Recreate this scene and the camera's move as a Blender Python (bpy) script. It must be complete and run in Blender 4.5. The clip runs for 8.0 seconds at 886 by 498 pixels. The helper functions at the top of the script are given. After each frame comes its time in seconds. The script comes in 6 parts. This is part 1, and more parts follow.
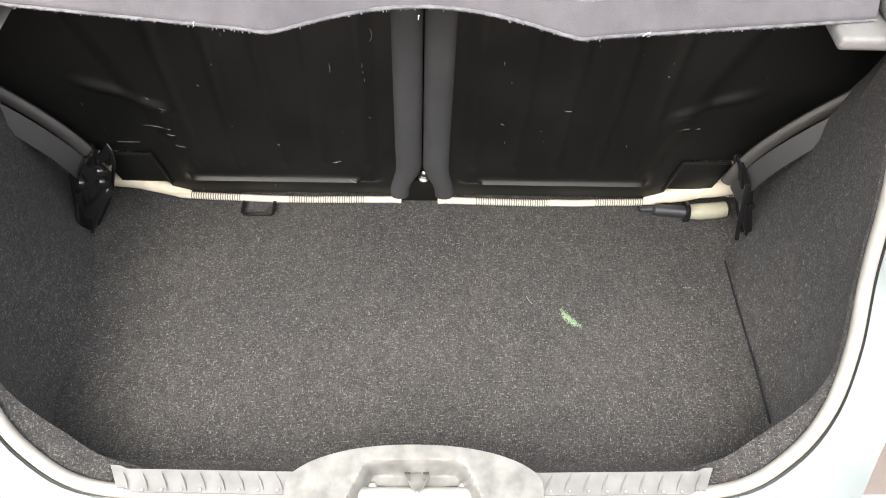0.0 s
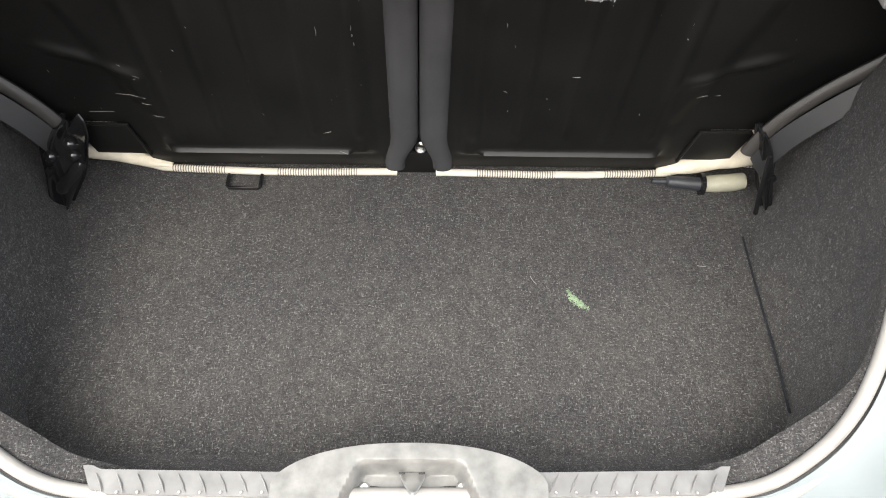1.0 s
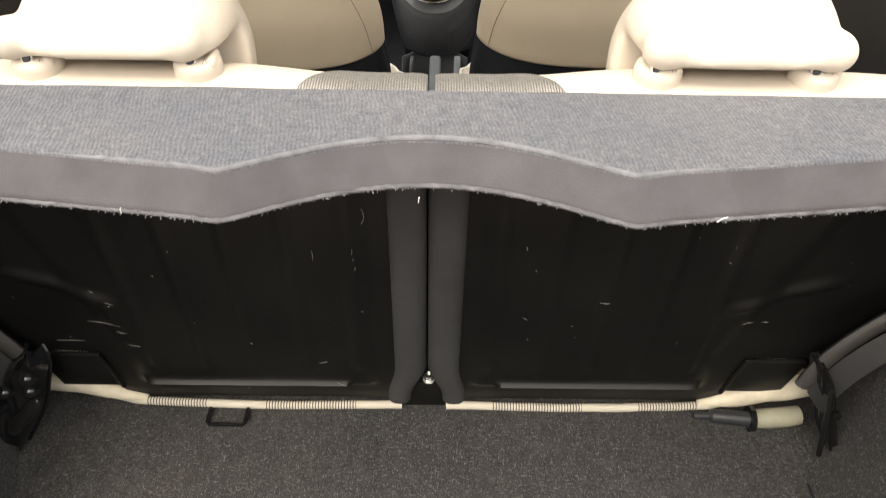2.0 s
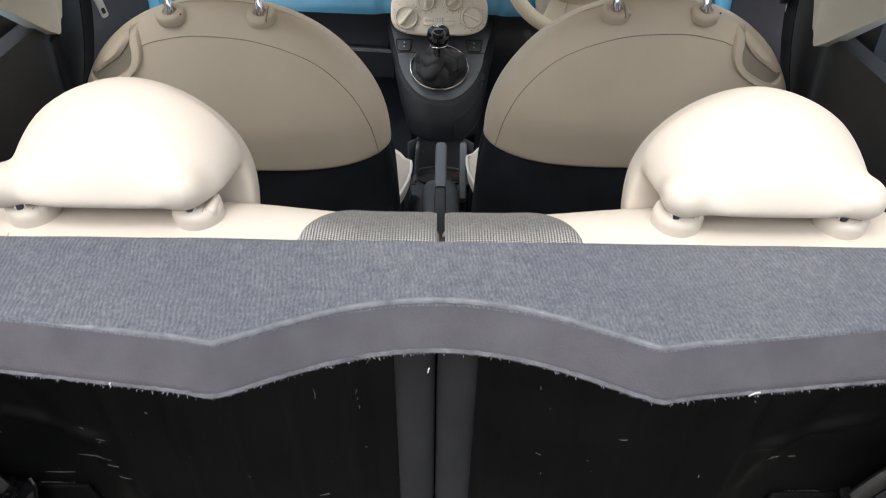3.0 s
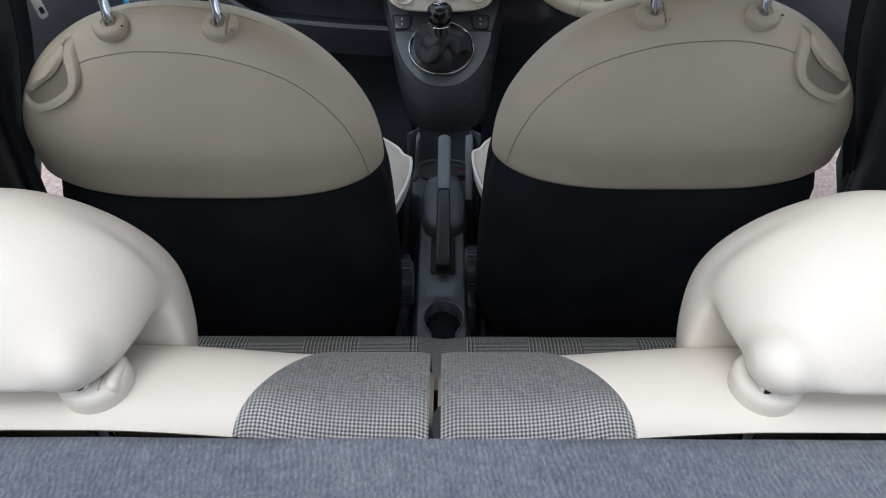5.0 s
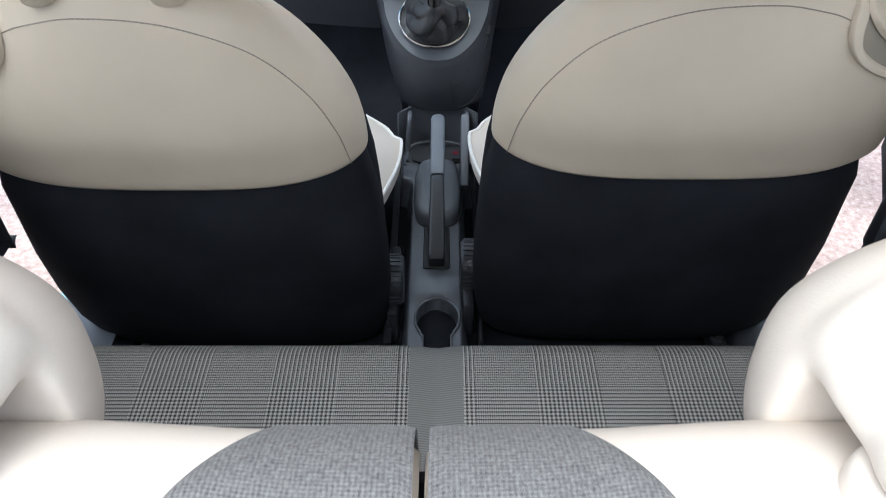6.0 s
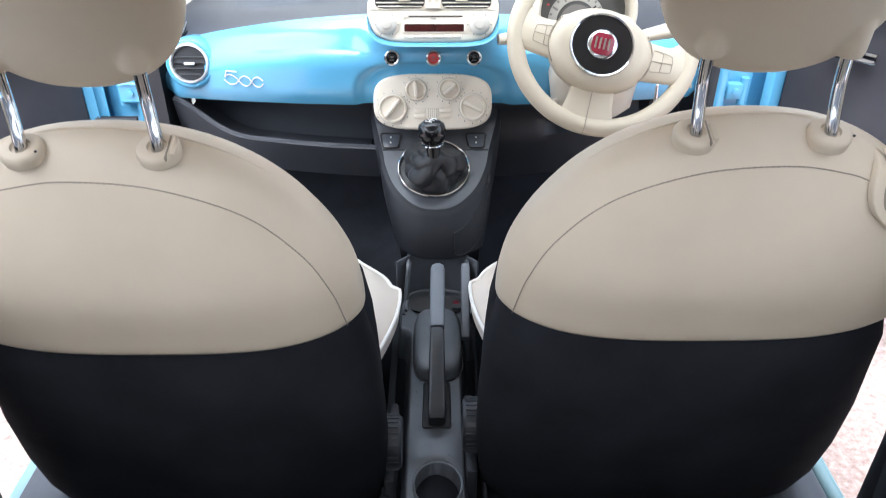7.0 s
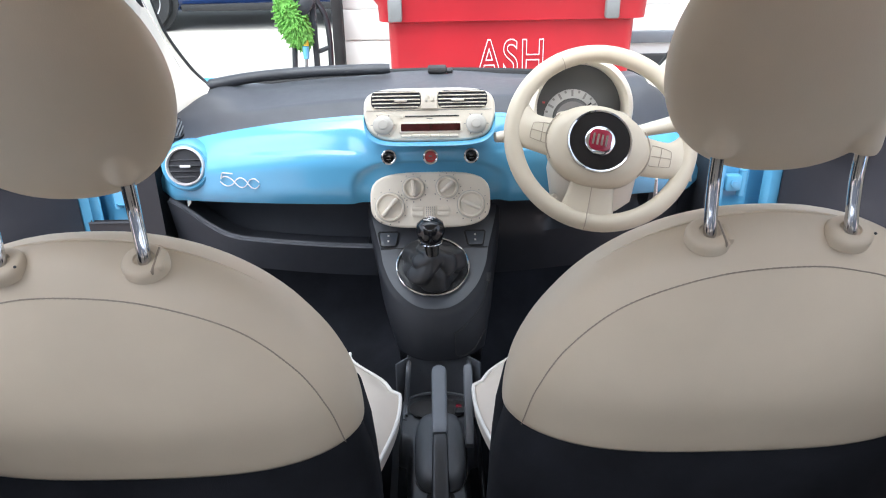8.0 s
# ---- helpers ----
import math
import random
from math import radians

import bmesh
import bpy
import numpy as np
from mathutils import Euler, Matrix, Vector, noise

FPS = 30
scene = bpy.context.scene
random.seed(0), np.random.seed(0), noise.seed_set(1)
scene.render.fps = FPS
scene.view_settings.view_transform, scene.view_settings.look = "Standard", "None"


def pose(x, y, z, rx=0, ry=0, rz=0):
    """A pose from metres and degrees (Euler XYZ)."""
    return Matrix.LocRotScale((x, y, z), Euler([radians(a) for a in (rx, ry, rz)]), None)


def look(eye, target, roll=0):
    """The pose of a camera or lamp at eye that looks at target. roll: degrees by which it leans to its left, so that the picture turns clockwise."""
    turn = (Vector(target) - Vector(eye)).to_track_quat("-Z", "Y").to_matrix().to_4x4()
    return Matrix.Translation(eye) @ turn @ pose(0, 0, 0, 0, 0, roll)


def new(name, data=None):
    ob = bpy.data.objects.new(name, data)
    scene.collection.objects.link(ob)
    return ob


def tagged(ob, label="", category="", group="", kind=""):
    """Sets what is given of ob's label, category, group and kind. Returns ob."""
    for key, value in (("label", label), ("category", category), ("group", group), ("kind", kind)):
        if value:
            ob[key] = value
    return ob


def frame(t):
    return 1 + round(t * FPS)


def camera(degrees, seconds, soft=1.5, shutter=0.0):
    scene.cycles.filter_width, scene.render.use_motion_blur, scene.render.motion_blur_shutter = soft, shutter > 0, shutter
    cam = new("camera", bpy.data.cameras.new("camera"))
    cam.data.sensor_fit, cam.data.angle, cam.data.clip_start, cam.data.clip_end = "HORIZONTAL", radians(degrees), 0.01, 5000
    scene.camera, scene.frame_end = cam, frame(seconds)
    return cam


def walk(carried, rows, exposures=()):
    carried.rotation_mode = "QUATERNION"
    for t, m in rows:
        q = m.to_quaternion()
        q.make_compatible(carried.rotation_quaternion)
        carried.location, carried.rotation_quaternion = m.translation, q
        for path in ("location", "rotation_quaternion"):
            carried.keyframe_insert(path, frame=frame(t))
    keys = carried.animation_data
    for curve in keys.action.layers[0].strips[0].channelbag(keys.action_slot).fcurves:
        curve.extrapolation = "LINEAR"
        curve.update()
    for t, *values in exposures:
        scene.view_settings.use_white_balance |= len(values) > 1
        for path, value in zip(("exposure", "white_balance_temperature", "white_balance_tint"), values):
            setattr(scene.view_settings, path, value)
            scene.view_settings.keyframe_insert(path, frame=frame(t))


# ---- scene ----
cam = camera(60.8, 8.0, soft=1.0, shutter=0.25)
PATH = [
    (0, (0.004, 0.355, 1.483), (0.061, 1.565, -0.109), 2.9),
    (0.5, (0.011, 0.392, 1.467), (0.062, 1.53, -0.177), 2.8),
    (1, (0.013, 0.419, 1.44), (0.062, 1.541, -0.216), 2.6),
    (1.5, (0.0, 0.476, 1.384), (0.06, 1.812, -0.104), 2.7),
    (2, (0.009, 0.531, 1.372), (0.036, 2.046, 0.066), 1.4),
    (2.2, (0.008, 0.546, 1.394), (0.033, 2.082, 0.114), 1.4),
    (3.3, (0.003, 0.635, 1.416), (0.008, 2.257, 0.246), 0.9),
    (3.5, (0.004, 0.656, 1.42), (0.001, 2.28, 0.254), 0.8),
    (4, (0.003, 0.707, 1.432), (-0.004, 2.322, 0.253), 0.5),
    (4.5, (0.007, 0.766, 1.436), (0.001, 2.345, 0.209), 0.3),
    (4.7, (0.009, 0.797, 1.431), (0.0, 2.35, 0.17), 0.1),
    (5.8, (0.017, 0.944, 1.358), (0.018, 2.408, -0.005), -0.1),
    (6, (0.015, 0.969, 1.345), (0.021, 2.441, -0.009), 0.2),
    (6.5, (0.011, 1.009, 1.336), (0.022, 2.584, 0.103), 0.4),
    (7, (0.01, 1.038, 1.337), (0.023, 2.724, 0.262), 0.1),
    (7.5, (0.01, 1.057, 1.343), (0.025, 2.809, 0.378), -0.6),
    (8, (0.005, 1.084, 1.332), (0.028, 2.886, 0.466), -0.9),
]
EXPOSURES = [(0.0, 2.1, 7000, 8), (0.5, 2.05, 6900, 8), (1.0, 1.88, 6900, 8), (1.5, 1.85, 7900, 8), (2.0, 1.3, 7700, 8), (2.2, 1.25, 7300, 8), (3.3, 0.5, 6400, 8), (4.0, 0.3, 6050, 6), (4.5, 0.12, 5800, 6), (5.8, 1.15, 5750, 6), (6.0, 1.35, 5750, 6), (6.5, 1.7, 5800, 7), (7.0, 1.65, 5900, 9), (7.5, 1.4, 5950, 10), (8.0, 1.2, 5950, 10)]
walk(cam, [(t, look(eye, target, roll)) for t, eye, target, roll in PATH], EXPOSURES)

# ---- light: a bright overcast day, through the open tailgate, doors and windscreen ----
world = bpy.data.worlds.new("world")
scene.world = world
world.use_nodes = True
sky = world.node_tree.nodes.new("ShaderNodeTexSky")
sky.sky_type, sky.sun_disc = "NISHITA", False
sky.sun_elevation, sky.sun_rotation = radians(64), radians(-154)
sky.air_density, sky.dust_density, sky.ozone_density = 1.0, 4.0, 1.0
hsv = world.node_tree.nodes.new("ShaderNodeHueSaturation")
hsv.inputs["Saturation"].default_value = 0.35
world.node_tree.links.new(sky.outputs[0], hsv.inputs["Color"])
world.node_tree.links.new(hsv.outputs[0], world.node_tree.nodes["Background"].inputs[0])
world.node_tree.nodes["Background"].inputs[1].default_value = 0.24
sun = new("sun", bpy.data.lights.new("sun", "SUN"))
sun.data.energy, sun.data.angle, sun.data.color = 1.1, radians(90), (1.0, 0.97, 0.93)
sun.matrix_world = look((-0.45, -0.9, 2.1), (0, 0, 0))


# ---- materials ----
def smat(name, build):
    m = bpy.data.materials.new(name)
    m.use_nodes = True
    nt = m.node_tree
    build(nt, nt.nodes["Principled BSDF"])
    return m


def node(nt, kind, **kw):
    n = nt.nodes.new(kind)
    for k, v in kw.items():
        n.inputs[k.replace("_", " ")].default_value = v
    return n


def coords(nt, kind="Object", scale=(1, 1, 1)):
    c = nt.nodes.new("ShaderNodeTexCoord")
    mp = nt.nodes.new("ShaderNodeMapping")
    mp.inputs["Scale"].default_value = scale
    nt.links.new(c.outputs[kind], mp.inputs["Vector"])
    return mp.outputs[0]


def ramp(nt, src, stops):
    r = nt.nodes.new("ShaderNodeValToRGB")
    els = r.color_ramp.elements
    while len(els) < len(stops):
        els.new(0.5)
    for e, (p, c) in zip(els, stops):
        e.position = p
        e.color = (*c, 1) if len(c) == 3 else c
    nt.links.new(src, r.inputs[0])
    return r.outputs[0]


def mixc(nt, fac, a, b, mode="MIX"):
    m = nt.nodes.new("ShaderNodeMix")
    m.data_type, m.blend_type = "RGBA", mode
    for sock, v in ((m.inputs[0], fac), (m.inputs[6], a), (m.inputs[7], b)):
        if isinstance(v, (int, float)):
            sock.default_value = v
        elif isinstance(v, tuple):
            sock.default_value = (*v, 1)
        else:
            nt.links.new(v, sock)
    return m.outputs[2]


def math_node(nt, op, a, b=0.0):
    m = nt.nodes.new("ShaderNodeMath")
    m.operation = op
    for sock, v in ((m.inputs[0], a), (m.inputs[1], b)):
        if isinstance(v, (int, float)):
            sock.default_value = v
        else:
            nt.links.new(v, sock)
    return m.outputs[0]


def noise_fac(nt, vec, scale, detail=3.0, rough=0.55):
    n = node(nt, "ShaderNodeTexNoise", Scale=scale, Detail=detail, Roughness=rough)
    nt.links.new(vec, n.inputs["Vector"])
    return n.outputs["Fac"]


def add_bump(nt, bsdf, src, strength, dist):
    b = node(nt, "ShaderNodeBump", Strength=strength, Distance=dist)
    nt.links.new(src, b.inputs["Height"])
    nt.links.new(b.outputs[0], bsdf.inputs["Normal"])


def plain(name, col, rough=0.5, metal=0.0, var=0.12, big=9.0, fine=900.0, bump=0.15, dist=0.0004, coat=0.0, spec=0.5):
    """A surface with slow blotches, fine grain relief and uneven gloss."""
    def build(nt, p):
        v = coords(nt)
        slow = noise_fac(nt, v, big, 4)
        dark = tuple(c * (1 - var) for c in col)
        light = tuple(min(1, c * (1 + var)) for c in col)
        nt.links.new(ramp(nt, slow, [(0.3, dark), (0.7, light)]), p.inputs["Base Color"])
        r = nt.nodes.new("ShaderNodeMapRange")
        r.inputs["To Min"].default_value, r.inputs["To Max"].default_value = max(0.02, rough - 0.06), min(1, rough + 0.06)
        nt.links.new(noise_fac(nt, v, big * 6, 3), r.inputs["Value"])
        nt.links.new(r.outputs[0], p.inputs["Roughness"])
        p.inputs["Metallic"].default_value = metal
        p.inputs["Coat Weight"].default_value = coat
        p.inputs["Coat Roughness"].default_value = 0.06
        p.inputs["Specular IOR Level"].default_value = spec
        if bump:
            add_bump(nt, p, noise_fac(nt, v, fine, 2), bump, dist)
    return smat(name, build)


def build_carpet(nt, p):
    """Needle-punch carpet: near-black pile, mixed grey fibres and sparse pale ones."""
    v = coords(nt)
    fib = noise_fac(nt, v, 620, 3, 0.8)
    tuft = noise_fac(nt, v, 330, 4, 0.75)
    blot = noise_fac(nt, v, 5, 4, 0.65)
    c1 = ramp(nt, tuft, [(0.34, (0.034, 0.033, 0.034)), (0.5, (0.050, 0.0495, 0.050)), (0.66, (0.082, 0.080, 0.079))])
    c2 = ramp(nt, fib, [(0.34, (0.55, 0.55, 0.57)), (0.66, (1.32, 1.30, 1.27))])
    c3 = ramp(nt, blot, [(0.3, (0.72, 0.73, 0.78)), (0.7, (1.0, 0.98, 0.95))])
    col = mixc(nt, 1.0, mixc(nt, 1.0, c1, c2, "MULTIPLY"), c3, "MULTIPLY")
    clump = noise_fac(nt, coords(nt, scale=(1.0, 0.6, 1.0)), 75, 4, 0.7)
    col = mixc(nt, 1.0, col, ramp(nt, clump, [(0.34, (0.76, 0.76, 0.77)), (0.66, (1.20, 1.19, 1.17))]), "MULTIPLY")
    for sc in ((620, 160, 320), (160, 620, 320), (400, 400, 230)):
        strand = noise_fac(nt, coords(nt, scale=sc), 1.0, 2, 0.5)
        col = mixc(nt, ramp(nt, strand, [(0.62, (0, 0, 0)), (0.74, (1, 1, 1))]), col, (0.145, 0.143, 0.14))
    nt.links.new(col, p.inputs["Base Color"])
    p.inputs["Roughness"].default_value = 1.0
    p.inputs["Specular IOR Level"].default_value = 0.1
    p.inputs["Sheen Weight"].default_value = 0.08
    add_bump(nt, p, math_node(nt, "ADD", fib, tuft), 0.8, 0.002)


def build_felt(nt, p):
    """Ribbed needle felt: fine ridges across, matted patches and paler fibres."""
    v = coords(nt)
    warp = noise_fac(nt, v, 25, 3)
    cx = nt.nodes.new("ShaderNodeSeparateXYZ")
    nt.links.new(v, cx.inputs[0])
    along = math_node(nt, "ADD", math_node(nt, "MULTIPLY", cx.outputs[0], 2 * math.pi / 0.0034), math_node(nt, "ADD", math_node(nt, "MULTIPLY", cx.outputs[1], 260.0), math_node(nt, "MULTIPLY", warp, 26.0)))
    rib = math_node(nt, "ADD", math_node(nt, "MULTIPLY", math_node(nt, "SINE", along), 0.5), 0.5)
    fib = noise_fac(nt, coords(nt, scale=(1.0, 0.5, 1.0)), 620, 3, 0.75)
    matt = noise_fac(nt, coords(nt, scale=(1.0, 1.4, 1.0)), 90, 4, 0.65)
    blot = noise_fac(nt, v, 10, 4)
    c1 = ramp(nt, fib, [(0.30, (0.103, 0.108, 0.121)), (0.52, (0.153, 0.159, 0.175)), (0.74, (0.223, 0.230, 0.247))])
    c2 = mixc(nt, rib, (0.86, 0.86, 0.88), (1.03, 1.03, 1.03))
    c3 = ramp(nt, matt, [(0.34, (0.80, 0.81, 0.84)), (0.62, (1.04, 1.03, 1.02))])
    c4 = ramp(nt, blot, [(0.3, (0.86, 0.88, 0.92)), (0.7, (1.06, 1.04, 1.03))])
    col = mixc(nt, 1.0, mixc(nt, 1.0, mixc(nt, 1.0, c1, c2, "MULTIPLY"), c3, "MULTIPLY"), c4, "MULTIPLY")
    nt.links.new(col, p.inputs["Base Color"])
    p.inputs["Roughness"].default_value = 1.0
    p.inputs["Specular IOR Level"].default_value = 0.1
    p.inputs["Sheen Weight"].default_value = 0.12
    p.inputs["Sheen Roughness"].default_value = 0.4
    add_bump(nt, p, math_node(nt, "ADD", math_node(nt, "MULTIPLY", rib, 0.5), math_node(nt, "ADD", fib, matt)), 0.5, 0.0012)


def twill(nt, u, v, thread, bold_u, bold_v):
    """A two-by-two twill of dark and pale threads, four and four where bold, else two and two; gives 0 or 1."""
    iu = math_node(nt, "FLOOR", math_node(nt, "ADD", math_node(nt, "DIVIDE", u, thread), 8000.0))
    iv = math_node(nt, "FLOOR", math_node(nt, "ADD", math_node(nt, "DIVIDE", v, thread), 8000.0))
    def pale(i, bold):
        four = math_node(nt, "LESS_THAN", math_node(nt, "MODULO", i, 8.0), 3.5)
        if bold == 1:
            return four
        two = math_node(nt, "LESS_THAN", math_node(nt, "MODULO", i, 4.0), 1.5)
        m = nt.nodes.new("ShaderNodeMix")
        for sock, val in ((m.inputs[0], bold), (m.inputs[2], two), (m.inputs[3], four)):
            nt.links.new(val, sock)
        return m.outputs[0]
    over = math_node(nt, "LESS_THAN", math_node(nt, "MODULO", math_node(nt, "ADD", iu, iv), 4.0), 1.5)
    m = nt.nodes.new("ShaderNodeMix")
    for sock, val in ((m.inputs[0], over), (m.inputs[2], pale(iv, bold_v)), (m.inputs[3], pale(iu, bold_u))):
        nt.links.new(val, sock)
    return m.outputs[0]


def build_houndstooth(nt, p):
    c = nt.nodes.new("ShaderNodeTexCoord")
    sep = nt.nodes.new("ShaderNodeSeparateXYZ")
    nt.links.new(c.outputs["UV"], sep.inputs[0])
    pat = twill(nt, sep.outputs[0], sep.outputs[1], 0.00030, 1, 1)
    fuzz = noise_fac(nt, coords(nt), 700, 3, 0.7)
    fade = noise_fac(nt, coords(nt), 26, 4)
    base = mixc(nt, pat, (0.035, 0.034, 0.035), (0.52, 0.50, 0.47))
    # nap rubbed through over the roll's front; grey also darkened to offset strong light
    rub_dim = nt.nodes.new("ShaderNodeMapRange")
    rub_dim.interpolation_type = "SMOOTHSTEP"
    nt.links.new(math_node(nt, "ADD", sep.outputs[1], math_node(nt, "MULTIPLY", fade, -0.03)), rub_dim.inputs[0])
    for k, val in ((1, 0.108), (2, 0.150), (3, 1.0), (4, 0.15)):
        rub_dim.inputs[k].default_value = val
    worn = mixc(nt, math_node(nt, "MULTIPLY", rub_dim.outputs[0], 0.75), base, (0.10, 0.097, 0.094))
    nt.links.new(mixc(nt, math_node(nt, "MULTIPLY", rub_dim.outputs[0], 0.6), worn, ramp(nt, noise_fac(nt, coords(nt), 420, 4, 0.75), [(0.32, (0.035, 0.034, 0.034)), (0.68, (0.215, 0.208, 0.203))])), p.inputs["Base Color"])
    p.inputs["Roughness"].default_value = 1.0
    p.inputs["Specular IOR Level"].default_value = 0.1
    p.inputs["Sheen Weight"].default_value = 0.08
    add_bump(nt, p, math_node(nt, "ADD", pat, fuzz), 0.4, 0.0008)


def build_plaid(nt, p):
    """Grey woven fabric: bands of bold houndstooth between bands of fine weave, and a plain middle strip."""
    c = nt.nodes.new("ShaderNodeTexCoord")
    sep = nt.nodes.new("ShaderNodeSeparateXYZ")
    nt.links.new(c.outputs["UV"], sep.inputs[0])
    u, v = sep.outputs[0], sep.outputs[1]
    off = math_node(nt, "ABSOLUTE", math_node(nt, "SUBTRACT", u, 0.009))
    band = math_node(nt, "LESS_THAN", math_node(nt, "MODULO", math_node(nt, "ADD", off, 0.042), 0.172), 0.086)
    edge = math_node(nt, "LESS_THAN", math_node(nt, "ABSOLUTE", math_node(nt, "SUBTRACT", off, 0.043)), 0.008)
    bold = math_node(nt, "MAXIMUM", band, edge)
    vband = math_node(nt, "LESS_THAN", math_node(nt, "MODULO", math_node(nt, "ADD", v, 4.965), 0.20), 0.105)
    pat = twill(nt, u, v, 0.00070, bold, vband)
    col = mixc(nt, pat, (0.010, 0.010, 0.0105), (0.43, 0.425, 0.405))
    middle = math_node(nt, "LESS_THAN", off, 0.036)
    row = math_node(nt, "ADD", math_node(nt, "MULTIPLY", math_node(nt, "SINE", math_node(nt, "MULTIPLY", v, 2 * math.pi / 0.0034)), 0.5), 0.5)
    col = mixc(nt, middle, col, mixc(nt, row, (0.13, 0.131, 0.126), (0.24, 0.24, 0.23)))
    fuzz = noise_fac(nt, coords(nt), 600, 3)
    nt.links.new(mixc(nt, 0.08, col, mixc(nt, fuzz, (0.1, 0.1, 0.1), (0.4, 0.4, 0.38))), p.inputs["Base Color"])
    p.inputs["Roughness"].default_value = 0.95
    p.inputs["Specular IOR Level"].default_value = 0.15
    add_bump(nt, p, fuzz, 0.3, 0.0006)


def build_black_panel(nt, p):
    """Black-painted steel with chips and scratches."""
    v = coords(nt)
    chips = ramp(nt, math_node(nt, "ADD", noise_fac(nt, v, 120, 2, 0.5), math_node(nt, "MULTIPLY", noise_fac(nt, v, 9, 2), 0.25)), [(0.93, (0, 0, 0)), (0.942, (1, 1, 1))])
    scr = ramp(nt, math_node(nt, "ADD", noise_fac(nt, coords(nt, scale=(90, 90, 14)), 3.5, 2, 0.5), math_node(nt, "MULTIPLY", noise_fac(nt, v, 8, 2), 0.25)), [(0.915, (0, 0, 0)), (0.927, (1, 1, 1))])
    marks = mixc(nt, 1.0, chips, scr, "ADD")
    dust = noise_fac(nt, v, 5, 4)
    base = ramp(nt, dust, [(0.35, (0.005, 0.005, 0.005)), (0.75, (0.0115, 0.0115, 0.011))])
    nt.links.new(mixc(nt, marks, base, (0.3, 0.29, 0.27)), p.inputs["Base Color"])
    nt.links.new(ramp(nt, dust, [(0.3, (0.3, 0.3, 0.3)), (0.75, (0.5, 0.5, 0.5))]), p.inputs["Roughness"])
    p.inputs["Specular IOR Level"].default_value = 0.3
    add_bump(nt, p, noise_fac(nt, v, 60, 3), 0.06, 0.002)


def build_leather(nt, p, col=(0.655, 0.563, 0.438)):
    v = coords(nt)
    slow = noise_fac(nt, v, 6, 4)
    pores = nt.nodes.new("ShaderNodeTexVoronoi")
    pores.inputs["Scale"].default_value = 850
    nt.links.new(v, pores.inputs["Vector"])
    nt.links.new(ramp(nt, slow, [(0.3, tuple(c * 0.93 for c in col)), (0.7, tuple(c * 1.04 for c in col))]), p.inputs["Base Color"])
    p.inputs["Roughness"].default_value = 0.48
    p.inputs["Specular IOR Level"].default_value = 0.35
    soft = noise_fac(nt, v, 22, 3)
    add_bump(nt, p, math_node(nt, "ADD", math_node(nt, "MULTIPLY", pores.outputs["Distance"], 0.35), soft), 0.12, 0.0014)


def build_leather_pale(nt, p):
    build_leather(nt, p, (0.61, 0.544, 0.47))


def build_stripe_cloth(nt, p):
    """Cream seat edge cloth with groups of dark ribs."""
    c = nt.nodes.new("ShaderNodeTexCoord")
    sep = nt.nodes.new("ShaderNodeSeparateXYZ")
    nt.links.new(c.outputs["Object"], sep.inputs[0])
    x = sep.outputs[0]
    rib = math_node(nt, "GREATER_THAN", math_node(nt, "SINE", math_node(nt, "MULTIPLY", x, 2 * math.pi / 0.0038)), 0.25)
    ax = math_node(nt, "ABSOLUTE", x)
    g1 = math_node(nt, "LESS_THAN", math_node(nt, "ABSOLUTE", math_node(nt, "SUBTRACT", ax, 0.15)), 0.06)
    g2 = math_node(nt, "LESS_THAN", math_node(nt, "ABSOLUTE", math_node(nt, "SUBTRACT", ax, 0.325)), 0.04)
    fac = math_node(nt, "MULTIPLY", rib, math_node(nt, "MAXIMUM", g1, g2))
    nt.links.new(mixc(nt, fac, (0.5, 0.46, 0.39), (0.12, 0.11, 0.1)), p.inputs["Base Color"])
    p.inputs["Roughness"].default_value = 0.9
    add_bump(nt, p, noise_fac(nt, coords(nt), 600, 2), 0.3, 0.0006)


def build_ground(nt, p):
    v = coords(nt)
    stone = noise_fac(nt, v, 60, 5, 0.7)
    blot = noise_fac(nt, v, 1.3, 4)
    sep = nt.nodes.new("ShaderNodeSeparateXYZ")
    nt.links.new(v, sep.inputs[0])
    far = math_node(nt, "GREATER_THAN", math_node(nt, "ADD", sep.outputs[1], math_node(nt, "MULTIPLY", blot, 0.8)), 4.4)
    red = ramp(nt, stone, [(0.3, (0.27, 0.19, 0.165)), (0.5, (0.43, 0.32, 0.28)), (0.7, (0.62, 0.5, 0.45))])
    pale = ramp(nt, stone, [(0.3, (0.42, 0.4, 0.35)), (0.7, (0.6, 0.57, 0.5))])
    col = mixc(nt, far, red, pale)
    nt.links.new(mixc(nt, 1.0, col, ramp(nt, blot, [(0.3, (0.75, 0.75, 0.75)), (0.7, (1, 1, 1))]), "MULTIPLY"), p.inputs["Base Color"])
    p.inputs["Roughness"].default_value = 0.95
    add_bump(nt, p, stone, 0.6, 0.004)


def build_glass(nt, p):
    p.inputs["Base Color"].default_value = (0.95, 0.985, 0.97, 1)
    p.inputs["Roughness"].default_value = 0.0
    p.inputs["Transmission Weight"].default_value = 1.0
    p.inputs["IOR"].default_value = 1.02


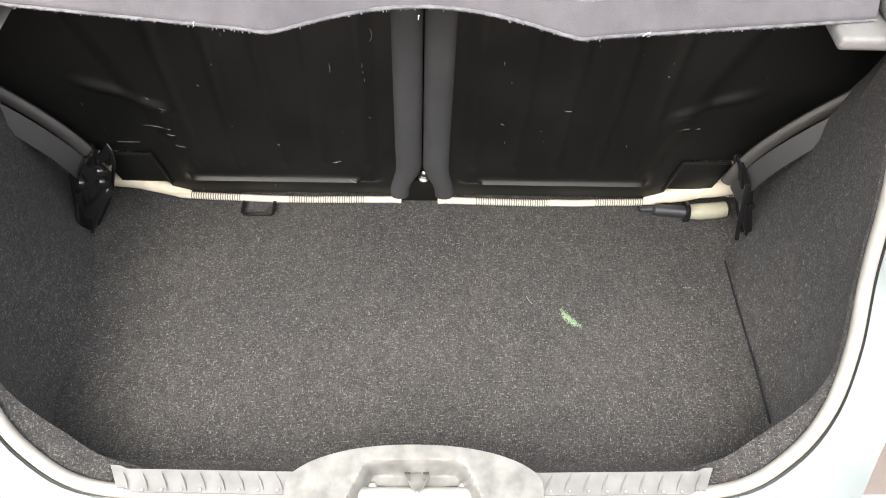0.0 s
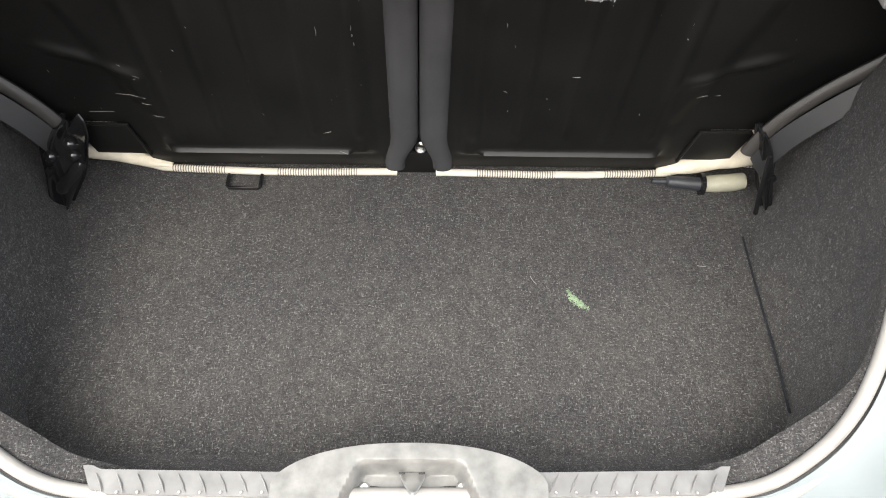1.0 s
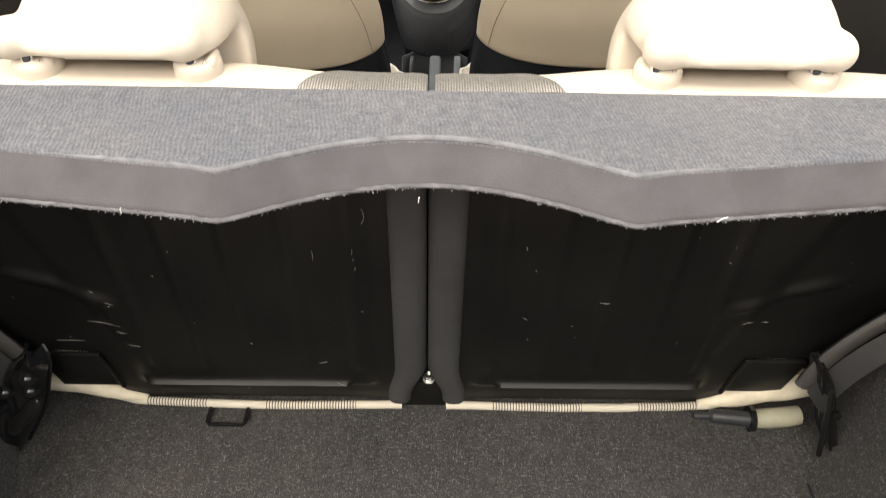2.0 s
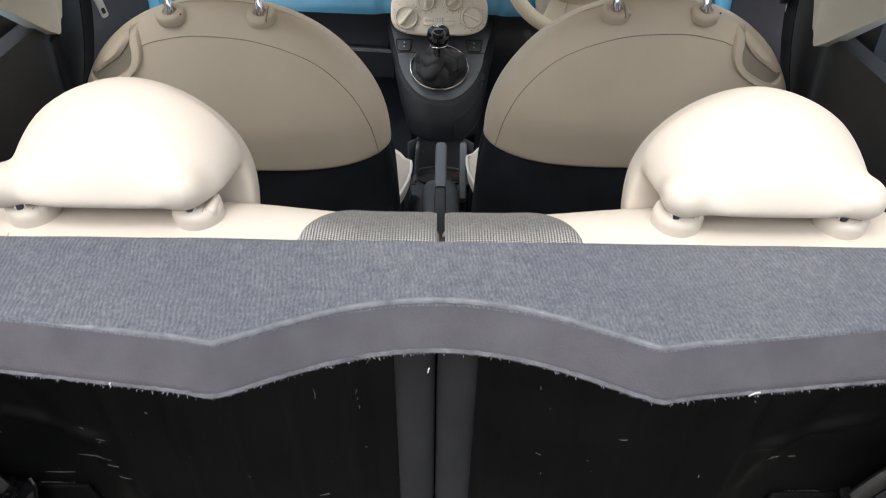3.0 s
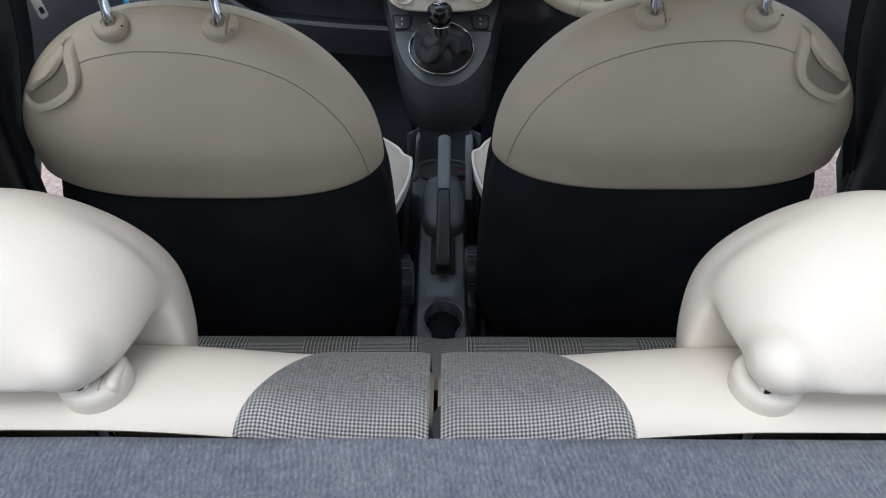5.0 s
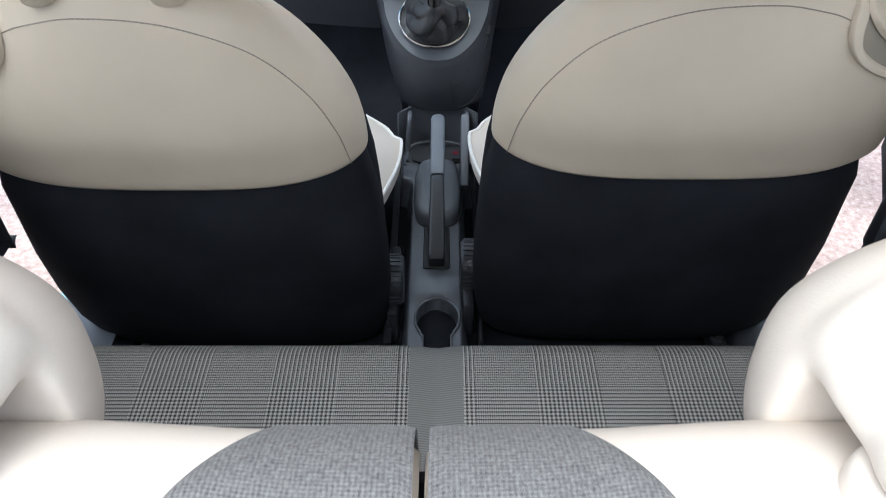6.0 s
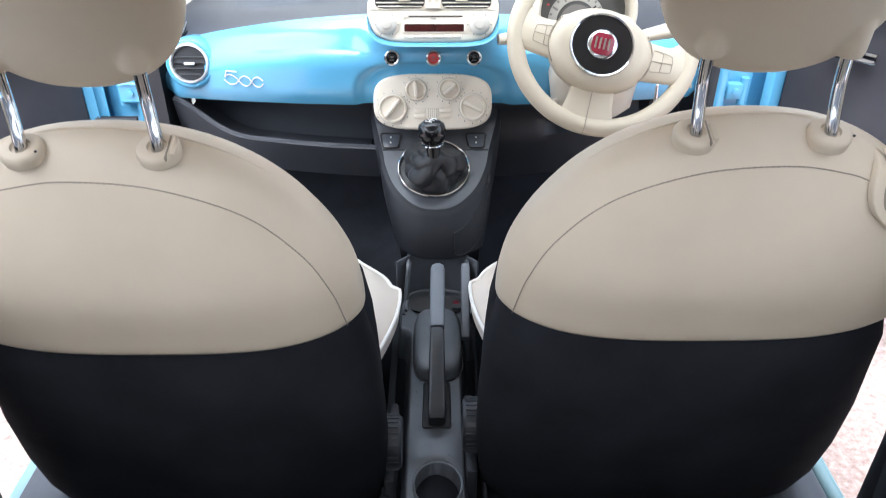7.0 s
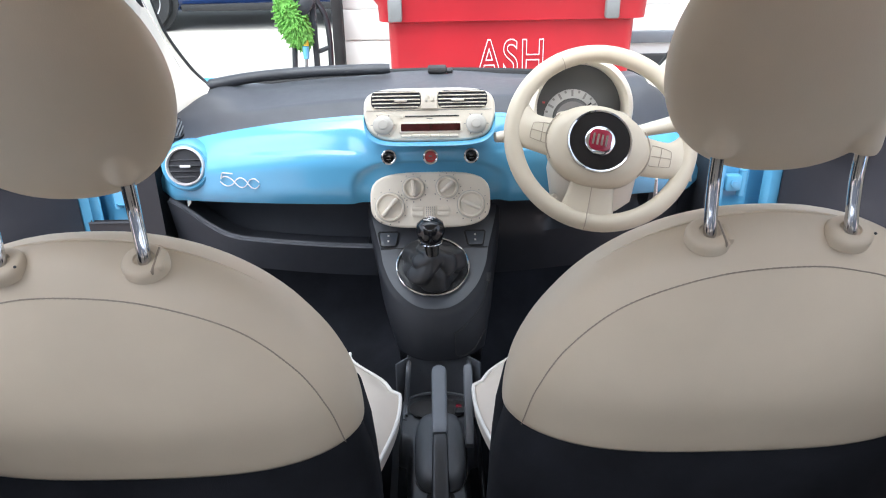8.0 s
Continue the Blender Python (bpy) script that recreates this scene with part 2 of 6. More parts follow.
def build_boot_leather(nt, p):
    v = coords(nt)
    p.inputs["Base Color"].default_value = (0.02, 0.021, 0.023, 1)
    nt.links.new(ramp(nt, noise_fac(nt, v, 40, 3), [(0.3, (0.38, 0.38, 0.38)), (0.7, (0.55, 0.55, 0.55))]), p.inputs["Roughness"])
    add_bump(nt, p, noise_fac(nt, v, 500, 2), 0.25, 0.0006)


CARPET = smat("boot_carpet", build_carpet)
FELT = smat("shelf_felt", build_felt)
FELTBEAD = plain("pale_bead_felt", (0.135, 0.135, 0.147), 1.0, var=0.35, big=60, fine=500, bump=0.8, dist=0.001, spec=0.05)
FELTFOLDLIT = plain("rubbed_lit_fold", (0.175, 0.18, 0.196), 1.0, var=0.3, big=80, fine=600, bump=0.8, dist=0.0008, spec=0.05)
FELTSHADE = plain("shaded_edge_felt", (0.096, 0.093, 0.102), 1.0, var=0.14, big=25, fine=700, bump=0.6, dist=0.0008, spec=0.04)
TOOTH = smat("houndstooth_cloth", build_houndstooth)
PLAID = smat("plaid_cloth", build_plaid)
PANEL = smat("black_steel", build_black_panel)
LEATHER = smat("beige_leather", build_leather)
PALE = smat("cream_leather", build_leather_pale)
STRIPE = smat("striped_edge_cloth", build_stripe_cloth)
GROUND = smat("yard_ground", build_ground)
GLASS = smat("windscreen_glass", build_glass)
SLEEVE = plain("satin_black_plastic", (0.018, 0.019, 0.022), 0.36, var=0.0, bump=0)
GAITER = smat("gaiter_leather", build_boot_leather)
WHEELHIDE = plain("cream_wheel_leather", (0.53, 0.463, 0.35), 0.42, var=0.04, fine=900, bump=0.2, dist=0.0004)
SEAM = plain("seam_thread", (0.33, 0.28, 0.225), 0.8, bump=0)
PIPING = plain("white_piping", (0.8, 0.78, 0.73), 0.5, bump=0)
BLACKCLOTH = plain("black_cloth", (0.0165, 0.018, 0.0225), 0.95, var=0.3, fine=700, bump=0.5, dist=0.001, spec=0.15)
GREYCLOTH = plain("charcoal_cloth", (0.042, 0.042, 0.044), 0.95, var=0.2, fine=800, bump=0.4, dist=0.0008, spec=0.1)
TOPPAD = plain("grained_top_pad", (0.043, 0.046, 0.054), 0.5, var=0.1, fine=1300, bump=0.35, dist=0.0004)
DASH = plain("grained_dash_plastic", (0.042, 0.046, 0.056), 0.5, var=0.1, fine=1300, bump=0.35, dist=0.0004)
DARK = plain("dark_plastic", (0.024, 0.026, 0.031), 0.45, var=0.15, fine=1300, bump=0.3, dist=0.0004)
MIDGREY = plain("mid_grey_plastic", (0.135, 0.146, 0.163), 0.42, var=0.08, fine=1200, bump=0.25, dist=0.0003)
GREYTRIM = plain("light_grey_plastic", (0.20, 0.20, 0.195), 0.5, var=0.14, fine=900, bump=0.3, dist=0.0005)
SEALGREY = plain("pale_seal_rubber", (0.21, 0.205, 0.195), 0.55, var=0.12, big=30, fine=900, bump=0.2, dist=0.0004)
ARCHBAND = plain("arch_seal_plastic", (0.046, 0.043, 0.041), 0.5, var=0.15, fine=900, bump=0.3, dist=0.0004)
ARCHGREY = plain("arch_plastic", (0.023, 0.023, 0.0245), 0.45, var=0.15, fine=900, bump=0.3, dist=0.0004)
COVERGREY = plain("scuffed_cover_plastic", (0.135, 0.135, 0.130), 0.42, var=0.3, big=45, fine=700, bump=0.3, dist=0.0005)
SILLGREY = plain("sill_plastic", (0.125, 0.125, 0.124), 0.38, var=0.2, big=40, fine=900, bump=0.25, dist=0.0004)
DOORGREY = plain("door_trim_plastic", (0.033, 0.0325, 0.039), 0.55, var=0.1, fine=1100, bump=0.35, dist=0.0004)
CREAM = plain("cream_plastic", (0.72, 0.66, 0.555), 0.34, var=0.03, fine=1500, bump=0.08, dist=0.0002)
CREAMTRIM = plain("cream_pillar_trim", (0.72, 0.68, 0.59), 0.6, var=0.05, fine=1200, bump=0.25, dist=0.0004)
KNOB = plain("pale_grey_knob", (0.52, 0.50, 0.45), 0.38, var=0.05, fine=1500, bump=0.1)
BLUE = plain("blue_paint", (0.113, 0.368, 0.588), 0.2, var=0.03, big=3, bump=0, coat=0.6)
SATIN = plain("satin_silver", (0.66, 0.67, 0.69), 0.3, metal=0.15, var=0.02, bump=0)
POUCHSHADE = plain("pouch_shade", (0.3, 0.26, 0.205), 0.85, var=0.1, fine=900, bump=0.3)
TUNNEL = plain("tunnel_plastic", (0.095, 0.102, 0.115), 0.3, var=0.1, fine=1300, bump=0.3, dist=0.0004)
SWITCH = plain("switch_plastic", (0.078, 0.088, 0.104), 0.2, var=0.05, bump=0)
GATE = plain("gate_plate_plastic", (0.074, 0.079, 0.090), 0.4, var=0.08, fine=1300, bump=0.3, dist=0.0004)
# far darker than the gate plate: the steep flank's shade is in the colour
CONSOLESHADE = plain("shaded_console_plastic", (0.0125, 0.0138, 0.0178), 0.6, var=0.12, fine=1300, bump=0.35, dist=0.0004, spec=0.35)
WHITEPAINT = plain("pale_flange_paint", (0.138, 0.161, 0.168), 0.35, var=0.05, bump=0.05)
# the car's blue made paler, so the sky's light on the sill is in the colour
LITBLUE = plain("lit_blue_paint", (0.34, 0.53, 0.55), 0.25, var=0.04, bump=0, coat=0.5)
CHROME = plain("chrome", (0.66, 0.67, 0.69), 0.1, metal=1.0, var=0.02, bump=0)
STEEL = plain("zinc_steel", (0.55, 0.55, 0.54), 0.35, metal=1.0, var=0.1, bump=0.1)
GLOSS = plain("gloss_black", (0.010, 0.010, 0.011), 0.10, var=0.1, bump=0)
RUBBER = plain("black_rubber", (0.016, 0.016, 0.017), 0.7, var=0.2, fine=900, bump=0.3)
REDBIN = plain("red_bin_plastic", (0.40, 0.014, 0.022), 0.4, var=0.08, big=3, fine=400, bump=0.2)
MAROON = plain("maroon_enamel", (0.22, 0.012, 0.03), 0.2, var=0.05, bump=0)
REDLAMP = plain("red_button_plastic", (0.5, 0.06, 0.06), 0.3, var=0.1, bump=0)
DISPLAY = plain("radio_display_glass", (0.035, 0.006, 0.006), 0.1, var=0.3, big=60, bump=0)
WHITE = plain("white_print", (0.8, 0.8, 0.78), 0.5, var=0.03, bump=0)
GREYPRINT = plain("grey_print", (0.2, 0.19, 0.18), 0.6, var=0.05, bump=0)
WALLWHITE = plain("white_cladding_paint", (0.78, 0.77, 0.74), 0.6, var=0.06, big=2, fine=150, bump=0.2)
DARKBLUE = plain("dark_blue_car_paint", (0.012, 0.035, 0.13), 0.25, var=0.05, bump=0, coat=1.0)
GREEN = plain("green_microfibre", (0.15, 0.37, 0.07), 0.9, var=0.3, big=30, bump=0.3)
YELLOW = plain("yellow_plastic", (0.6, 0.4, 0.05), 0.4, var=0.1, bump=0)
GRASSGREEN = plain("green_chalk", (0.19, 0.27, 0.165), 0.95, var=0.4, big=120, bump=0.3)
MELTWAX = plain("pale_green_wax", (0.3, 0.29, 0.225), 0.5, var=0.15, big=30, bump=0.2)
CREAMSILL = plain("rope_cream", (0.6, 0.54, 0.43), 0.8, var=0.15, big=40, bump=0.3)
GAUGERING = plain("pale_gauge_ring", (0.42, 0.41, 0.39), 0.4, var=0.06, bump=0)
GAUGE = plain("gauge_face", (0.16, 0.15, 0.145), 0.3, var=0.1, bump=0)
SMOKE = plain("smoked_cover", (0.105, 0.105, 0.102), 0.12, var=0.05, bump=0)
NAP = plain("grey_cloth_nap", (0.17, 0.167, 0.16), 1.0, var=0.4, big=300, bump=0, spec=0.05)
CHIP = plain("bare_scraped_metal", (0.13, 0.124, 0.115), 0.6, var=0.2, big=200, bump=0)
TAILRED = plain("tail_lamp_plastic", (0.1, 0.1, 0.104), 0.4, var=0.1, bump=0)


# ---- mesh tools ----
def V(*a):
    return Vector(a)


def finish(bm, sharp=0.75):
    bmesh.ops.recalc_face_normals(bm, faces=bm.faces)
    me = bpy.data.meshes.new("m")
    bm.to_mesh(me)
    bm.free()
    me.polygons.foreach_set("use_smooth", [True] * len(me.polygons))
    me.set_sharp_from_angle(angle=sharp)
    return me


def thing(name, at, label, category, group="", kind=""):
    e = new(name)
    e.empty_display_size = 0.05
    e.matrix_basis = Matrix.Translation(at)
    return tagged(e, label, category, group, kind)


def part(name, bm, material, parent, label="", sharp=0.75):
    """Links bm as one mesh under a thing or a part."""
    me = finish(bm, sharp)
    me.name = name
    me.materials.append(material)
    ob = new(name, me)
    ob.parent = parent
    if parent.type == "EMPTY":
        ob.matrix_parent_inverse = parent.matrix_basis.inverted()
    return tagged(ob, label)


def solid(name, bm, material, label, category="", kind="", group="", sharp=0.75):
    """A thing, or piece of the setting, that is one mesh."""
    me = finish(bm, sharp)
    me.name = name
    me.materials.append(material)
    return tagged(new(name, me), label, category, group, kind)


def box(x0, x1, y0, y1, z0, z1, bev=0.004, seg=2, m=None):
    bm = bmesh.new()
    bmesh.ops.create_cube(bm, size=1)
    for v in bm.verts:
        v.co = V((x0 + x1) / 2 + v.co.x * (x1 - x0), (y0 + y1) / 2 + v.co.y * (y1 - y0), (z0 + z1) / 2 + v.co.z * (z1 - z0))
    if bev:
        bev = min(bev, 0.45 * min(abs(x1 - x0), abs(y1 - y0), abs(z1 - z0)))
        bmesh.ops.bevel(bm, geom=bm.edges[:], offset=bev, segments=seg, profile=0.5, affect="EDGES")
    if m:
        bmesh.ops.transform(bm, matrix=m, verts=bm.verts)
    return bm


def join(*bms):
    out = bms[0]
    for b in bms[1:]:
        me = bpy.data.meshes.new("t")
        b.to_mesh(me)
        b.free()
        out.from_mesh(me)
        bpy.data.meshes.remove(me)
    return out


def spline(pts, n):
    """n points along a smooth line through pts."""
    P = [Vector(p) for p in pts]
    P = [P[0] * 2 - P[1]] + P + [P[-1] * 2 - P[-2]]
    out, k = [], len(P) - 3
    for i in range(n):
        s = i / (n - 1) * k
        j = min(int(s), k - 1)
        t = s - j
        a, b, c, d = P[j:j + 4]
        out.append(0.5 * (2 * b + (c - a) * t + (2 * a - 5 * b + 4 * c - d) * t * t + (3 * b - a - 3 * c + d) * t ** 3))
    return out


def loft(rings, cap=True, closed=True, loop=False):
    bm = bmesh.new()
    rows = [[bm.verts.new(p) for p in r] for r in rings]
    n = len(rows[0])
    m = len(rows)
    for i in range(m if loop else m - 1):
        a, b = rows[i], rows[(i + 1) % m]
        for j in range(n if closed else n - 1):
            bm.faces.new((a[j], a[(j + 1) % n], b[(j + 1) % n], b[j]))
    if cap and closed and not loop:
        bm.faces.new(rows[0][::-1])
        bm.faces.new(rows[-1])
    return bm


def tube(path, r, seg=10, loop=False, flat=1.0):
    """A round or flattened bar along path; r: a number, or one for each point."""
    P = [Vector(p) for p in path]
    n = len(P)
    rings, up = [], None
    for i, p in enumerate(P):
        d = (P[(i + 1) % n] - P[i - 1]) if loop else (P[min(i + 1, n - 1)] - P[max(i - 1, 0)])
        d.normalize()
        if up is None:
            up = V(0, 0, 1) if abs(d.z) < 0.9 else V(0, 1, 0)
        up = (up - d * up.dot(d)).normalized()
        side = d.cross(up)
        rr = r[i] if isinstance(r, (list, tuple)) else r
        rings.append([p + (side * math.cos(a) + up * math.sin(a) * flat) * rr for a in (2 * math.pi * k / seg for k in range(seg))])
    return loft(rings, loop=loop)


def sheet(fn, nu, nv, thick=0.0):
    """A surface fn(u, v), u and v from 0 to 1, with its own thickness; its UVs run in metres."""
    bm = bmesh.new()
    g = [[bm.verts.new(fn(i / nu, j / nv)) for i in range(nu + 1)] for j in range(nv + 1)]
    uv = bm.loops.layers.uv.new("UVMap")
    us = [[0.0] * (nu + 1) for _ in range(nv + 1)]
    vs = [[0.0] * (nu + 1) for _ in range(nv + 1)]
    for j in range(nv + 1):
        for i in range(nu + 1):
            us[j][i] = g[j][i].co.x
            vs[j][i] = vs[j - 1][i] + (g[j][i].co - g[j - 1][i].co).length if j else 0.0
    for j in range(nv):
        for i in range(nu):
            ij = ((j, i), (j, i + 1), (j + 1, i + 1), (j + 1, i))
            f = bm.faces.new([g[a][b] for a, b in ij])
            for lp, (a, b) in zip(f.loops, ij):
                lp[uv].uv = (us[a][b], vs[a][b])
    if thick:
        bmesh.ops.recalc_face_normals(bm, faces=bm.faces)
        bmesh.ops.solidify(bm, geom=bm.faces[:], thickness=thick)
    return bm


def lathe(profile, at, axis=(0, 0, 1), seg=32, sx=1.0):
    """Turns (radius, height) pairs about an axis through at."""
    q = Vector(axis).to_track_quat("Z", "Y").to_matrix()
    rings = []
    for r, h in profile:
        rings.append([Vector(at) + q @ V(max(r, 1e-5) * math.cos(a) * sx, max(r, 1e-5) * math.sin(a), h) for a in (2 * math.pi * k / seg for k in range(seg))])
    return loft(rings, loop=min(profile[0][0], profile[-1][0]) > 1e-4)


def plate(outline, m, depth, bev=0.002, seg=2):
    """A flat plate with this outline (x, z), its front at y = 0 and its back at y = depth, set by m."""
    bm = bmesh.new()
    f = bm.faces.new([bm.verts.new((x, 0, z)) for x, z in outline])
    r = bmesh.ops.extrude_face_region(bm, geom=[f])
    bmesh.ops.translate(bm, verts=[v for v in r["geom"] if isinstance(v, bmesh.types.BMVert)], vec=(0, depth, 0))
    bmesh.ops.recalc_face_normals(bm, faces=bm.faces)
    if bev:
        front = [e for e in bm.edges if all(abs(v.co.y) < 1e-6 for v in e.verts)]
        bmesh.ops.bevel(bm, geom=front, offset=bev, segments=seg, profile=0.5, affect="EDGES")
    bmesh.ops.transform(bm, matrix=m, verts=bm.verts)
    return bm


def rounded(w, h, r, seg=6, cx=0.0, cz=0.0):
    """The outline of a rounded rectangle."""
    out = []
    for k, (sx, sz) in enumerate(((1, 1), (-1, 1), (-1, -1), (1, -1))):
        for i in range(seg + 1):
            a = math.pi / 2 * (k + i / seg)
            out.append((cx + sx * (w / 2 - r) + r * math.cos(a), cz + sz * (h / 2 - r) + r * math.sin(a)))
    return out


def superring(cx, cy, z, w, d, n=2.5, seg=48):
    out = []
    for k in range(seg):
        a = 2 * math.pi * k / seg
        c, s = math.cos(a), math.sin(a)
        out.append(V(cx + w * math.copysign(abs(c) ** (2 / n), c), cy + d * math.copysign(abs(s) ** (2 / n), s), z))
    return out


def smooth01(t):
    t = max(0.0, min(1.0, t))
    return t * t * (3 - 2 * t)


# ---- the setting: ground, boot, cabin shell ----
def ground_sheet():
    bm = bmesh.new()
    bm.faces.new([bm.verts.new(p) for p in ((-400, -400, 0), (400, -400, 0), (400, 400, 0), (-400, 400, 0))])
    return bm


solid("ground", ground_sheet(), GROUND, "reddish gravelled ground running into pale concrete yard", kind="structure")

# boot floor: carpeted board, slightly uneven
def boot_floor(u, v):
    y = 0.70 + 0.48 * v
    w = 0.475 + 0.015 * smooth01((y - 0.72) / 0.15) + 0.06 * smooth01((y - 1.0) / 0.15)
    x = -w + 2 * w * u
    return V(x, y, 0.55 + 0.0025 * noise.noise(V(x * 6, y * 6, 0)))


solid("floor", sheet(boot_floor, 60, 30, 0.012), CARPET, "speckled dark grey carpeted boot floor, slightly worn", kind="structure")

OPEN = [(0, .655, .64), (.25, .655, .64), (.36, .66, .648), (.42, .685, .68), (.455, .72, .725), (.475, .77, .775),
        (.49, .834, .825), (.497, .9, .915), (.5, 1.0, 1.02)]
FOOT = [(0, .72, .548), (.25, .72, .548), (.38, .723, .548), (.452, .742, .548), (.478, .785, .548), (.483, .86, .548),
        (.479, .94, .548), (.49, 1.02, .548), (.535, 1.17, .548)]
TOP_OPEN = [(.5, 1.0, 1.02), (.485, 1.1, 1.17), (.45, 1.2, 1.33), (.3, 1.24, 1.385), (0, 1.25, 1.40)]


def boot_wall(s):
    A, B = spline(OPEN, 61), spline(FOOT, 61)
    def fn(u, v):
        i = u * 60
        j = min(int(i), 59)
        a = A[j].lerp(A[j + 1], i - j)
        b = B[j].lerp(B[j + 1], i - j)
        p = b.lerp(a, v)
        p.x += 0.03 * 4 * v * (1 - v) * smooth01((u - 0.35) / 0.4)
        p.y -= 0.02 * 4 * v * (1 - v) * (1 - smooth01((u - 0.3) / 0.3))
        return V(s * p.x, p.y, p.z)
    return sheet(fn, 60, 16, 0.004)


def arch_wall(s):
    """Carpeted wheel arch between the tailgate opening and the seat."""
    prof = [(.535, .548), (.536, .60), (.542, .66), (.56, .73), (.585, .79), (.612, .86), (.622, 1.04)]
    P = spline([(x, 0, z) for x, z in prof], 25)
    A = [V(.535, 1.17, .548).lerp(V(.5, 1.0, 1.02), k / 24) for k in range(25)]
    def fn(u, v):
        k = v * 24
        j = min(int(k), 23)
        far = P[j].lerp(P[j + 1], k - j)
        far = V(far.x, 1.19 - 0.03 * v, far.z)
        near = A[j].lerp(A[j + 1], k - j)
        near.x += 0.03 * 4 * v * (1 - v)
        p = near.lerp(far, u)
        return V(s * p.x, p.y, p.z)
    return sheet(fn, 14, 24, 0.004)


for side, s in (("left", -1), ("right", 1)):
    solid("wall_boot_" + side, boot_wall(s), CARPET, "dark grey carpeted side of the boot", kind="structure")
    solid("wall_arch_" + side, arch_wall(s), CARPET, "dark grey carpeted wheel arch beside the rear seat", kind="structure")

# carpet turned over under the seal at the lower corners
for side, s in (("left", -1), ("right", 1)):
    rim = spline(OPEN, 60)
    def lip(u, v):
        p = rim[int(round(u * 59))]
        w = .034 * smooth01((p.x - .22) / .14) * (1 - .96 * smooth01((p.z - .67) / .10))
        d = V(-p.x * .75, .95 - p.y, 0).normalized() * w * v
        return V(s * (p.x + d.x), p.y + d.y, p.z - .004 - .010 * v * v)
    solid("trim_carpet_lip_" + side, sheet(lip, 59, 6, .004), CARPET, "grey speckled carpet turned over at the boot opening", kind="structure")

# painted flange and rubber seal round the tailgate opening
ring = spline(OPEN + TOP_OPEN[1:], 90)
loop_pts = [V(-p.x, p.y, p.z) for p in ring[:0:-1]] + ring
seal = thing("tailgate_seal", (0, .655, .62), "pale grey rubber seal round the open tailgate aperture", "seal", kind="structure")
part("seal_lip", tube([p + V(0, -.006, .002) for p in loop_pts[:-1]], 0.0078, 10, loop=True), SEALGREY, seal, "pale grey rubber lip")
part("seal_groove", tube([p * 1.0 + V(p.x * .024, -.010, -.007) for p in loop_pts[:-1]], 0.0042, 8, loop=True), RUBBER, seal)
part("seal_carrier", tube([p * 1.0 + V(p.x * .048, -.015, -.010) for p in loop_pts[:-1]], 0.0078, 10, loop=True), SEALGREY, seal)


def flange(u, v):
    i = u * (len(loop_pts) - 2)
    j = min(int(i), len(loop_pts) - 2)
    p = loop_pts[j].lerp(loop_pts[j + 1], i - j)
    out = V(p.x, 0, p.z - 1.0)
    out.normalize()
    k = 0.012 + (0.032 + 0.088 * (1 - smooth01((p.z - .60) / .14))) * v
    return V(p.x + out.x * k, p.y - 0.012 - 0.05 * v, p.z + out.z * k * 0.6)


solid("body_flange", sheet(flange, 120, 6, 0.003), WHITEPAINT, "pale blue painted body flange of the tailgate opening", kind="structure")

# rear lamp housing beside the opening, with its screw
lamp = thing("tail_lamp", (.56, .66, .6), "grey plastic tail lamp housing screwed to the body", "tail lamp")
part("housing", loft([[V(x, .80 - .03 * q, z) for x, z in ((.560 + .05 * q, .565), (.632, .566), (.648, .55), (.715, .385), (.64, .385))] for q in (0, .5, 1)] + [[V(x, .74, z) for x, z in ((.60, .57), (.632, .566), (.648, .55), (.715, .385), (.64, .385))]]), TAILRED, lamp)
part("upper_panel", box(.545, .66, .775, .80, .63, .92, .008), TAILRED, lamp)
part("ledge", box(.56, .645, .765, .80, .562, .575, .004), TAILRED, lamp)
part("screw", lathe([(0, 0), (.013, 0), (.013, .005), (.008, .008), (.0045, .008), (.003, .004), (0, .004)], (.590, .79, .612), (0, -1, .35), 20), STEEL, lamp)

# cabin shell
def cabin_floor(u, v):
    x, y = -.66 + 1.32 * u, 1.22 + 1.95 * v
    hump = 0.09 * math.exp(-(x / 0.12) ** 2)
    return V(x, y, .22 + hump + .25 * smooth01((y - 2.75) / .35))


solid("floor_cabin", sheet(cabin_floor, 40, 40, -0.01), BLACKCLOTH, "black carpeted cabin floor with a middle tunnel", kind="structure")


def roof(u, v):
    x = -.60 + 1.2 * u
    y = 1.18 + 1.24 * v
    return V(x, y, 1.405 - .06 * (x / .6) ** 2 - .05 * (2 * v - 1) ** 2 + .02)


solid("ceiling", sheet(roof, 20, 20, 0.03), CREAMTRIM, "pale grey headlining under the roof", kind="structure")


def quarter(s, z0, z1, x_low, x_top, mat, name, label, y1=1.82, slope=0.0, lean=0.0):
    """A rear side panel; slope: its lower edge falls forwards, then turns up; lean: its front edge leans forwards with height."""
    def fn(u, v):
        front = y1 + lean * (z1 - z0) * v
        y = 1.14 + (front - 1.14) * u
        lo = z0 + slope * max(0.0, y1 - .063 - y) + slope * .2 * max(0.0, y - y1 + .063)
        z = lo + (z1 - lo) * v
        x = x_low + (x_top - x_low) * v + .022 * smooth01((y - y1 + .08) / .08)
        return V(s * x, y, z)
    return solid(name, sheet(fn, 60, 14, 0.03), mat, label, kind="structure")


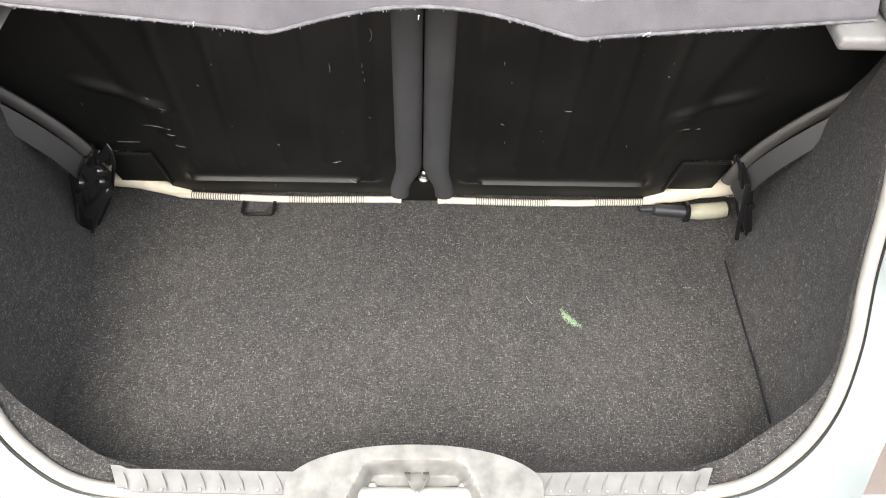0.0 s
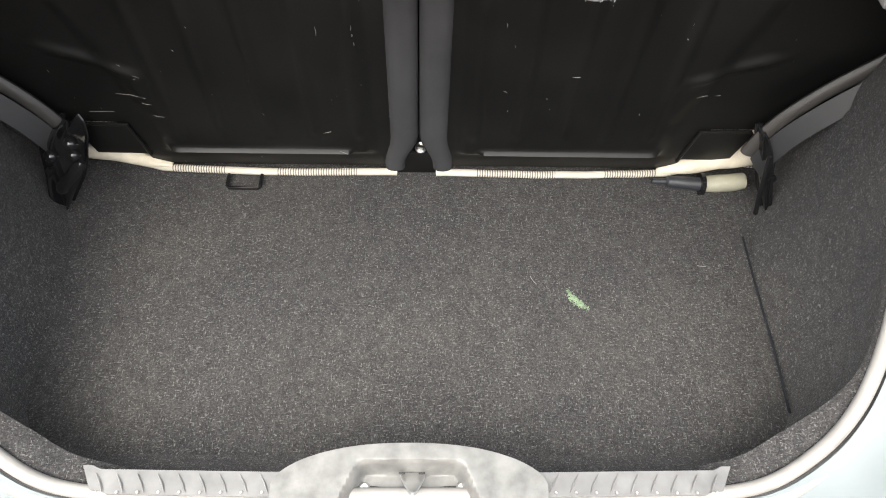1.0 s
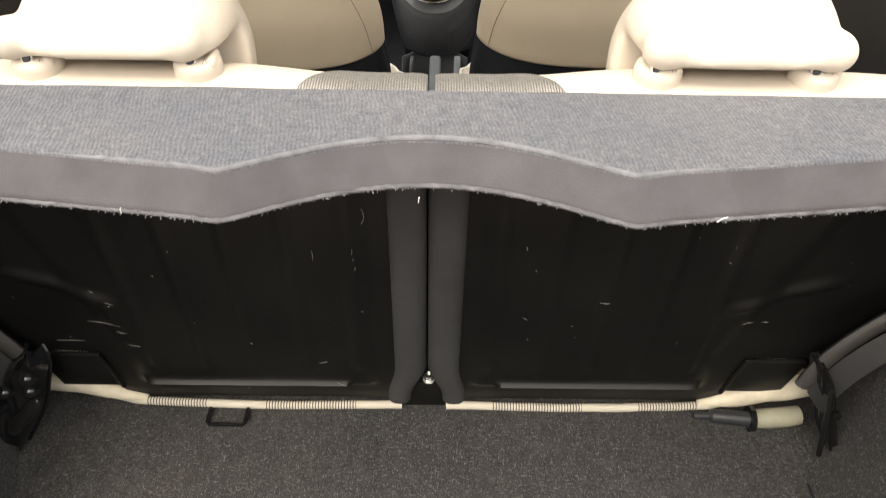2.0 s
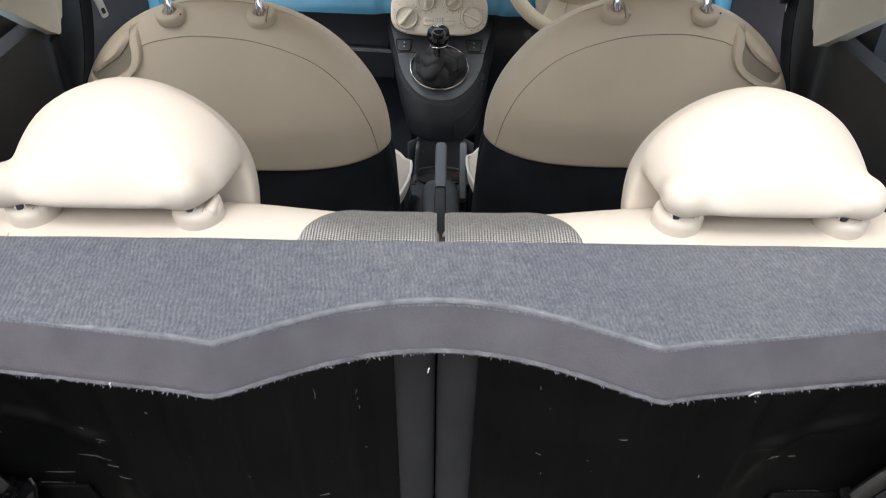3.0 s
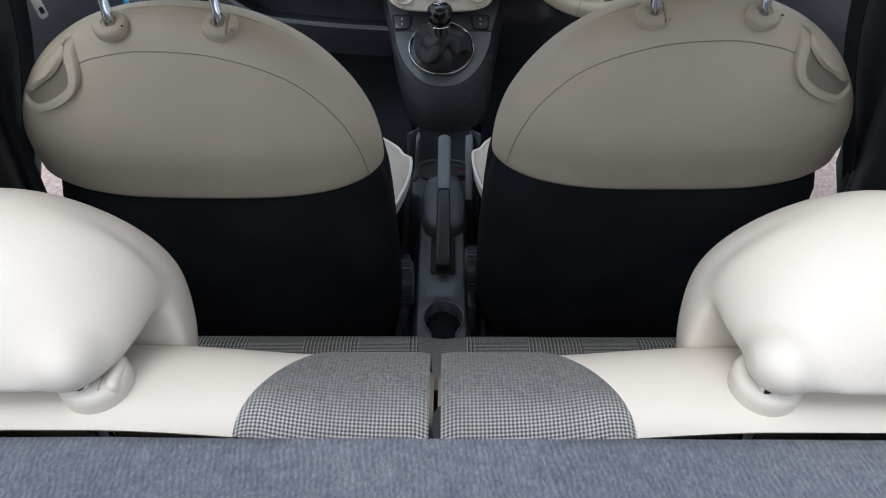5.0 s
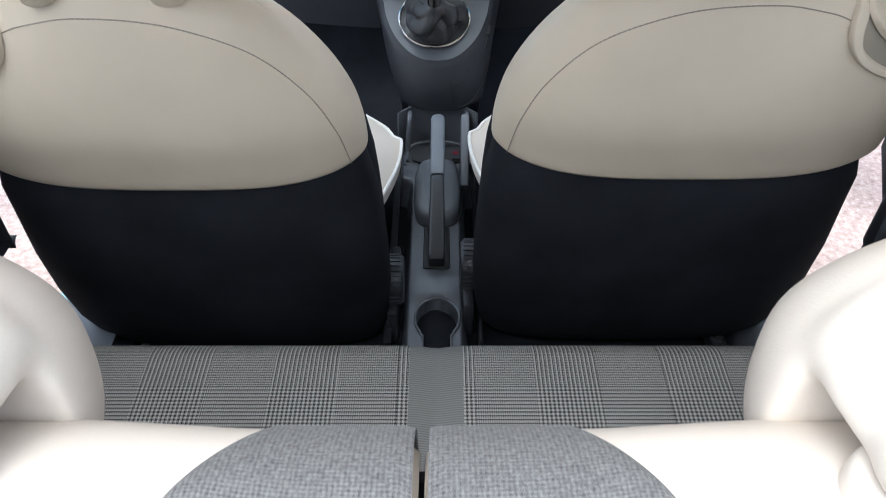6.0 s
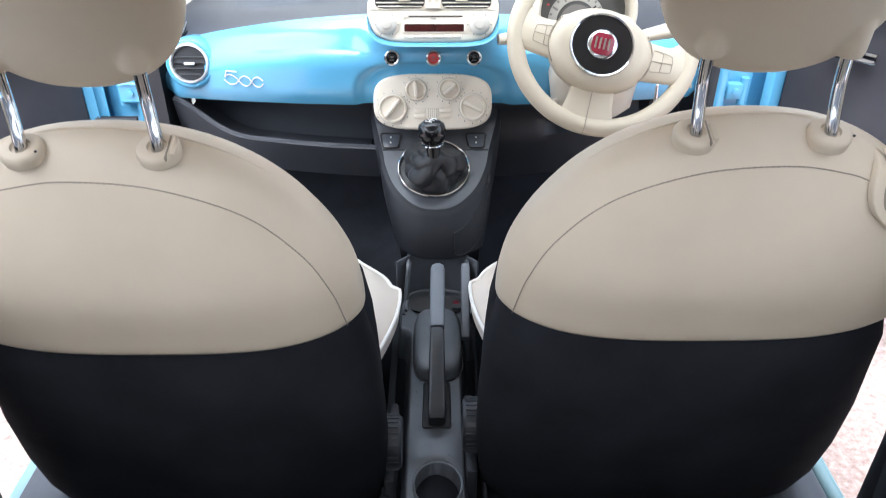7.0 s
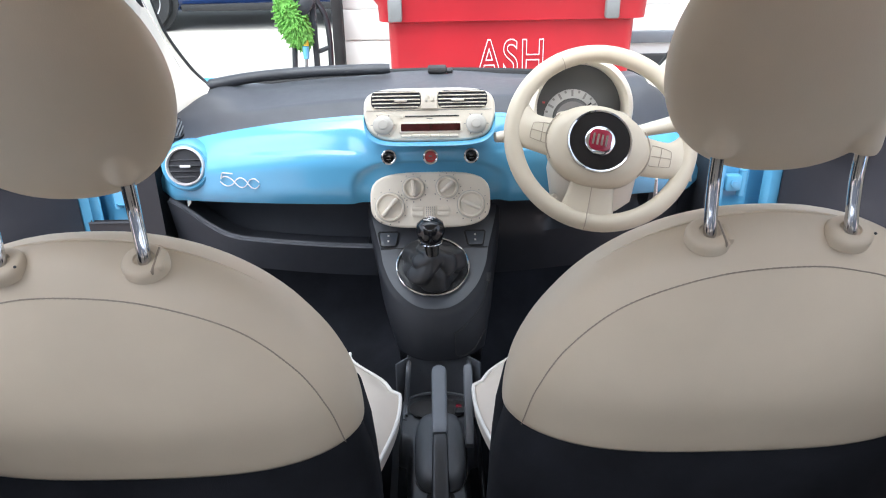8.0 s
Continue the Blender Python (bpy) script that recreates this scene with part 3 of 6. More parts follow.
for side, s in (("left", -1), ("right", 1)):
    quarter(s, .24, 1.0, .66, .63, DARK, "wall_quarter_" + side, "black plastic lower rear side panel", 1.79)
    quarter(s, .976, 1.15, .612, .60, CREAMTRIM, "trim_quarter_" + side, "cream upper rear side trim", 1.80, .7, .45)
    # B pillar behind the door opening
    post = [(z, 1.79 + .065 * smooth01((z - .66) / .08) + .85 * max(0.0, z - .80)) for z in (.30, .62, .67, .70, .73, .76, .80, .84, .90, .96, 1.02, 1.10)]
    solid("wall_pillar_" + side, loft([[V(s * x, y, z) for x, y in ((.645, 1.68), (.634, f - .06), (.632, f - .02), (.638, f), (.74, f + .02), (.74, 1.68))] for z, f in post]), DARK, "black door pillar trim", kind="structure")
    # extra box, sized to fill out the dark pillar in the camera's view
    solid("wall_pillar_fill_" + side, box(s * .628, s * .66, 1.70, 1.795, .60, .955, .014, 3), DARK, "black filler box on the door pillar, fitted to the view", kind="structure")
    # sill under the open door
    solid("trim_sill_" + side, box(s * .575, s * .652, 1.78, 2.74, .20, .335, .02, 3), MIDGREY, "grey plastic door sill trim", kind="structure")
    solid("wall_sill_" + side, box(s * .654, s * .684, 1.76, 2.80, .16, .325, .012, 3), LITBLUE, "blue painted door sill, skylight coloured in", kind="structure")
    # front door post, painted, behind the dashboard end
    solid("wall_post_" + side, box(s * .655, s * .76, 2.76, 2.86, .2, .88, .012), BLUE, "blue painted front door post", kind="structure")
    solid("trim_kick_" + side, box(s * .640, s * .666, 2.725, 2.84, .2, .80, .010), DARK, "dark plastic trim at the dashboard end", kind="structure")
    # windscreen pillar trim
    pil = spline([(s * .605, 2.90, .86), (s * .655, 2.86, .99), (s * .672, 2.78, 1.14), (s * .655, 2.62, 1.28), (s * .615, 2.40, 1.39)], 24)
    edge_ = spline([(s * .50, 2.90, .905), (s * .529, 2.88, .911), (s * .573, 2.88, .930), (s * .603, 2.88, .983), (s * .617, 2.875, 1.04), (s * .624, 2.86, 1.12), (s * .615, 2.80, 1.22)], 30)
    seal_line = spline([(s * .515, 2.86, .914), (s * .559, 2.865, .964), (s * .605, 2.87, 1.045), (s * .624, 2.86, 1.13)], 31)
    pad_line = spline([(s * .515, 2.845, .897), (s * .562, 2.835, .872), (s * .612, 2.82, .850), (s * .672, 2.74, 1.10)], 31)
    def foot_trim(u, v):
        k = int(round(u * 30))
        return seal_line[k].lerp(pad_line[k], v) + V(0, -.012 * math.sin(math.pi * v), 0)
    solid("trim_pillar_foot_" + side, sheet(foot_trim, 30, 8, .006), CREAMTRIM, "cream trim at the foot of the windscreen pillar", kind="structure")
    solid("trim_glass_edge_" + side, tube([p + V(-s * .003, -.006, .003) for p in seal_line], .0038, 8), RUBBER, "thin black seal between pillar trim and windscreen", kind="structure")
    solid("trim_screen_edge_" + side, tube(edge_, .0055, 8), RUBBER, "black seal round the corner of the windscreen", kind="structure")
    solid("trim_screen_pillar_" + side, tube(pil, .042, 14), CREAMTRIM, "cream windscreen pillar trim", kind="structure")
    edge = [p + V(-s * .040, .022, .0) for p in pil]
    solid("trim_screen_seal_" + side, tube(edge, .007, 8), RUBBER, "black windscreen edge seal", kind="structure")
    # outer wing and body side that close the car beyond the post
    solid("wall_wing_" + side, box(s * .70, s * .78, 2.87, 3.6, .25, .74, .03, 3), BLUE, "blue painted front wing", kind="structure")
    solid("wall_rear_side_" + side, box(s * .68, s * .78, .80, 1.78, .25, .98, .03, 3), BLUE, "blue painted rear body side", kind="structure")

solid("wall_bulkhead", box(-.66, .66, 3.06, 3.1, .2, .87, .005), BLACKCLOTH, "black bulkhead at the footwells", kind="structure")


def bonnet(u, v):
    x, y = -.72 + 1.44 * u, 3.07 + .68 * v
    return V(x, y, .755 - .12 * v * v - .05 * (x / .7) ** 2)


solid("wall_bonnet", sheet(bonnet, 24, 14, -.01), BLUE, "blue painted bonnet in front of the windscreen", kind="structure")


def screen(u, v):
    x = (-.575 + 1.15 * u) * (1 - .07 * v)
    y = 3.03 - .62 * v - .10 * (2 * u - 1) ** 2 * (1 - .5 * v)
    return V(x, y, .885 + .49 * v)


glass = solid("window_screen", sheet(screen, 24, 12, .004), GLASS, "clear curved windscreen glass", kind="structure")
glass.visible_shadow = False
solid("trim_screen_base", tube(spline([(-.57, 2.925, .885), (-.3, 2.99, .9), (0, 3.015, .905), (.3, 2.99, .9), (.57, 2.925, .885)], 30), .012, 8), RUBBER,
      "black seal along the foot of the windscreen", kind="structure")


def tailgate(u, v):
    x = -.52 + 1.04 * u
    q = .42 + .58 * v
    return V(x * (1 - .06 * v), 1.14 - .76 * q - .04 * math.cos(x * 2.5), 1.44 + .56 * q)


solid("wall_tailgate", sheet(tailgate, 16, 10, .05), BLUE, "blue painted lower panel of the raised tailgate", kind="structure")
for side, s in (("left", -1), ("right", 1)):
    solid("wall_tailgate_" + side, tube([(s * .50, 1.14, 1.44), (s * .51, .82, 1.675)], .035, 10), BLUE, "painted side frame of the raised tailgate", kind="structure")


# ---- sill of the boot: scuff plates and latch cover ----
def sill_plate(s):
    t = thing("sill_plate", (s * .22, .66, .6), "light grey ribbed plastic scuff plate on the boot sill", "sill plate", "boot sill plates")
    def fn(u, v):
        x = .105 + (.222 + .016 * v) * u
        y = .642 + .032 * v + .004 * u
        return V(s * x, y + (.004 if u > .95 else 0), .657 - .02 * smooth01((v - .8) / .2) - .002 * u)
    part("plate", sheet(fn, 24, 10, .004), SILLGREY, t)
    for k in range(10):
        x = .124 + .021 * k
        part("rib", tube([(s * x, .647, .6575), (s * (x + .004), .656, .6578), (s * (x + .010), .666, .657)], [.0005, .0010, .0005], 6), SILLGREY, t)
        part("stud", lathe([(0, 0), (.0016, 0), (.0012, .001), (0, .0012)], (s * (x + .006), .647, .6575), (0, 0, 1), 8), STEEL, t)
    return t


sill_plate(-1), sill_plate(1)

cover = thing("latch_cover", (0, .66, .6), "scuffed light grey plastic cover round the boot latch", "latch cover")


def cover_top(u, v):
    x = -.142 + .284 * u
    far = .654 + .041 * max(0.0, 1 - (abs(x) / .142) ** 2.3) ** .6
    y = .632 + (far - .632) * min(1.0, v / .8)
    z = .664 + .006 * math.cos(x / .142 * math.pi / 2)
    if v > .8:
        z -= (v - .8) / .2 * .095
        y += (v - .8) / .2 * .012
    rec = smooth01((.056 + .45 * max(0.0, .676 - y) - abs(x)) / .012) * smooth01((.678 - y) / .008)
    return V(x, y, z - .030 * rec * (1 if v < .8 else 0))


part("cover", sheet(cover_top, 96, 50, .0), COVERGREY, cover)
part("striker", loft([superring(.003, y, .646 + .003 * k, w, .003, 2.4, 20) for k, (y, w) in enumerate(((.668, .013), (.664, .0125), (.656, .009), (.648, .004), (.645, .001)))]), STEEL, cover, "worn steel striker tongue")
for x in (-.008, .013):
    part("slot", box(x - .004, x + .003, .667, .669, .652, .6555, .0008), RUBBER, cover)
part("striker_plate", box(-.02, .02, .645, .672, .634, .6375, .001), STEEL, cover)
for s in (-1, 1):
    part("screw", lathe([(0, 0), (.006, 0), (.006, .002), (.004, .004), (0, .003)], (s * .051 + .003, .656, .640), (0, 0, 1), 14), STEEL, cover)


# ---- rear seat backs ----
def back_y(z):
    """The rear face of the seat backs leans to the rear with height."""
    return 1.163 - .125 * (z - .57)


def dip(x):
    """The padding sinks towards the middle gap."""
    return .011 * smooth01((.20 - abs(x)) / .15)


def rear_seat_back(s):
    side = "rear_seat_back"
    t = thing(side, (s * .3, 1.2, .56), "folding rear seat back, black steel panel, cream leather and houndstooth top", "car seat", "rear seat backs")
    x0, x1 = .034, .60
    def panel(u, v):
        x = x0 + (x1 - x0) * u
        z = .566 + (1.0 - .566) * v
        if x > .385:
            z = max(z, .566 + .1 * smooth01((x - .385) / .03))
        d = 0.0
        if z > .60:
            # upright ribs pressed into the steel
            d += .0035 * smooth01((z - .63) / .03) * max(0.0, math.cos((x - .08) / .062 * 2 * math.pi)) ** 3 * (1 if x < .37 else 0)
        # raised field with a rounded lower edge
        d += .008 * smooth01((z - .596) / .012) * smooth01((x - .055) / .02) * smooth01((.37 + .25 * max(0, z - .68) - x) / .03)
        # long bead along the foot
        if .085 < x < .36:
            d += .0075 * math.exp(-((z - .6135) / .0040) ** 2) * smooth01((x - .085) / .012) * smooth01((.36 - x) / .012)
        # swept bead towards the wheel arch
        d += .007 * math.exp(-((z - (.778 + .42 * (x - .36) - 1.4 * max(0.0, x - .40) ** 2)) / .010) ** 2) * smooth01((x - .33) / .03) * smooth01((.48 - x) / .05)
        # pressed pocket in the outer corner
        return V(s * x, back_y(z) - d, z)
    part("panel", sheet(panel, 150, 110, 0), PANEL, t, "scratched black steel panel", 1.2)
    # chipped and scraped paint
    marks = [(-.116, .862, -.116, .846), (-.074, .866, -.075, .858), (-.074, .852, -.074, .848), (-.073, .838, -.073, .832), (-.071, .760, -.069, .757), (-.062, .918, -.060, .905),
             (-.060, .905, -.063, .897), (-.352, .777, -.345, .770), (-.349, .770, -.354, .766), (-.366, .793, -.362, .790), (-.392, .727, -.352, .726), (-.362, .7125, -.348, .713),
             (-.441, .688, -.408, .688), (-.355, .687, -.340, .687), (-.205, .702, -.203, .698), (-.264, .861, -.263, .858), (-.292, .819, -.290, .816), (-.13, .655, -.118, .659),
             (-.11, .617, -.098, .614), (.196, .782, .206, .784), (.369, .739, .384, .739), (.393, .739, .401, .740), (.105, .872, .106, .865), (.118, .836, .119, .832), (.112, .752, .118, .748)]
    near = [m for m in marks if m[0] * s > 0]
    def on_panel(x, z):
        return panel((abs(x) - x0) / (x1 - x0), (z - .566) / (1.0 - .566)) + V(0, -.0006, 0)
    bm = join(*[tube([on_panel(a, b), on_panel((a + c) / 2 + .0006, (b + d) / 2), on_panel(c, d)], [.0002, .0006, .0003], 6) for a, b, c, d in near])
    tagged(part("paint_wear", bm, CHIP, t, "bare scraped metal marks"), kind="stuff")
    # corner pocket plate
    def pocket(u, v):
        return V(s * (.398 + .075 * u + .012 * (v - 1)), back_y(.6 + .065 * v) - .004 - .003 * math.sin(math.pi * u) * math.sin(math.pi * v), .6 + .065 * v)
    part("corner_plate", sheet(pocket, 10, 8, .003), PANEL, t)
    part("corner_rim", tube([(s * .386, back_y(.6) - .006, .595), (s * .398, back_y(.66) - .006, .665), (s * .47, back_y(.66) - .006, .667)], .0028, 8), PANEL, t)
    # soft edge by the middle gap
    strip = []
    for k in range(33):
        z = .562 + (1.04 - .562) * k / 32
        low = 1 - smooth01((z - .572) / .065)
        c = .0212 + .0145 * low
        w = .0208 - .0045 * low
        strip.append(superring(s * c + .0035, back_y(z) + .010, z, w, .019, 2.6, 20))
    part("soft_edge", loft(strip), GREYCLOTH, t, "charcoal fabric edge along the middle gap")
    # cream striped cloth along the foot
    foot = spline([(s * .03, 1.160, .556), (s * .06, 1.158, .5585), (s * .2, 1.156, .558), (s * .36, 1.158, .562), (s * .4, 1.162, .566), (s * .5, 1.17, .59)], 50)
    part("foot_edge", tube([p + V(0, 0, -.002 + .0012 * noise.noise(p * 25)) for p in foot], .0056, 10), STRIPE, t, "cream striped cloth edge")
    # padding seen from the cabin: front face and rounded top
    def pad(u, v):
        x = .003 + .575 * u
        if v < .5:
            z = .50 + (.985 - .50) * v / .5
            y = 1.31 - .108 * (z - .5) / .485
        else:
            a = (v - .5) / .5 * math.pi * .61
            y = 1.127 + .075 * math.cos(a)
            z = .985 + .070 * math.sin(a)
        e = min(1.0, (x - .003) / .02)
        z -= .02 * (1 - e) ** 2
        z += -.012 * smooth01((x - .36) / .22) - dip(x) * smooth01((z - .9) / .1)
        return V(s * x + .006, y, z)
    part("cushion", sheet(pad, 60, 60, -.002), PALE, t, "cream leather seat back padding")
    # houndstooth patch laid over the top beside the gap
    def patch(u, v):
        x = .007 + .122 * u
        a = math.pi * (-.08 + .69 * v)
        lift = .011 * min(1.0, (1 - u) / .12, (u + .02) / .10) ** .5 if 0 <= u <= 1 else 0
        y = 1.127 + (.0775 + lift * .2) * math.cos(a)
        z = .985 + (.0722 + lift * .22) * math.sin(a)
        x = .0035 + (.114 - .038 * smooth01((.98 - v) / .6)) * u
        z -= dip(x) * smooth01((z - .9) / .1)
        return V(s * x + .006, y, z)
    cloth = part("patch", sheet(patch, 30, 40, .003), TOOTH, t, "worn black and white houndstooth patch")
    hair = random.Random(21 + s)
    bm = bmesh.new()
    for _ in range(1100):
        u, v = hair.uniform(.02, .98), hair.uniform(.25, .95)
        p = patch(u, v)
        n = V(hair.gauss(0, .4), p.y - 1.127, p.z - .985).normalized()
        d = (n + V(hair.gauss(0, .7), hair.gauss(0, .5), hair.gauss(0, .4))).normalized() * hair.uniform(.0006, .0020)
        w = V(d.y, -d.x, 0).normalized() * .00009
        bm.faces.new([bm.verts.new(q) for q in (p - w, p + w, p + d * .6 + w * .7, p + d)])
    tagged(part("nap", bm, NAP, cloth), kind="stuff")
    for xx in (.198, .335):
        thing_guide(s * xx, t)
    return t


def thing_guide(x, t):
    """Plastic guide of a head restraint post with its release button."""
    c = V(x + (.002 if x < 0 else .005), 1.130, 1.0615)
    g = part("post_guide", lathe([(0, -.02), (.0192, -.02), (.0208, -.004), (.0208, .003), (.0198, .007), (.0172, .0095), (.013, .0105), (.010, .0100), (0, .0095)], c, (0, -.10, 1), 40, 1.0), PALE, t, "cream plastic post guide", .9)
    m = Matrix.Translation(c) @ Matrix.Rotation(radians(5.7), 4, "X")
    part("groove", box(.0080, .0088, -.0135, .0135, .002, .0106, .0003, 1, m), SEAM, g)
    part("button", box(.0094, .0186, -.0125, .0115, .001, .0122, .0042, 3, m), PALE, g, "cream release button")
    return g


rear_seat_back(-1), rear_seat_back(1)
# added black sheet; gives the gap the dark of deep shade
solid("gap_filler", box(-.02, .03, 1.178, 1.186, .56, .985, .002), BLACKCLOTH, "black sheet added to darken the gap between the rear seat backs", "cloth")
strap = thing("seat_catch_plate", (.005, 1.17, .55), "black steel bracket and zinc bolt between the rear seat backs", "bracket")
part("bracket", plate([(-.030, .548), (.038, .548), (.021, .588), (.017, .594), (-.010, .594), (-.015, .588)], Matrix.Translation((0, 1.163, 0)), .014, .002), PANEL, strap)
part("bolt", lathe([(0, 0), (.0085, 0), (.0085, .004), (.006, .0045), (.006, .013), (.0045, .0145), (0, .0125)], (.006, 1.172, .594), (0, -.35, 1), 18), STEEL, strap, "zinc bolt")


# ---- rear head restraints ----
def rear_headrest(s):
    cx = .2749 if s > 0 else -.2630
    t = thing("rear_headrest", (cx, 1.14, 1.06), "half-moon cream leather rear head restraint on two posts", "headrest", "rear headrests")
    # half width and crown height from the rear face over the top and down the front apron
    shape = [(1.100, .42, .0), (1.103, .64, .18), (1.112, .81, .39), (1.13, .91, .62), (1.16, .975, .88), (1.19, 1.0, 1.0),
             (1.215, .985, .96), (1.24, .917, .72), (1.26, .80, .33), (1.272, .62, -.2), (1.278, .36, -.85)]
    prof = spline([(1.185 + (y - 1.19) * .895, w * .1006, 1.1492 - .0733 * (1 - h)) for y, w, h in shape], 60)
    def slices(y0, y1, z0, foot, square, wide, curl):
        out = []
        for p in prof:
            if not y0 <= p.x <= y1:
                continue
            f = foot + curl * max(0.0, 1.155 - p.x) ** 2
            zc = max(z0, f + .004)
            r = []
            for k in range(72):
                a = 2 * math.pi * k / 72
                c, q = math.cos(a), math.sin(a)
                if q >= 0:
                    r.append(V(cx + wide * p.y * math.copysign(abs(c) ** 1.047, c), p.x, zc + max(.004, p.z - zc) * q ** 1.053))
                else:
                    r.append(V(cx + wide * p.y * math.copysign(abs(c) ** square, c), p.x, zc - (zc - f) * abs(q) ** .8))
            out.append(r)
        return out
    lobe = slices(1.0, 1.198, 1.0770, 1.0695, .62, .948, 3.0)
    apron = slices(1.180, 1.4, 1.0439, .952, .45, 1.0, 0.0)
    # swellings round the posts
    swell = [loft([superring(s * xx, 1.125, 1.087 + .019 * math.sin(a), .0205 * math.cos(a) + .0003, .022 * math.cos(a) + .0003, 2, 24) for a in (radians(-88 + 176 * k / 14) for k in range(15))]) for xx in (.203, .347)]
    pad = part("pad", join(loft(lobe), loft(apron), *swell), PALE, t, "cream leather pad", 1.2)
    melt = pad.modifiers.new("melt", "REMESH")
    melt.mode, melt.voxel_size, melt.use_smooth_shade = "VOXEL", .0026, True
    ease = pad.modifiers.new("ease", "SMOOTH")
    ease.factor, ease.iterations = .5, 60
    for xx in (.198, .335):
        x = s * xx
        part("post", tube([(x, 1.120, 1.0), (x, 1.120, 1.09)], .006, 12), CHROME, t, "chromed post")
    return t


rear_headrest(-1), rear_headrest(1)


# ---- parcel shelf ----
def shelf_rear(x):
    a = abs(x - .005)
    arch = .047 * max(0.0, 1 - (min(a, .15) / .15) ** 2) ** 1.2
    y = .967 + arch
    if a > .13:
        y += .13 * (a - .13) ** 1.0 * smooth01((a - .13) / .05)
    return y


def build_shelf():
    t = thing("parcel_shelf", (0, 1.03, 1.03), "dark blue-grey felt covered parcel shelf with a scalloped rear edge", "parcel shelf")
    n = 140
    rings, band = [], []
    for i in range(n + 1):
        x = -.455 + .91 * i / n
        yr = shelf_rear(x)
        top = 1.0655 - .0015 * math.cos(x * 9)
        yf = 1.088
        prof = [(yf, 1.035), (yf + .003, 1.05), (yf, 1.0640), (yf - .006, top)]
        for q in (.2, .4, .6, .8):
            prof.append((yf - .006 + (yr + .006 - yf + .006) * q, top + .0012 * noise.noise(V(x * 8, q * 3, 2))))
        prof += [(yr + .006, top), (yr + .003, top - .0006), (yr + .0005, top - .003), (yr - .003, top - .009), (yr - .009, top - .018), (yr - .0155, top - .027), (yr - .0175, top - .0305), (yr - .0165, top - .033), (yr - .012, top - .034), (yr + .01, 1.033)]
        ring = [V(x, y, z + .002 * noise.noise(V(x * 14, y * 9, 5)) * .5) for y, z in prof]
        rings.append(ring[:11] + [ring[-1]])
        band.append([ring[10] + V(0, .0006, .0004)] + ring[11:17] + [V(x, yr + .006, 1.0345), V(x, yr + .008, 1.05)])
    part("board", loft(rings), FELT, t, "", 1.3)
    # darker felt tone stands in for shade on the turned-down face
    part("edge_band", loft(band), FELTSHADE, t, "turned down felt edge with its shade coloured in", 1.3)
    # rubbed fold where the felt turns down; its highlight is put into the colour
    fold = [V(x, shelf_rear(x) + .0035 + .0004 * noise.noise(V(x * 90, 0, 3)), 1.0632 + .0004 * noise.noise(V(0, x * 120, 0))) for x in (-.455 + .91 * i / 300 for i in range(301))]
    part("fold", tube(fold, .0024, 8), FELTFOLDLIT, t, "rubbed felt fold, its highlight coloured paler")
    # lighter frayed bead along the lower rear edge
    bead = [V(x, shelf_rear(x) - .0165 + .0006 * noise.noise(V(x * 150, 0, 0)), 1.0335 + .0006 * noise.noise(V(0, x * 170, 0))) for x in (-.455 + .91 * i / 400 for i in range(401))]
    part("edge_bead", tube(bead, .0022, 6), FELTBEAD, t, "frayed paler felt edge")
    # loose fibres standing from the felt edges
    rnd = random.Random(4)
    bm = bmesh.new()
    for i in range(1500):
        x = rnd.uniform(-.45, .45)
        kind = rnd.random()
        if kind < .5:
            p = V(x, shelf_rear(x) - .0175, 1.033)
            d = V(rnd.gauss(0, .6), -1, rnd.gauss(-.3, .6))
        elif kind < .7:
            p = V(x, 1.086, 1.0645)
            d = V(rnd.gauss(0, .8), -.6, .5)
        else:
            p = V(x, rnd.uniform(shelf_rear(x) + .01, 1.085), 1.0655)
            d = V(rnd.gauss(0, 1), rnd.gauss(0, 1), .5)
        d = d.normalized() * rnd.uniform(.001, .0042)
        w = V(d.y, -d.x, d.z + .0003).normalized() * .00013
        a = [bm.verts.new(q) for q in (p - w, p + w, p + d * .6 + w * .7 + V(rnd.gauss(0, .0006), 0, 0), p + d)]
        bm.faces.new(a)
    tagged(part("felt_fuzz", bm, FELT, t), kind="stuff")
    return t


build_shelf()
rnd = random.Random(8)
for x, y, z in ((-.002, .9785, 1.0375), (.215, .962, 1.036), (-.215, .963, 1.036)):
    d = V(rnd.gauss(0, .002), -.002, .004)
    solid("lint", tube([V(x, y - .004, z - .003), V(x, y - .005, z) + d * .4, V(x, y - .005, z) + d], .0005, 5), WHITE, "tiny white lint thread on the shelf edge", "lint")

for side, s in (("left", -1), ("right", 1)):
    t = thing("shelf_support", (s * .5, 1.03, 1.0), "light grey plastic moulding that carries the parcel shelf", "shelf support", "shelf supports")
    part("ledge", box(s * .413, s * .60, .962, 1.16, 1.016, 1.032, .006, 3), SILLGREY, t)
    part("cap", box(s * .462, s * .60, .945, 1.16, 1.03, 1.062, .012, 3), SILLGREY, t)


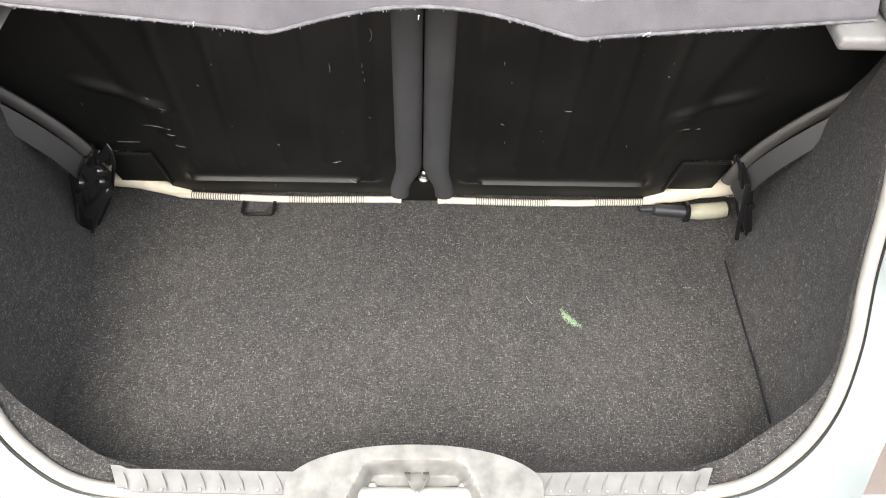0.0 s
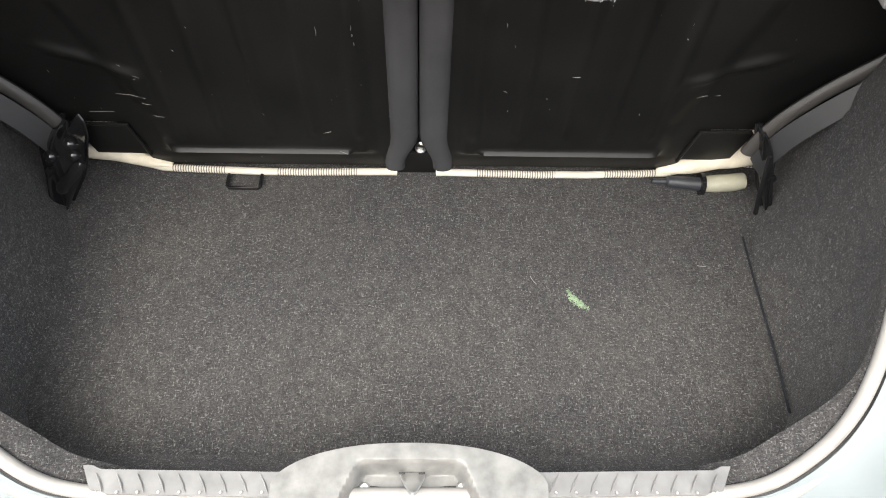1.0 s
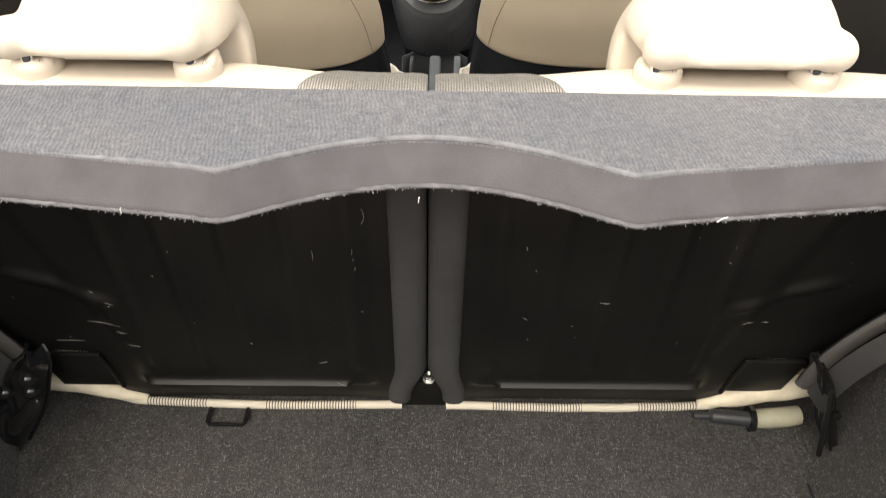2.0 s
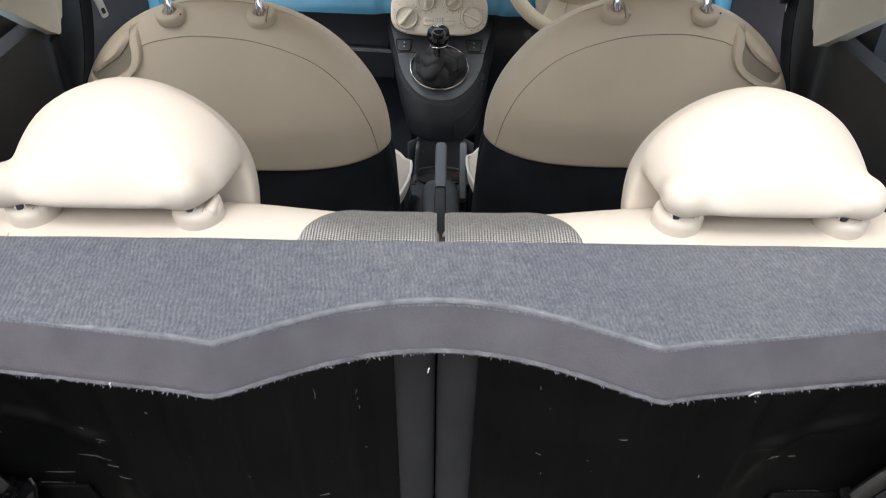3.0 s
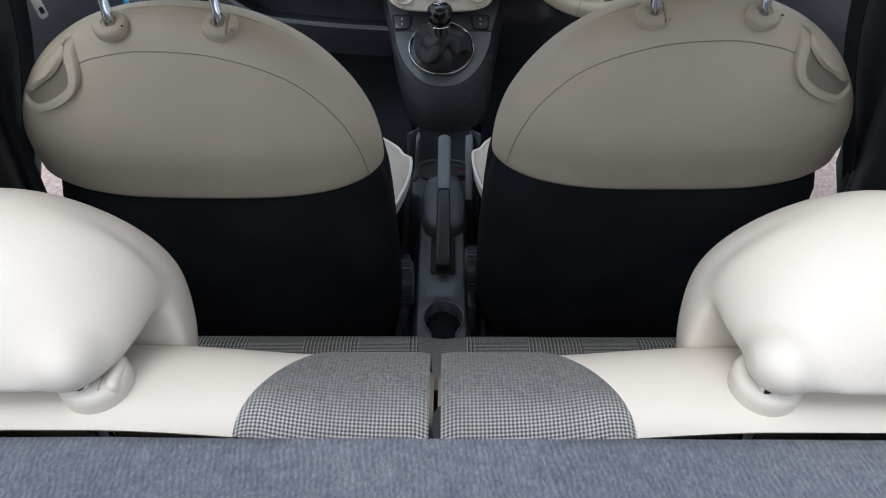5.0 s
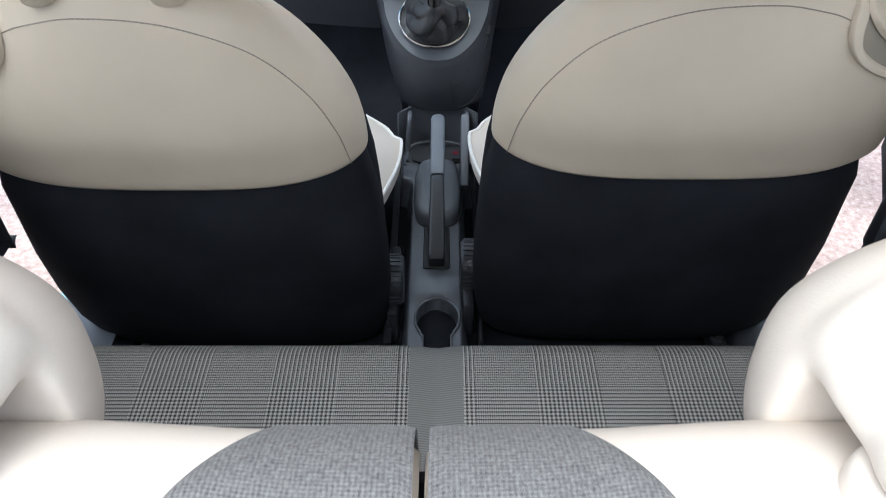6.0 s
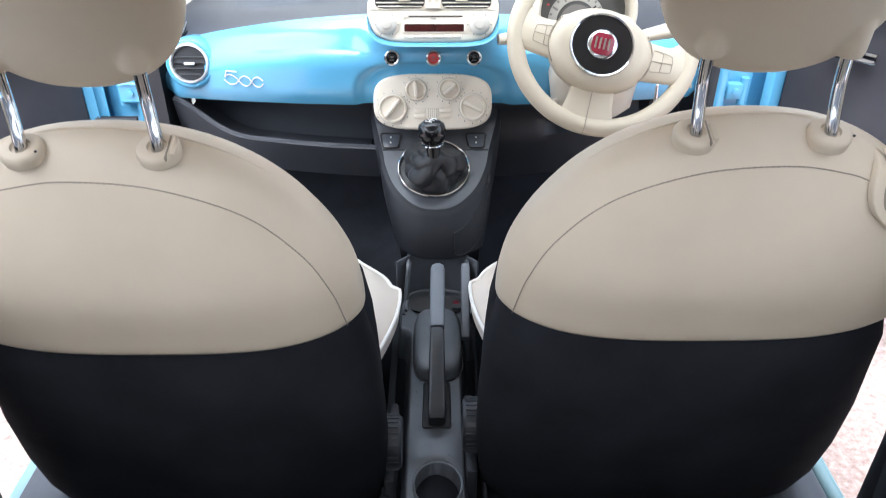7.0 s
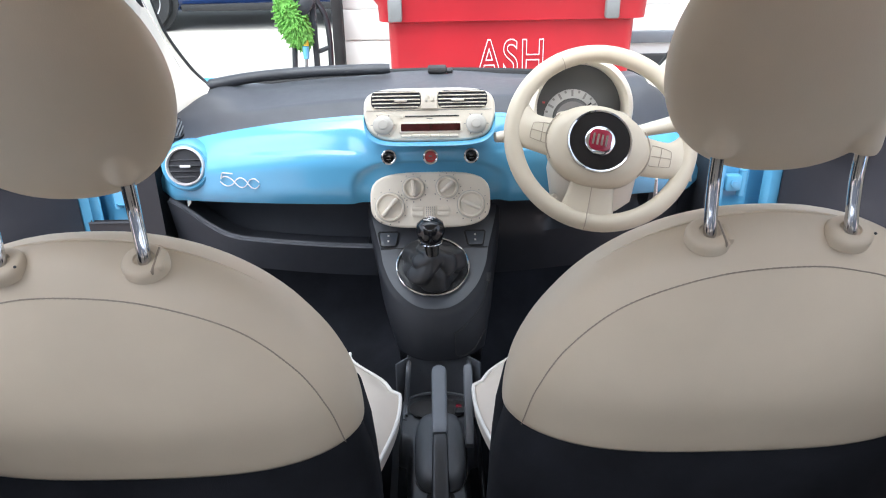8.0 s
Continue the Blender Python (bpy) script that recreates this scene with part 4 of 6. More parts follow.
# ---- boot fittings ----
for side, s in (("left", -1), ("right", 1)):
    t = thing("arch_moulding", (s * .5, 1.12, .6), "dark grey plastic moulding curving over the wheel arch", "moulding", "arch mouldings")
    pts = [(.482, .632), (.492, .67), (.512, .71), (.548, .757), (.59, .80), (.62, .83)]
    A = spline([(s * x, 1.125, z) for x, z in pts], 30)
    def band(u, v):
        p = A[min(29, int(round(u * 29)))]
        w = .034 * (1 - .3 * u)
        return V(p.x + s * (v - .5) * w * .8, p.y - .035 + .05 * abs(v - .5) + .02 * v, p.z - (v - .5) * w)
    part("outer_band", sheet(band, 29, 8, .004), ARCHGREY, t)
    B = [V(p.x - s * .020, p.y - .006, p.z + .022) for p in A]
    part("inner_band", tube(B, .011, 10, flat=.7), ARCHBAND, t)
    b = thing("seat_bracket", (s * .5, 1.13, .55), "glossy black steel hinge bracket bolted beside the rear seat", "bracket", "seat brackets")
    f = .92 if s < 0 else .36
    rows = [(.556, .512, .014), (.575, .506, .021), (.60, .496, .028), (.628, .487, .032), (.652, .481, .034), (.674, .472, .032), (.692, .462, .022), (.702, .456, .010)]
    def press(u, v):
        k = v * (len(rows) - 1)
        j = min(int(k), len(rows) - 2)
        z, xc, w = (rows[j][i] + (rows[j + 1][i] - rows[j][i]) * (k - j) for i in range(3))
        a = 2 * u - 1
        x = xc - a * w * f + (.008 if s > 0 else 0)
        # two pressed flutes running slantwise, and turned edges
        flute = .0095 * math.sin(8.5 * (a * .6 + v * 1.1)) * smooth01((1 - abs(a)) / .35) * (f + .1)
        y = 1.088 + .030 * v - .012 * (1 - a * a) + flute + .012 * abs(a) ** 6
        return V(s * x, y, z)
    part("plate", sheet(press, 28, 36, .003), GLOSS, b, "", 1.3)
    part("turned_edge", tube([press(1, k / 20) + V(0, -.001, 0) for k in range(21)], .0026, 8), GLOSS, b)
    part("turned_edge", tube([press(0, k / 20) + V(0, -.001, 0) for k in range(21)], .0022, 8), GLOSS, b)
    part("bolt", lathe([(0, 0), (.006, 0), (.006, .005), (.0045, .007), (0, .007)], (s * .493, 1.086, .640), (0, -1, .4), 6), GLOSS, b)
    # rib and domes are added where the bracket's glints fall, to catch light
    if s < 0:
        part("rib", tube(spline([(-.490, 1.078, .606), (-.482, 1.074, .620), (-.460, 1.072, .645), (-.440, 1.076, .668)], 14), [.004] + [.0085] * 12 + [.004], 14), GLOSS, b)
        for x, z in ((-.445, .700), (-.449, .678), (-.479, .675)):
            part("glint_dome", lathe([(0, -.006), (.009, -.006), (.0085, .001), (.006, .0045), (0, .006)], (x, 1.078, z), (0, -.8, .6), 20), GLOSS, b)
    else:
        part("rib", tube(spline([(.470, 1.080, .690), (.476, 1.077, .655), (.486, 1.077, .608), (.497, 1.080, .566)], 16), .0035, 10), GLOSS, b)

loop = thing("tie_down_loop", (-.256, 1.13, .55), "small black steel tie-down loop on the boot carpet", "tie-down")
part("loop", tube([(-.281, 1.15, .556), (-.281, 1.128, .556), (-.278, 1.124, .556), (-.235, 1.124, .556), (-.232, 1.128, .556), (-.232, 1.15, .556)], .0028, 8), GLOSS, loop)

jack = thing("jack_handle", (.42, 1.14, .55), "black jack handle tube beside a waxed cream box section", "jack handle")
part("tube", tube([(.355, 1.141, .562), (.375, 1.141, .562), (.379, 1.141, .562), (.428, 1.136, .562)], [.0045, .0045, .009, .0105], 14), DARK, jack)
part("collar", lathe([(.010, -.003), (.017, -.003), (.017, .003), (.010, .003)], (.4285, 1.136, .563), (1, 0, 0), 20), GLOSS, jack)
part("waxed_end", tube([(.434, 1.137, .562), (.450, 1.136, .564), (.475, 1.137, .566), (.492, 1.139, .568), (.494, 1.139, .568)], [.012, .0135, .0135, .0125, .009], 12), MELTWAX, jack, "pale green waxed end")
solid("seat_edge_roll", tube(spline([(.365, 1.160, .563), (.40, 1.162, .572), (.44, 1.165, .588), (.475, 1.165, .594), (.505, 1.168, .60)], 20), [.005 + .013 * smooth01(k / 9) for k in range(20)], 12), CREAMSILL, "cream cloth roll at the seat corner", "seat trim")
solid("seat_edge_roll", tube(spline([(-.365, 1.160, .563), (-.40, 1.162, .572), (-.44, 1.165, .585), (-.475, 1.165, .590), (-.505, 1.168, .595)], 20), [.005 + .008 * smooth01(k / 9) for k in range(20)], 12), CREAMSILL, "cream cloth roll at the seat corner", "seat trim")


rnd = random.Random(12)
bm = bmesh.new()
for k in range(420):
    f = rnd.gauss(.5, .24)
    if not 0 < f < 1:
        continue
    c = V(.208, .954, 0).lerp(V(.236, .923, 0), f) + V(1, .9, 0).normalized() * rnd.gauss(.001 - .004 * math.sin(math.pi * f), .0026 * (1.1 - abs(f - .5)))
    a, ln = rnd.uniform(0, 6.28), rnd.uniform(.0006, .0016)
    d, e = V(math.cos(a), math.sin(a), 0) * ln, V(-math.sin(a), math.cos(a), 0) * .0003
    c.z = .5525 + rnd.uniform(0, .0012)
    bm.faces.new([bm.verts.new(q) for q in (c - d - e, c + d - e, c + d + e + V(0, 0, .0004), c - d + e)])
solid("green_smear", bm, GRASSGREEN, "faint green chalky smear on the boot carpet", "mark")
solid("straw", tube([(.160, .975, .554), (.163, .968, .5545), (.168, .962, .554)], .0004, 5), GREYTRIM, "short pale straw on the boot carpet", "straw")
solid("straw", tube([(.398, .995, .554), (.404, .993, .5545), (.41, .994, .554)], .0004, 5), GREYTRIM, "short pale straw on the boot carpet", "straw")
solid("carpet_seam", tube(spline([(.4745, 1.045, .5545), (.4735, .96, .5545), (.4735, .86, .5555), (.470, .775, .5575)], 30), .0017, 6), BLACKCLOTH, "dark seam between boot floor and side carpet", "seam")


# ---- rear bench ----
bench = thing("rear_bench", (0, 1.45, .25), "grey plaid cloth rear bench cushion with a plain middle strip", "car seat")


def bench_top(u, v):
    x = -.56 + 1.12 * u
    if v < .62:
        q = v / .62
        y = 1.235 + (1.62 - 1.235) * q
        z = .512 + .029 * q + .008 * math.sin(q * math.pi)
    else:
        a = (v - .62) / .38
        if a < .5:
            b = a / .5 * math.pi / 2
            y, z = 1.62 + .045 * math.sin(b), .541 - .045 * (1 - math.cos(b))
        else:
            y, z = 1.665 - .01 * (a - .5), .496 - (a - .5) / .5 * .231
    z -= .006 * math.exp(-((x - .009) / .02) ** 2) + .03 * smooth01((abs(x) - .5) / .06)
    return V(x, y, z)


part("cushion", sheet(bench_top, 90, 60, -.004), PLAID, bench)
for x in (-.028, .046):
    P = [bench_top((x + .56) / 1.12, k / 40) + V(0, 0, .0006) for k in range(25)]
    part("welt", tube(P, .0014, 6), GREYCLOTH, bench)
part("base", box(-.55, .55, 1.25, 1.64, .24, .47, .02), BLACKCLOTH, bench)


# ---- front seats ----
SEAT_TOP, SEAT_W, OUTER, INNER = 1.0305, .258, 1.045, .974


def seat_c(z):
    return 1.758 + (1.03 - z) * .2


def seat_w(z):
    u = max(0.0, (z - .735) / (SEAT_TOP - .735))
    return SEAT_W * max(0.0, 1 - u ** 2.4) ** .5


def seat_d(z):
    u = max(0.0, (z - .735) / (SEAT_TOP - .735))
    return .088 * max(0.0, 1 - u ** 3.2) ** .5 - .015 * smooth01((.845 - z) / .11)


def seat_back_point(cx, x, z, lift=0.0):
    w, d = seat_w(z) * (OUTER if x * cx > 0 else INNER) + 1e-5, seat_d(z)
    f = max(0.0, 1 - min(1.0, abs(x) / w) ** 2.6) ** (1 / 2.6)
    return V(cx + x, seat_c(z) - d * f - lift, z)


def front_seat(s):
    cx = s * .335
    t = thing("car_seat", (cx, 2.05, .22), "front seat with beige leather hooded back and black lower shell", "car seat", "front seats")
    rings = []
    for k in range(30):
        q = math.sin(k / 29 * math.pi / 2)
        z = .738 + (SEAT_TOP - .738) * q
        r = superring(cx, seat_c(z), z, seat_w(z) + .0006, seat_d(z) + .0006, 2.6, 72)
        for p in r:
            p.z += .026 * (abs(p.x - cx) / SEAT_W) ** 4 * max(0.0, 1 - q * 1.6)
            p.x = cx + (p.x - cx) * (OUTER if (p.x - cx) * s > 0 else INNER)
        rings.append(r)
    low = [p + V((cx - p.x) * .015, (seat_c(.75) - p.y) * .05, -.005) for p in rings[0]]
    hood = part("backrest_hood", loft([low] + rings), LEATHER, t, "beige leather hood", 1.3)
    # curved seam of the rear panel
    pts = [(-.135, .958), (-.12, .968), (-.09, .979), (-.03, .988), (.06, .980), (.14, .946), (.192, .890), (.2205, .826), (.2335, .757)]
    P = [seat_back_point(cx, -s * p.x if s > 0 else p.x, p.z, .0008) for p in spline([(x, 0, z) for x, z in pts], 121)]
    part("seam", tube(P, .0006, 6), SEAM, hood, "brown stitched seam")
    stitches = [tube([P[k], P[k].lerp(P[k + 1], .55)], .00085, 5) for k in range(1, 119)]
    tagged(part("stitching", join(*stitches), SEAM, hood), kind="stuff")
    # thin piping along the front of the hood's crown
    E = []
    for k in range(61):
        x = -.165 + .33 * k / 60
        z = .735 + (SEAT_TOP - .735) * max(0.0, 1 - (abs(x) / SEAT_W) ** 2) ** (1 / 2.4)
        E.append(V(cx + x, seat_c(z) - .008, z + .0003))
    part("edge_piping", tube(E, [.0003 + .0013 * smooth01(k / 20) * smooth01((60 - k) / 20) for k in range(61)], 6), LEATHER, hood)
    # outer short seam under the loop
    P = [seat_back_point(cx, s * x, z, .0003) for x, z in ((.236, .885), (.245, .855), (.252, .82), (.2545, .79))]
    part("side_seam", tube(P, .0008, 6), SEAM, hood)
    # entry loop: a flat folded leather strap over an open pouch, and the puffed flap beside it
    rim_out = spline([(x, 0, z) for x, z in ((.127, 1.002), (.120, .985), (.117, .962), (.124, .940), (.144, .919), (.172, .903), (.199, .895), (.219, .900), (.231, .908))], 61)
    rim_in = spline([(x, 0, z) for x, z in ((.137, .993), (.138, .975), (.136, .956), (.141, .939), (.155, .926), (.176, .913), (.197, .904), (.212, .907), (.222, .913))], 61)
    mouth = spline([(x, 0, z) for x, z in ((.138, .992), (.139, .974), (.157, .952), (.181, .935), (.204, .919), (.222, .913))], 61)
    def strap(u, v):
        k = int(round(u * 60))
        p = rim_out[k].lerp(rim_in[k], v)
        ends = smooth01(u / .12) * smooth01((1 - u) / .1)
        return seat_back_point(cx, s * p.x, p.z, -.0015 + .0105 * ends * min(1.0, math.sin(math.pi * (.03 + .94 * v)) * 1.7) ** .7)
    part("entry_loop", sheet(strap, 60, 14, 0), LEATHER, hood, "folded beige leather entry handle", 1.3)
    # brown sheet on the hood stands in for the shade inside the pouch
    def pouch(u, v):
        k = int(round(u * 60))
        p = mouth[k].lerp(rim_in[k], v)
        return seat_back_point(cx, s * p.x, p.z, .0012)
    part("loop_shade", sheet(pouch, 60, 6, 0), POUCHSHADE, hood, "shade of the pouch, coloured in behind the handle")
    def flap(u, v):
        p = mouth[int(round(u * 60))]
        x, z = p.x + .05 * v, p.z + .045 * v
        top_ = SEAT_TOP - .014
        x = min(x, seat_w(min(z, top_)) * .97)
        bulge = .0125 * min(1.0, (1 - v) * 1.25) * (.35 + .65 * smooth01(v / .10)) * math.sin(math.pi * (.03 + .94 * u)) ** .6
        fade = smooth01((top_ - z) / .03) * (1 - v * (1 - smooth01((seat_w(min(z, top_)) * .97 - x) / .02)))
        return seat_back_point(cx, s * x, min(z, top_), bulge * fade - .0025 * (1 - fade) - .0015 * smooth01((v - .6) / .4))
    part("flap", sheet(flap, 60, 24, 0), LEATHER, hood, "puffed leather flap", 1.3)
    # black shell below the hood
    shell = []
    for z, w, d, off, out in ((.775, .246, .052, 0, 0), (.74, .2505, .054, 0, 0), (.70, .260, .066, 0, .003), (.66, .264, .073, 0, .002), (.56, .272, .08, 0, .006),
                              (.46, .276, .085, .005, .010), (.38, .274, .085, .01, .012), (.32, .266, .08, .015, .010), (.285, .254, .07, .02, .008)):
        shell.append(superring(cx + s * out, seat_c(z) + off, z, w, d, 3.0, 56))
    part("back_shell", loft(shell), BLACKCLOTH, t, "black cloth lower back")
    part("front_bolster", loft([superring(cx, seat_c(z) * .35 + 1.905 * .65, z, w, .062, 3.0, 48) for z, w in ((.785, .215), (.765, .244), (.71, .254), (.66, .258), (.60, .261), (.50, .263), (.44, .258))]), BLACKCLOTH, t, "black cloth side bolsters")
    # cushion with cream bolsters and white piping
    inner = .008 * (s > 0)
    def cush(q):
        y = 1.86 + .552 * q
        w = .200 + .069 * smooth01((y - 1.90) / .33) - .022 * smooth01((y - 2.258) / .022) - .088 * smooth01((y - 2.275) / .13) - .10 * smooth01((y - 2.40) / .12) ** 2
        top = .472 + .01 * q
        return y, w, top
    rr = []
    for k in range(45):
        y, w, top = cush(k / 44)
        r = []
        for j in range(25):
            a = -1 + 2 * j / 24
            e = max(0.0, 1 - abs(a) ** 5)
            r.append(V(cx + w * a + inner * (a < 0), y, .456 + (top - .456) * e ** .6 + .004 * math.exp(-((abs(a) - .82) / .1) ** 2)))
        r += [V(cx + w * a + inner * (a < 0), y, .43) for a in (1, .5, 0, -.5, -1)]
        rr.append(r)
    part("cushion", loft(rr), PALE, t, "cream leather cushion")
    for side in (-1, 1):
        P = []
        for k in range(45):
            y, w, top = cush(k / 44)
            P.append(V(cx + side * (w + .001) + inner * (side < 0), y, .457 + .004 * math.sin(math.pi * k / 44)))
        part("piping", tube(P, .0036, 8), PIPING, t, "white piping")
    side = -s
    part("valance", box(cx - .205, cx + .205, 1.87, 2.34, .27, .452, .02), BLACKCLOTH, t)
    # recliner wheel, frame and runner on the tunnel side
    hx = cx + side * .268
    ry = 1.915 + (.018 if s > 0 else 0)
    wheel = part("recliner_wheel", lathe([(0, -.017), (.040, -.017), (.044, -.012), (.044, .012), (.040, .017), (0, .017)], (hx, ry, .402), (1, 0, 0), 32), DARK, t, "black ribbed recliner wheel")
    for k in range(28):
        a = 2 * math.pi * k / 28
        part("ridge", box(-.0125, .0125, -.0018, .0018, -.0012, .0012, .0006, 1, Matrix.Translation((hx, ry + .044 * math.cos(a), .402 + .044 * math.sin(a))) @ Matrix.Rotation(a, 4, "X")), DARK, wheel)
    part("side_frame", box(hx - .012, hx + .006, 1.86, 2.04, .29, .37, .006), DARK, t)
    for dx in (-.0, side * -.46):
        part("runner", box(hx + dx - .014, hx + dx + .014, 1.84, 2.40, .235, .27, .004), DARK, t)
        part("runner_bolt", lathe([(0, 0), (.008, 0), (.008, .006), (0, .007)], (hx + dx, 1.87, .27), (0, 0, 1), 6), STEEL, t)
    for dx in (-.0675, .0675):
        p = V(cx + dx, 1.7245, 1.0195)
        g = part("post_guide", lathe([(0, -.014), (.0205, -.012), (.0212, -.004), (.0206, -.001), (.0192, .0014), (.017, .0026), (.0098, .0028), (.009, .0), (0, .0)], p, (0, -.38, 1), 40, 1.05), LEATHER, t, "beige plastic post guide", .6)
        if dx * s < 0:
            part("button", box(.0105, .0125, -.018, .014, -.002, .0034, .0006, 1, Matrix.Translation(p) @ Matrix.Rotation(radians(21), 4, "X")), SEAM, g)
            part("tab", box(.0135, .0205, -.013, .010, -.004, .0042, .0025, 2, Matrix.Translation(p) @ Matrix.Rotation(radians(21), 4, "X")), LEATHER, g)
        else:
            part("slot", lathe([(0, 0), (.0014, 0), (.0014, .001), (0, .001)], p + V(.019, -.010, .0), (0, -.5, 1), 10), DARK, g)
    return t


def front_headrest(s):
    cx = s * .335
    t = thing("front_headrest", (cx, 1.735, 1.03), "round beige leather head restraint on two chromed posts", "headrest", "front headrests")
    rings = []
    for k in range(31):
        a = -math.pi / 2 + math.pi * k / 30
        u = math.sin(a)
        e = max(0.0, math.cos(a))
        z = 1.180 + .112 * u
        w = .117 * e ** .80 + .0004
        d = .048 * e ** .62 + .0004
        rings.append(superring(cx - .003, 1.713 + .030 * (1 - u), z, w, d, 2.3, 56))
    lean = -.009 if s < 0 else .003
    swell = [tube([(cx + lean + dx, 1.737, 1.092), (cx + lean + dx, 1.736, 1.10), (cx + lean + dx, 1.734, 1.125), (cx + lean + dx, 1.742, 1.15)], [.0115, .0135, .0140, .010], 16) for dx in (-.0675, .0675)]
    pad = part("pad", join(loft(rings), *swell), LEATHER, t, "round beige leather pad", 1.3)
    melt = pad.modifiers.new("melt", "REMESH")
    melt.mode, melt.voxel_size, melt.use_smooth_shade = "VOXEL", .003, True
    ease = pad.modifiers.new("ease", "SMOOTH")
    ease.factor, ease.iterations = .5, 10
    for dx in (-.0675, .0675):
        part("post", tube(spline([(cx + dx, 1.7228, 1.012), (cx + dx, 1.7255, 1.027), (cx + dx + lean * .4, 1.733, 1.050), (cx + dx + lean * .75, 1.738, 1.078), (cx + dx + lean, 1.738, 1.15)], 24), .0063, 16), CHROME, t, "chromed steel post")
    return t


for s in (-1, 1):
    for ob in (front_seat(s), front_headrest(s)):
        if s > 0:  # the driver's seat is set a little higher
            ob.matrix_basis = Matrix.Translation((0, .010, .011)) @ ob.matrix_basis


# ---- seat belts by the door pillars ----
for s in (-1, 1):
    t = thing("seat_belt", (s * .585, 1.80, .3), "black seat belt hanging by the door pillar, steel tongue", "seat belt", "front seat belts")
    def web(u, v):
        P = spline([(.612, 1.90, 1.36), (.604, 1.90, 1.1), (.608, 1.88, .92), (.640, 1.765, .66), (.645, 1.73, .33)], 31)
        p = P[int(round(v * 30))]
        return V(s * (p.x + .004 * math.sin(u * 3)), p.y + (u - .5) * .046, p.z)
    part("webbing", sheet(web, 4, 30, .0016), BLACKCLOTH, t)
    n = V(.85, -.5, .12).normalized()
    m = Matrix.Translation((s * .600, 1.905, 1.000 if s < 0 else 1.012)) @ n.to_track_quat("-Y", "Z").to_matrix().to_4x4()
    part("tongue_grip", plate(rounded(.050, .046, .019), m, .012, .005, 3), RUBBER, t, "black rounded tongue grip")
    part("grip_slot", plate(rounded(.034, .007, .003, 4, 0, .010), m @ Matrix.Translation((0, -.0012, 0)), .001, 0), BLACKCLOTH, t)
    mt = m @ Matrix.Translation((.014, .004, -.020)) @ Matrix.Rotation(radians(-8), 4, "Y")
    tongue = part("tongue", plate(rounded(.015, .042, .005, 5, 0, -.020), mt, .002, .0006), SATIN, t, "steel tongue")
    part("eye", plate(rounded(.007, .010, .002, 4, 0, -.029), mt @ Matrix.Translation((0, -.0006, 0)), .0004, 0), RUBBER, tongue)


# ---- open doors ----
for s in (-1, 1):
    t = thing("door_1" if s < 0 else "door_2", (s * .8, 2.70, .33), "open car door, dark grey trim, blue painted edge and hinges", "car door", "front doors", "structure")
    m = Matrix.Translation((s * .80, 2.74, 0)) @ Matrix.Rotation(radians(46 * s), 4, "Z")
    part("skin", box(0, s * .03, -1.05, 0, .30, .95, .02, 3, m @ Matrix.Translation((s * .045, 0, 0))), BLUE, t, "blue painted skin")
    def trim(u, v):
        y = -1.0 + .985 * u
        z = .34 + .60 * v
        bulge = .02 * math.exp(-((z - .62) / .07) ** 2) * smooth01((.95 - u) / .15) + .012 * smooth01((z - .85) / .05)
        return m @ V(s * (.040 - bulge), y, z)
    panel = part("trim_panel", sheet(trim, 40, 30, .01), DOORGREY, t, "dark grey moulded trim")
    part("trim_joint", tube([m @ V(s * (.034 - .0), -.10 - .10 * (k / 20) ** 2, .93 - .55 * k / 20) for k in range(21)], .0022, 6), RUBBER, panel)
    part("arm_pull", box(s * -.01, s * .03, -.85, -.50, .58, .65, .018, 3, m), DARK, t, "dark arm pull")
    part("inner_handle", box(s * .000, s * .012, -.20, -.11, .80, .825, .004, 2, m), CHROME, t, "chromed inner handle")
    part("edge", box(s * -.030, s * .045, -.012, .012, .33, .94, .006, 2, m), BLUE, t)
    solid("pillar_edge", box(s * .664, s * .692, 2.735, 2.82, .28, .93, .008), BLUE, "blue painted outer edge of the windscreen pillar", kind="structure")
    for z in (.50, .695):
        h = part("hinge", box(s * .690, s * .728, 2.728, 2.752, z - .020, z + .020, .005), BLUE, t, "blue painted hinge")
        part("hinge_pin", tube([(s * .731, 2.738, z - .032), (s * .731, 2.738, z + .032)], .010, 12), BLUE, h)
        part("hinge_bolt", lathe([(0, 0), (.009, 0), (.009, .006), (0, .007)], (s * .709, 2.728, z), (0, -1, 0), 6), BLUE, h)
    part("shut_face", box(s * .694, s * .83, 2.79, 2.81, .28, .96, .006), BLUE, t)
    part("door_seal", tube([(s * .704, 2.780, .30), (s * .704, 2.780, .62), (s * .704, 2.780, .95)], .006, 8), RUBBER, t)
    part("check_strap", box(s * .70, s * .79, 2.70, 2.712, .61, .64, .003), DARK, t)


# ---- dashboard ----
def face_y(x):
    return 2.645 + .12 * (x / .6) ** 2


def top_z(x):
    """Upper line of the blue fascia."""
    a = abs(x)
    q = min(1.0, max(0.0, (a - .575) / .0735))
    return .8935 - .265 * a * a - .075 * (1 - (1 - q * q) ** .5)


def crown_z(x):
    """Height to which the top pad climbs towards the windscreen."""
    a = abs(x)
    return .887 - .017 * (a / .5) ** 2 - .06 * smooth01((a - .48) / .14)


def bot_z(x):
    q = min(1.0, max(0.0, (abs(x) - .626) / .0225))
    return .7015 - .075 * x * x + .018 * (1 - (1 - q * q) ** .5)


dash = thing("dashboard", (0, 2.8, .5), "dashboard with glossy blue painted fascia and dark grained top", "dashboard")


HALF = .648


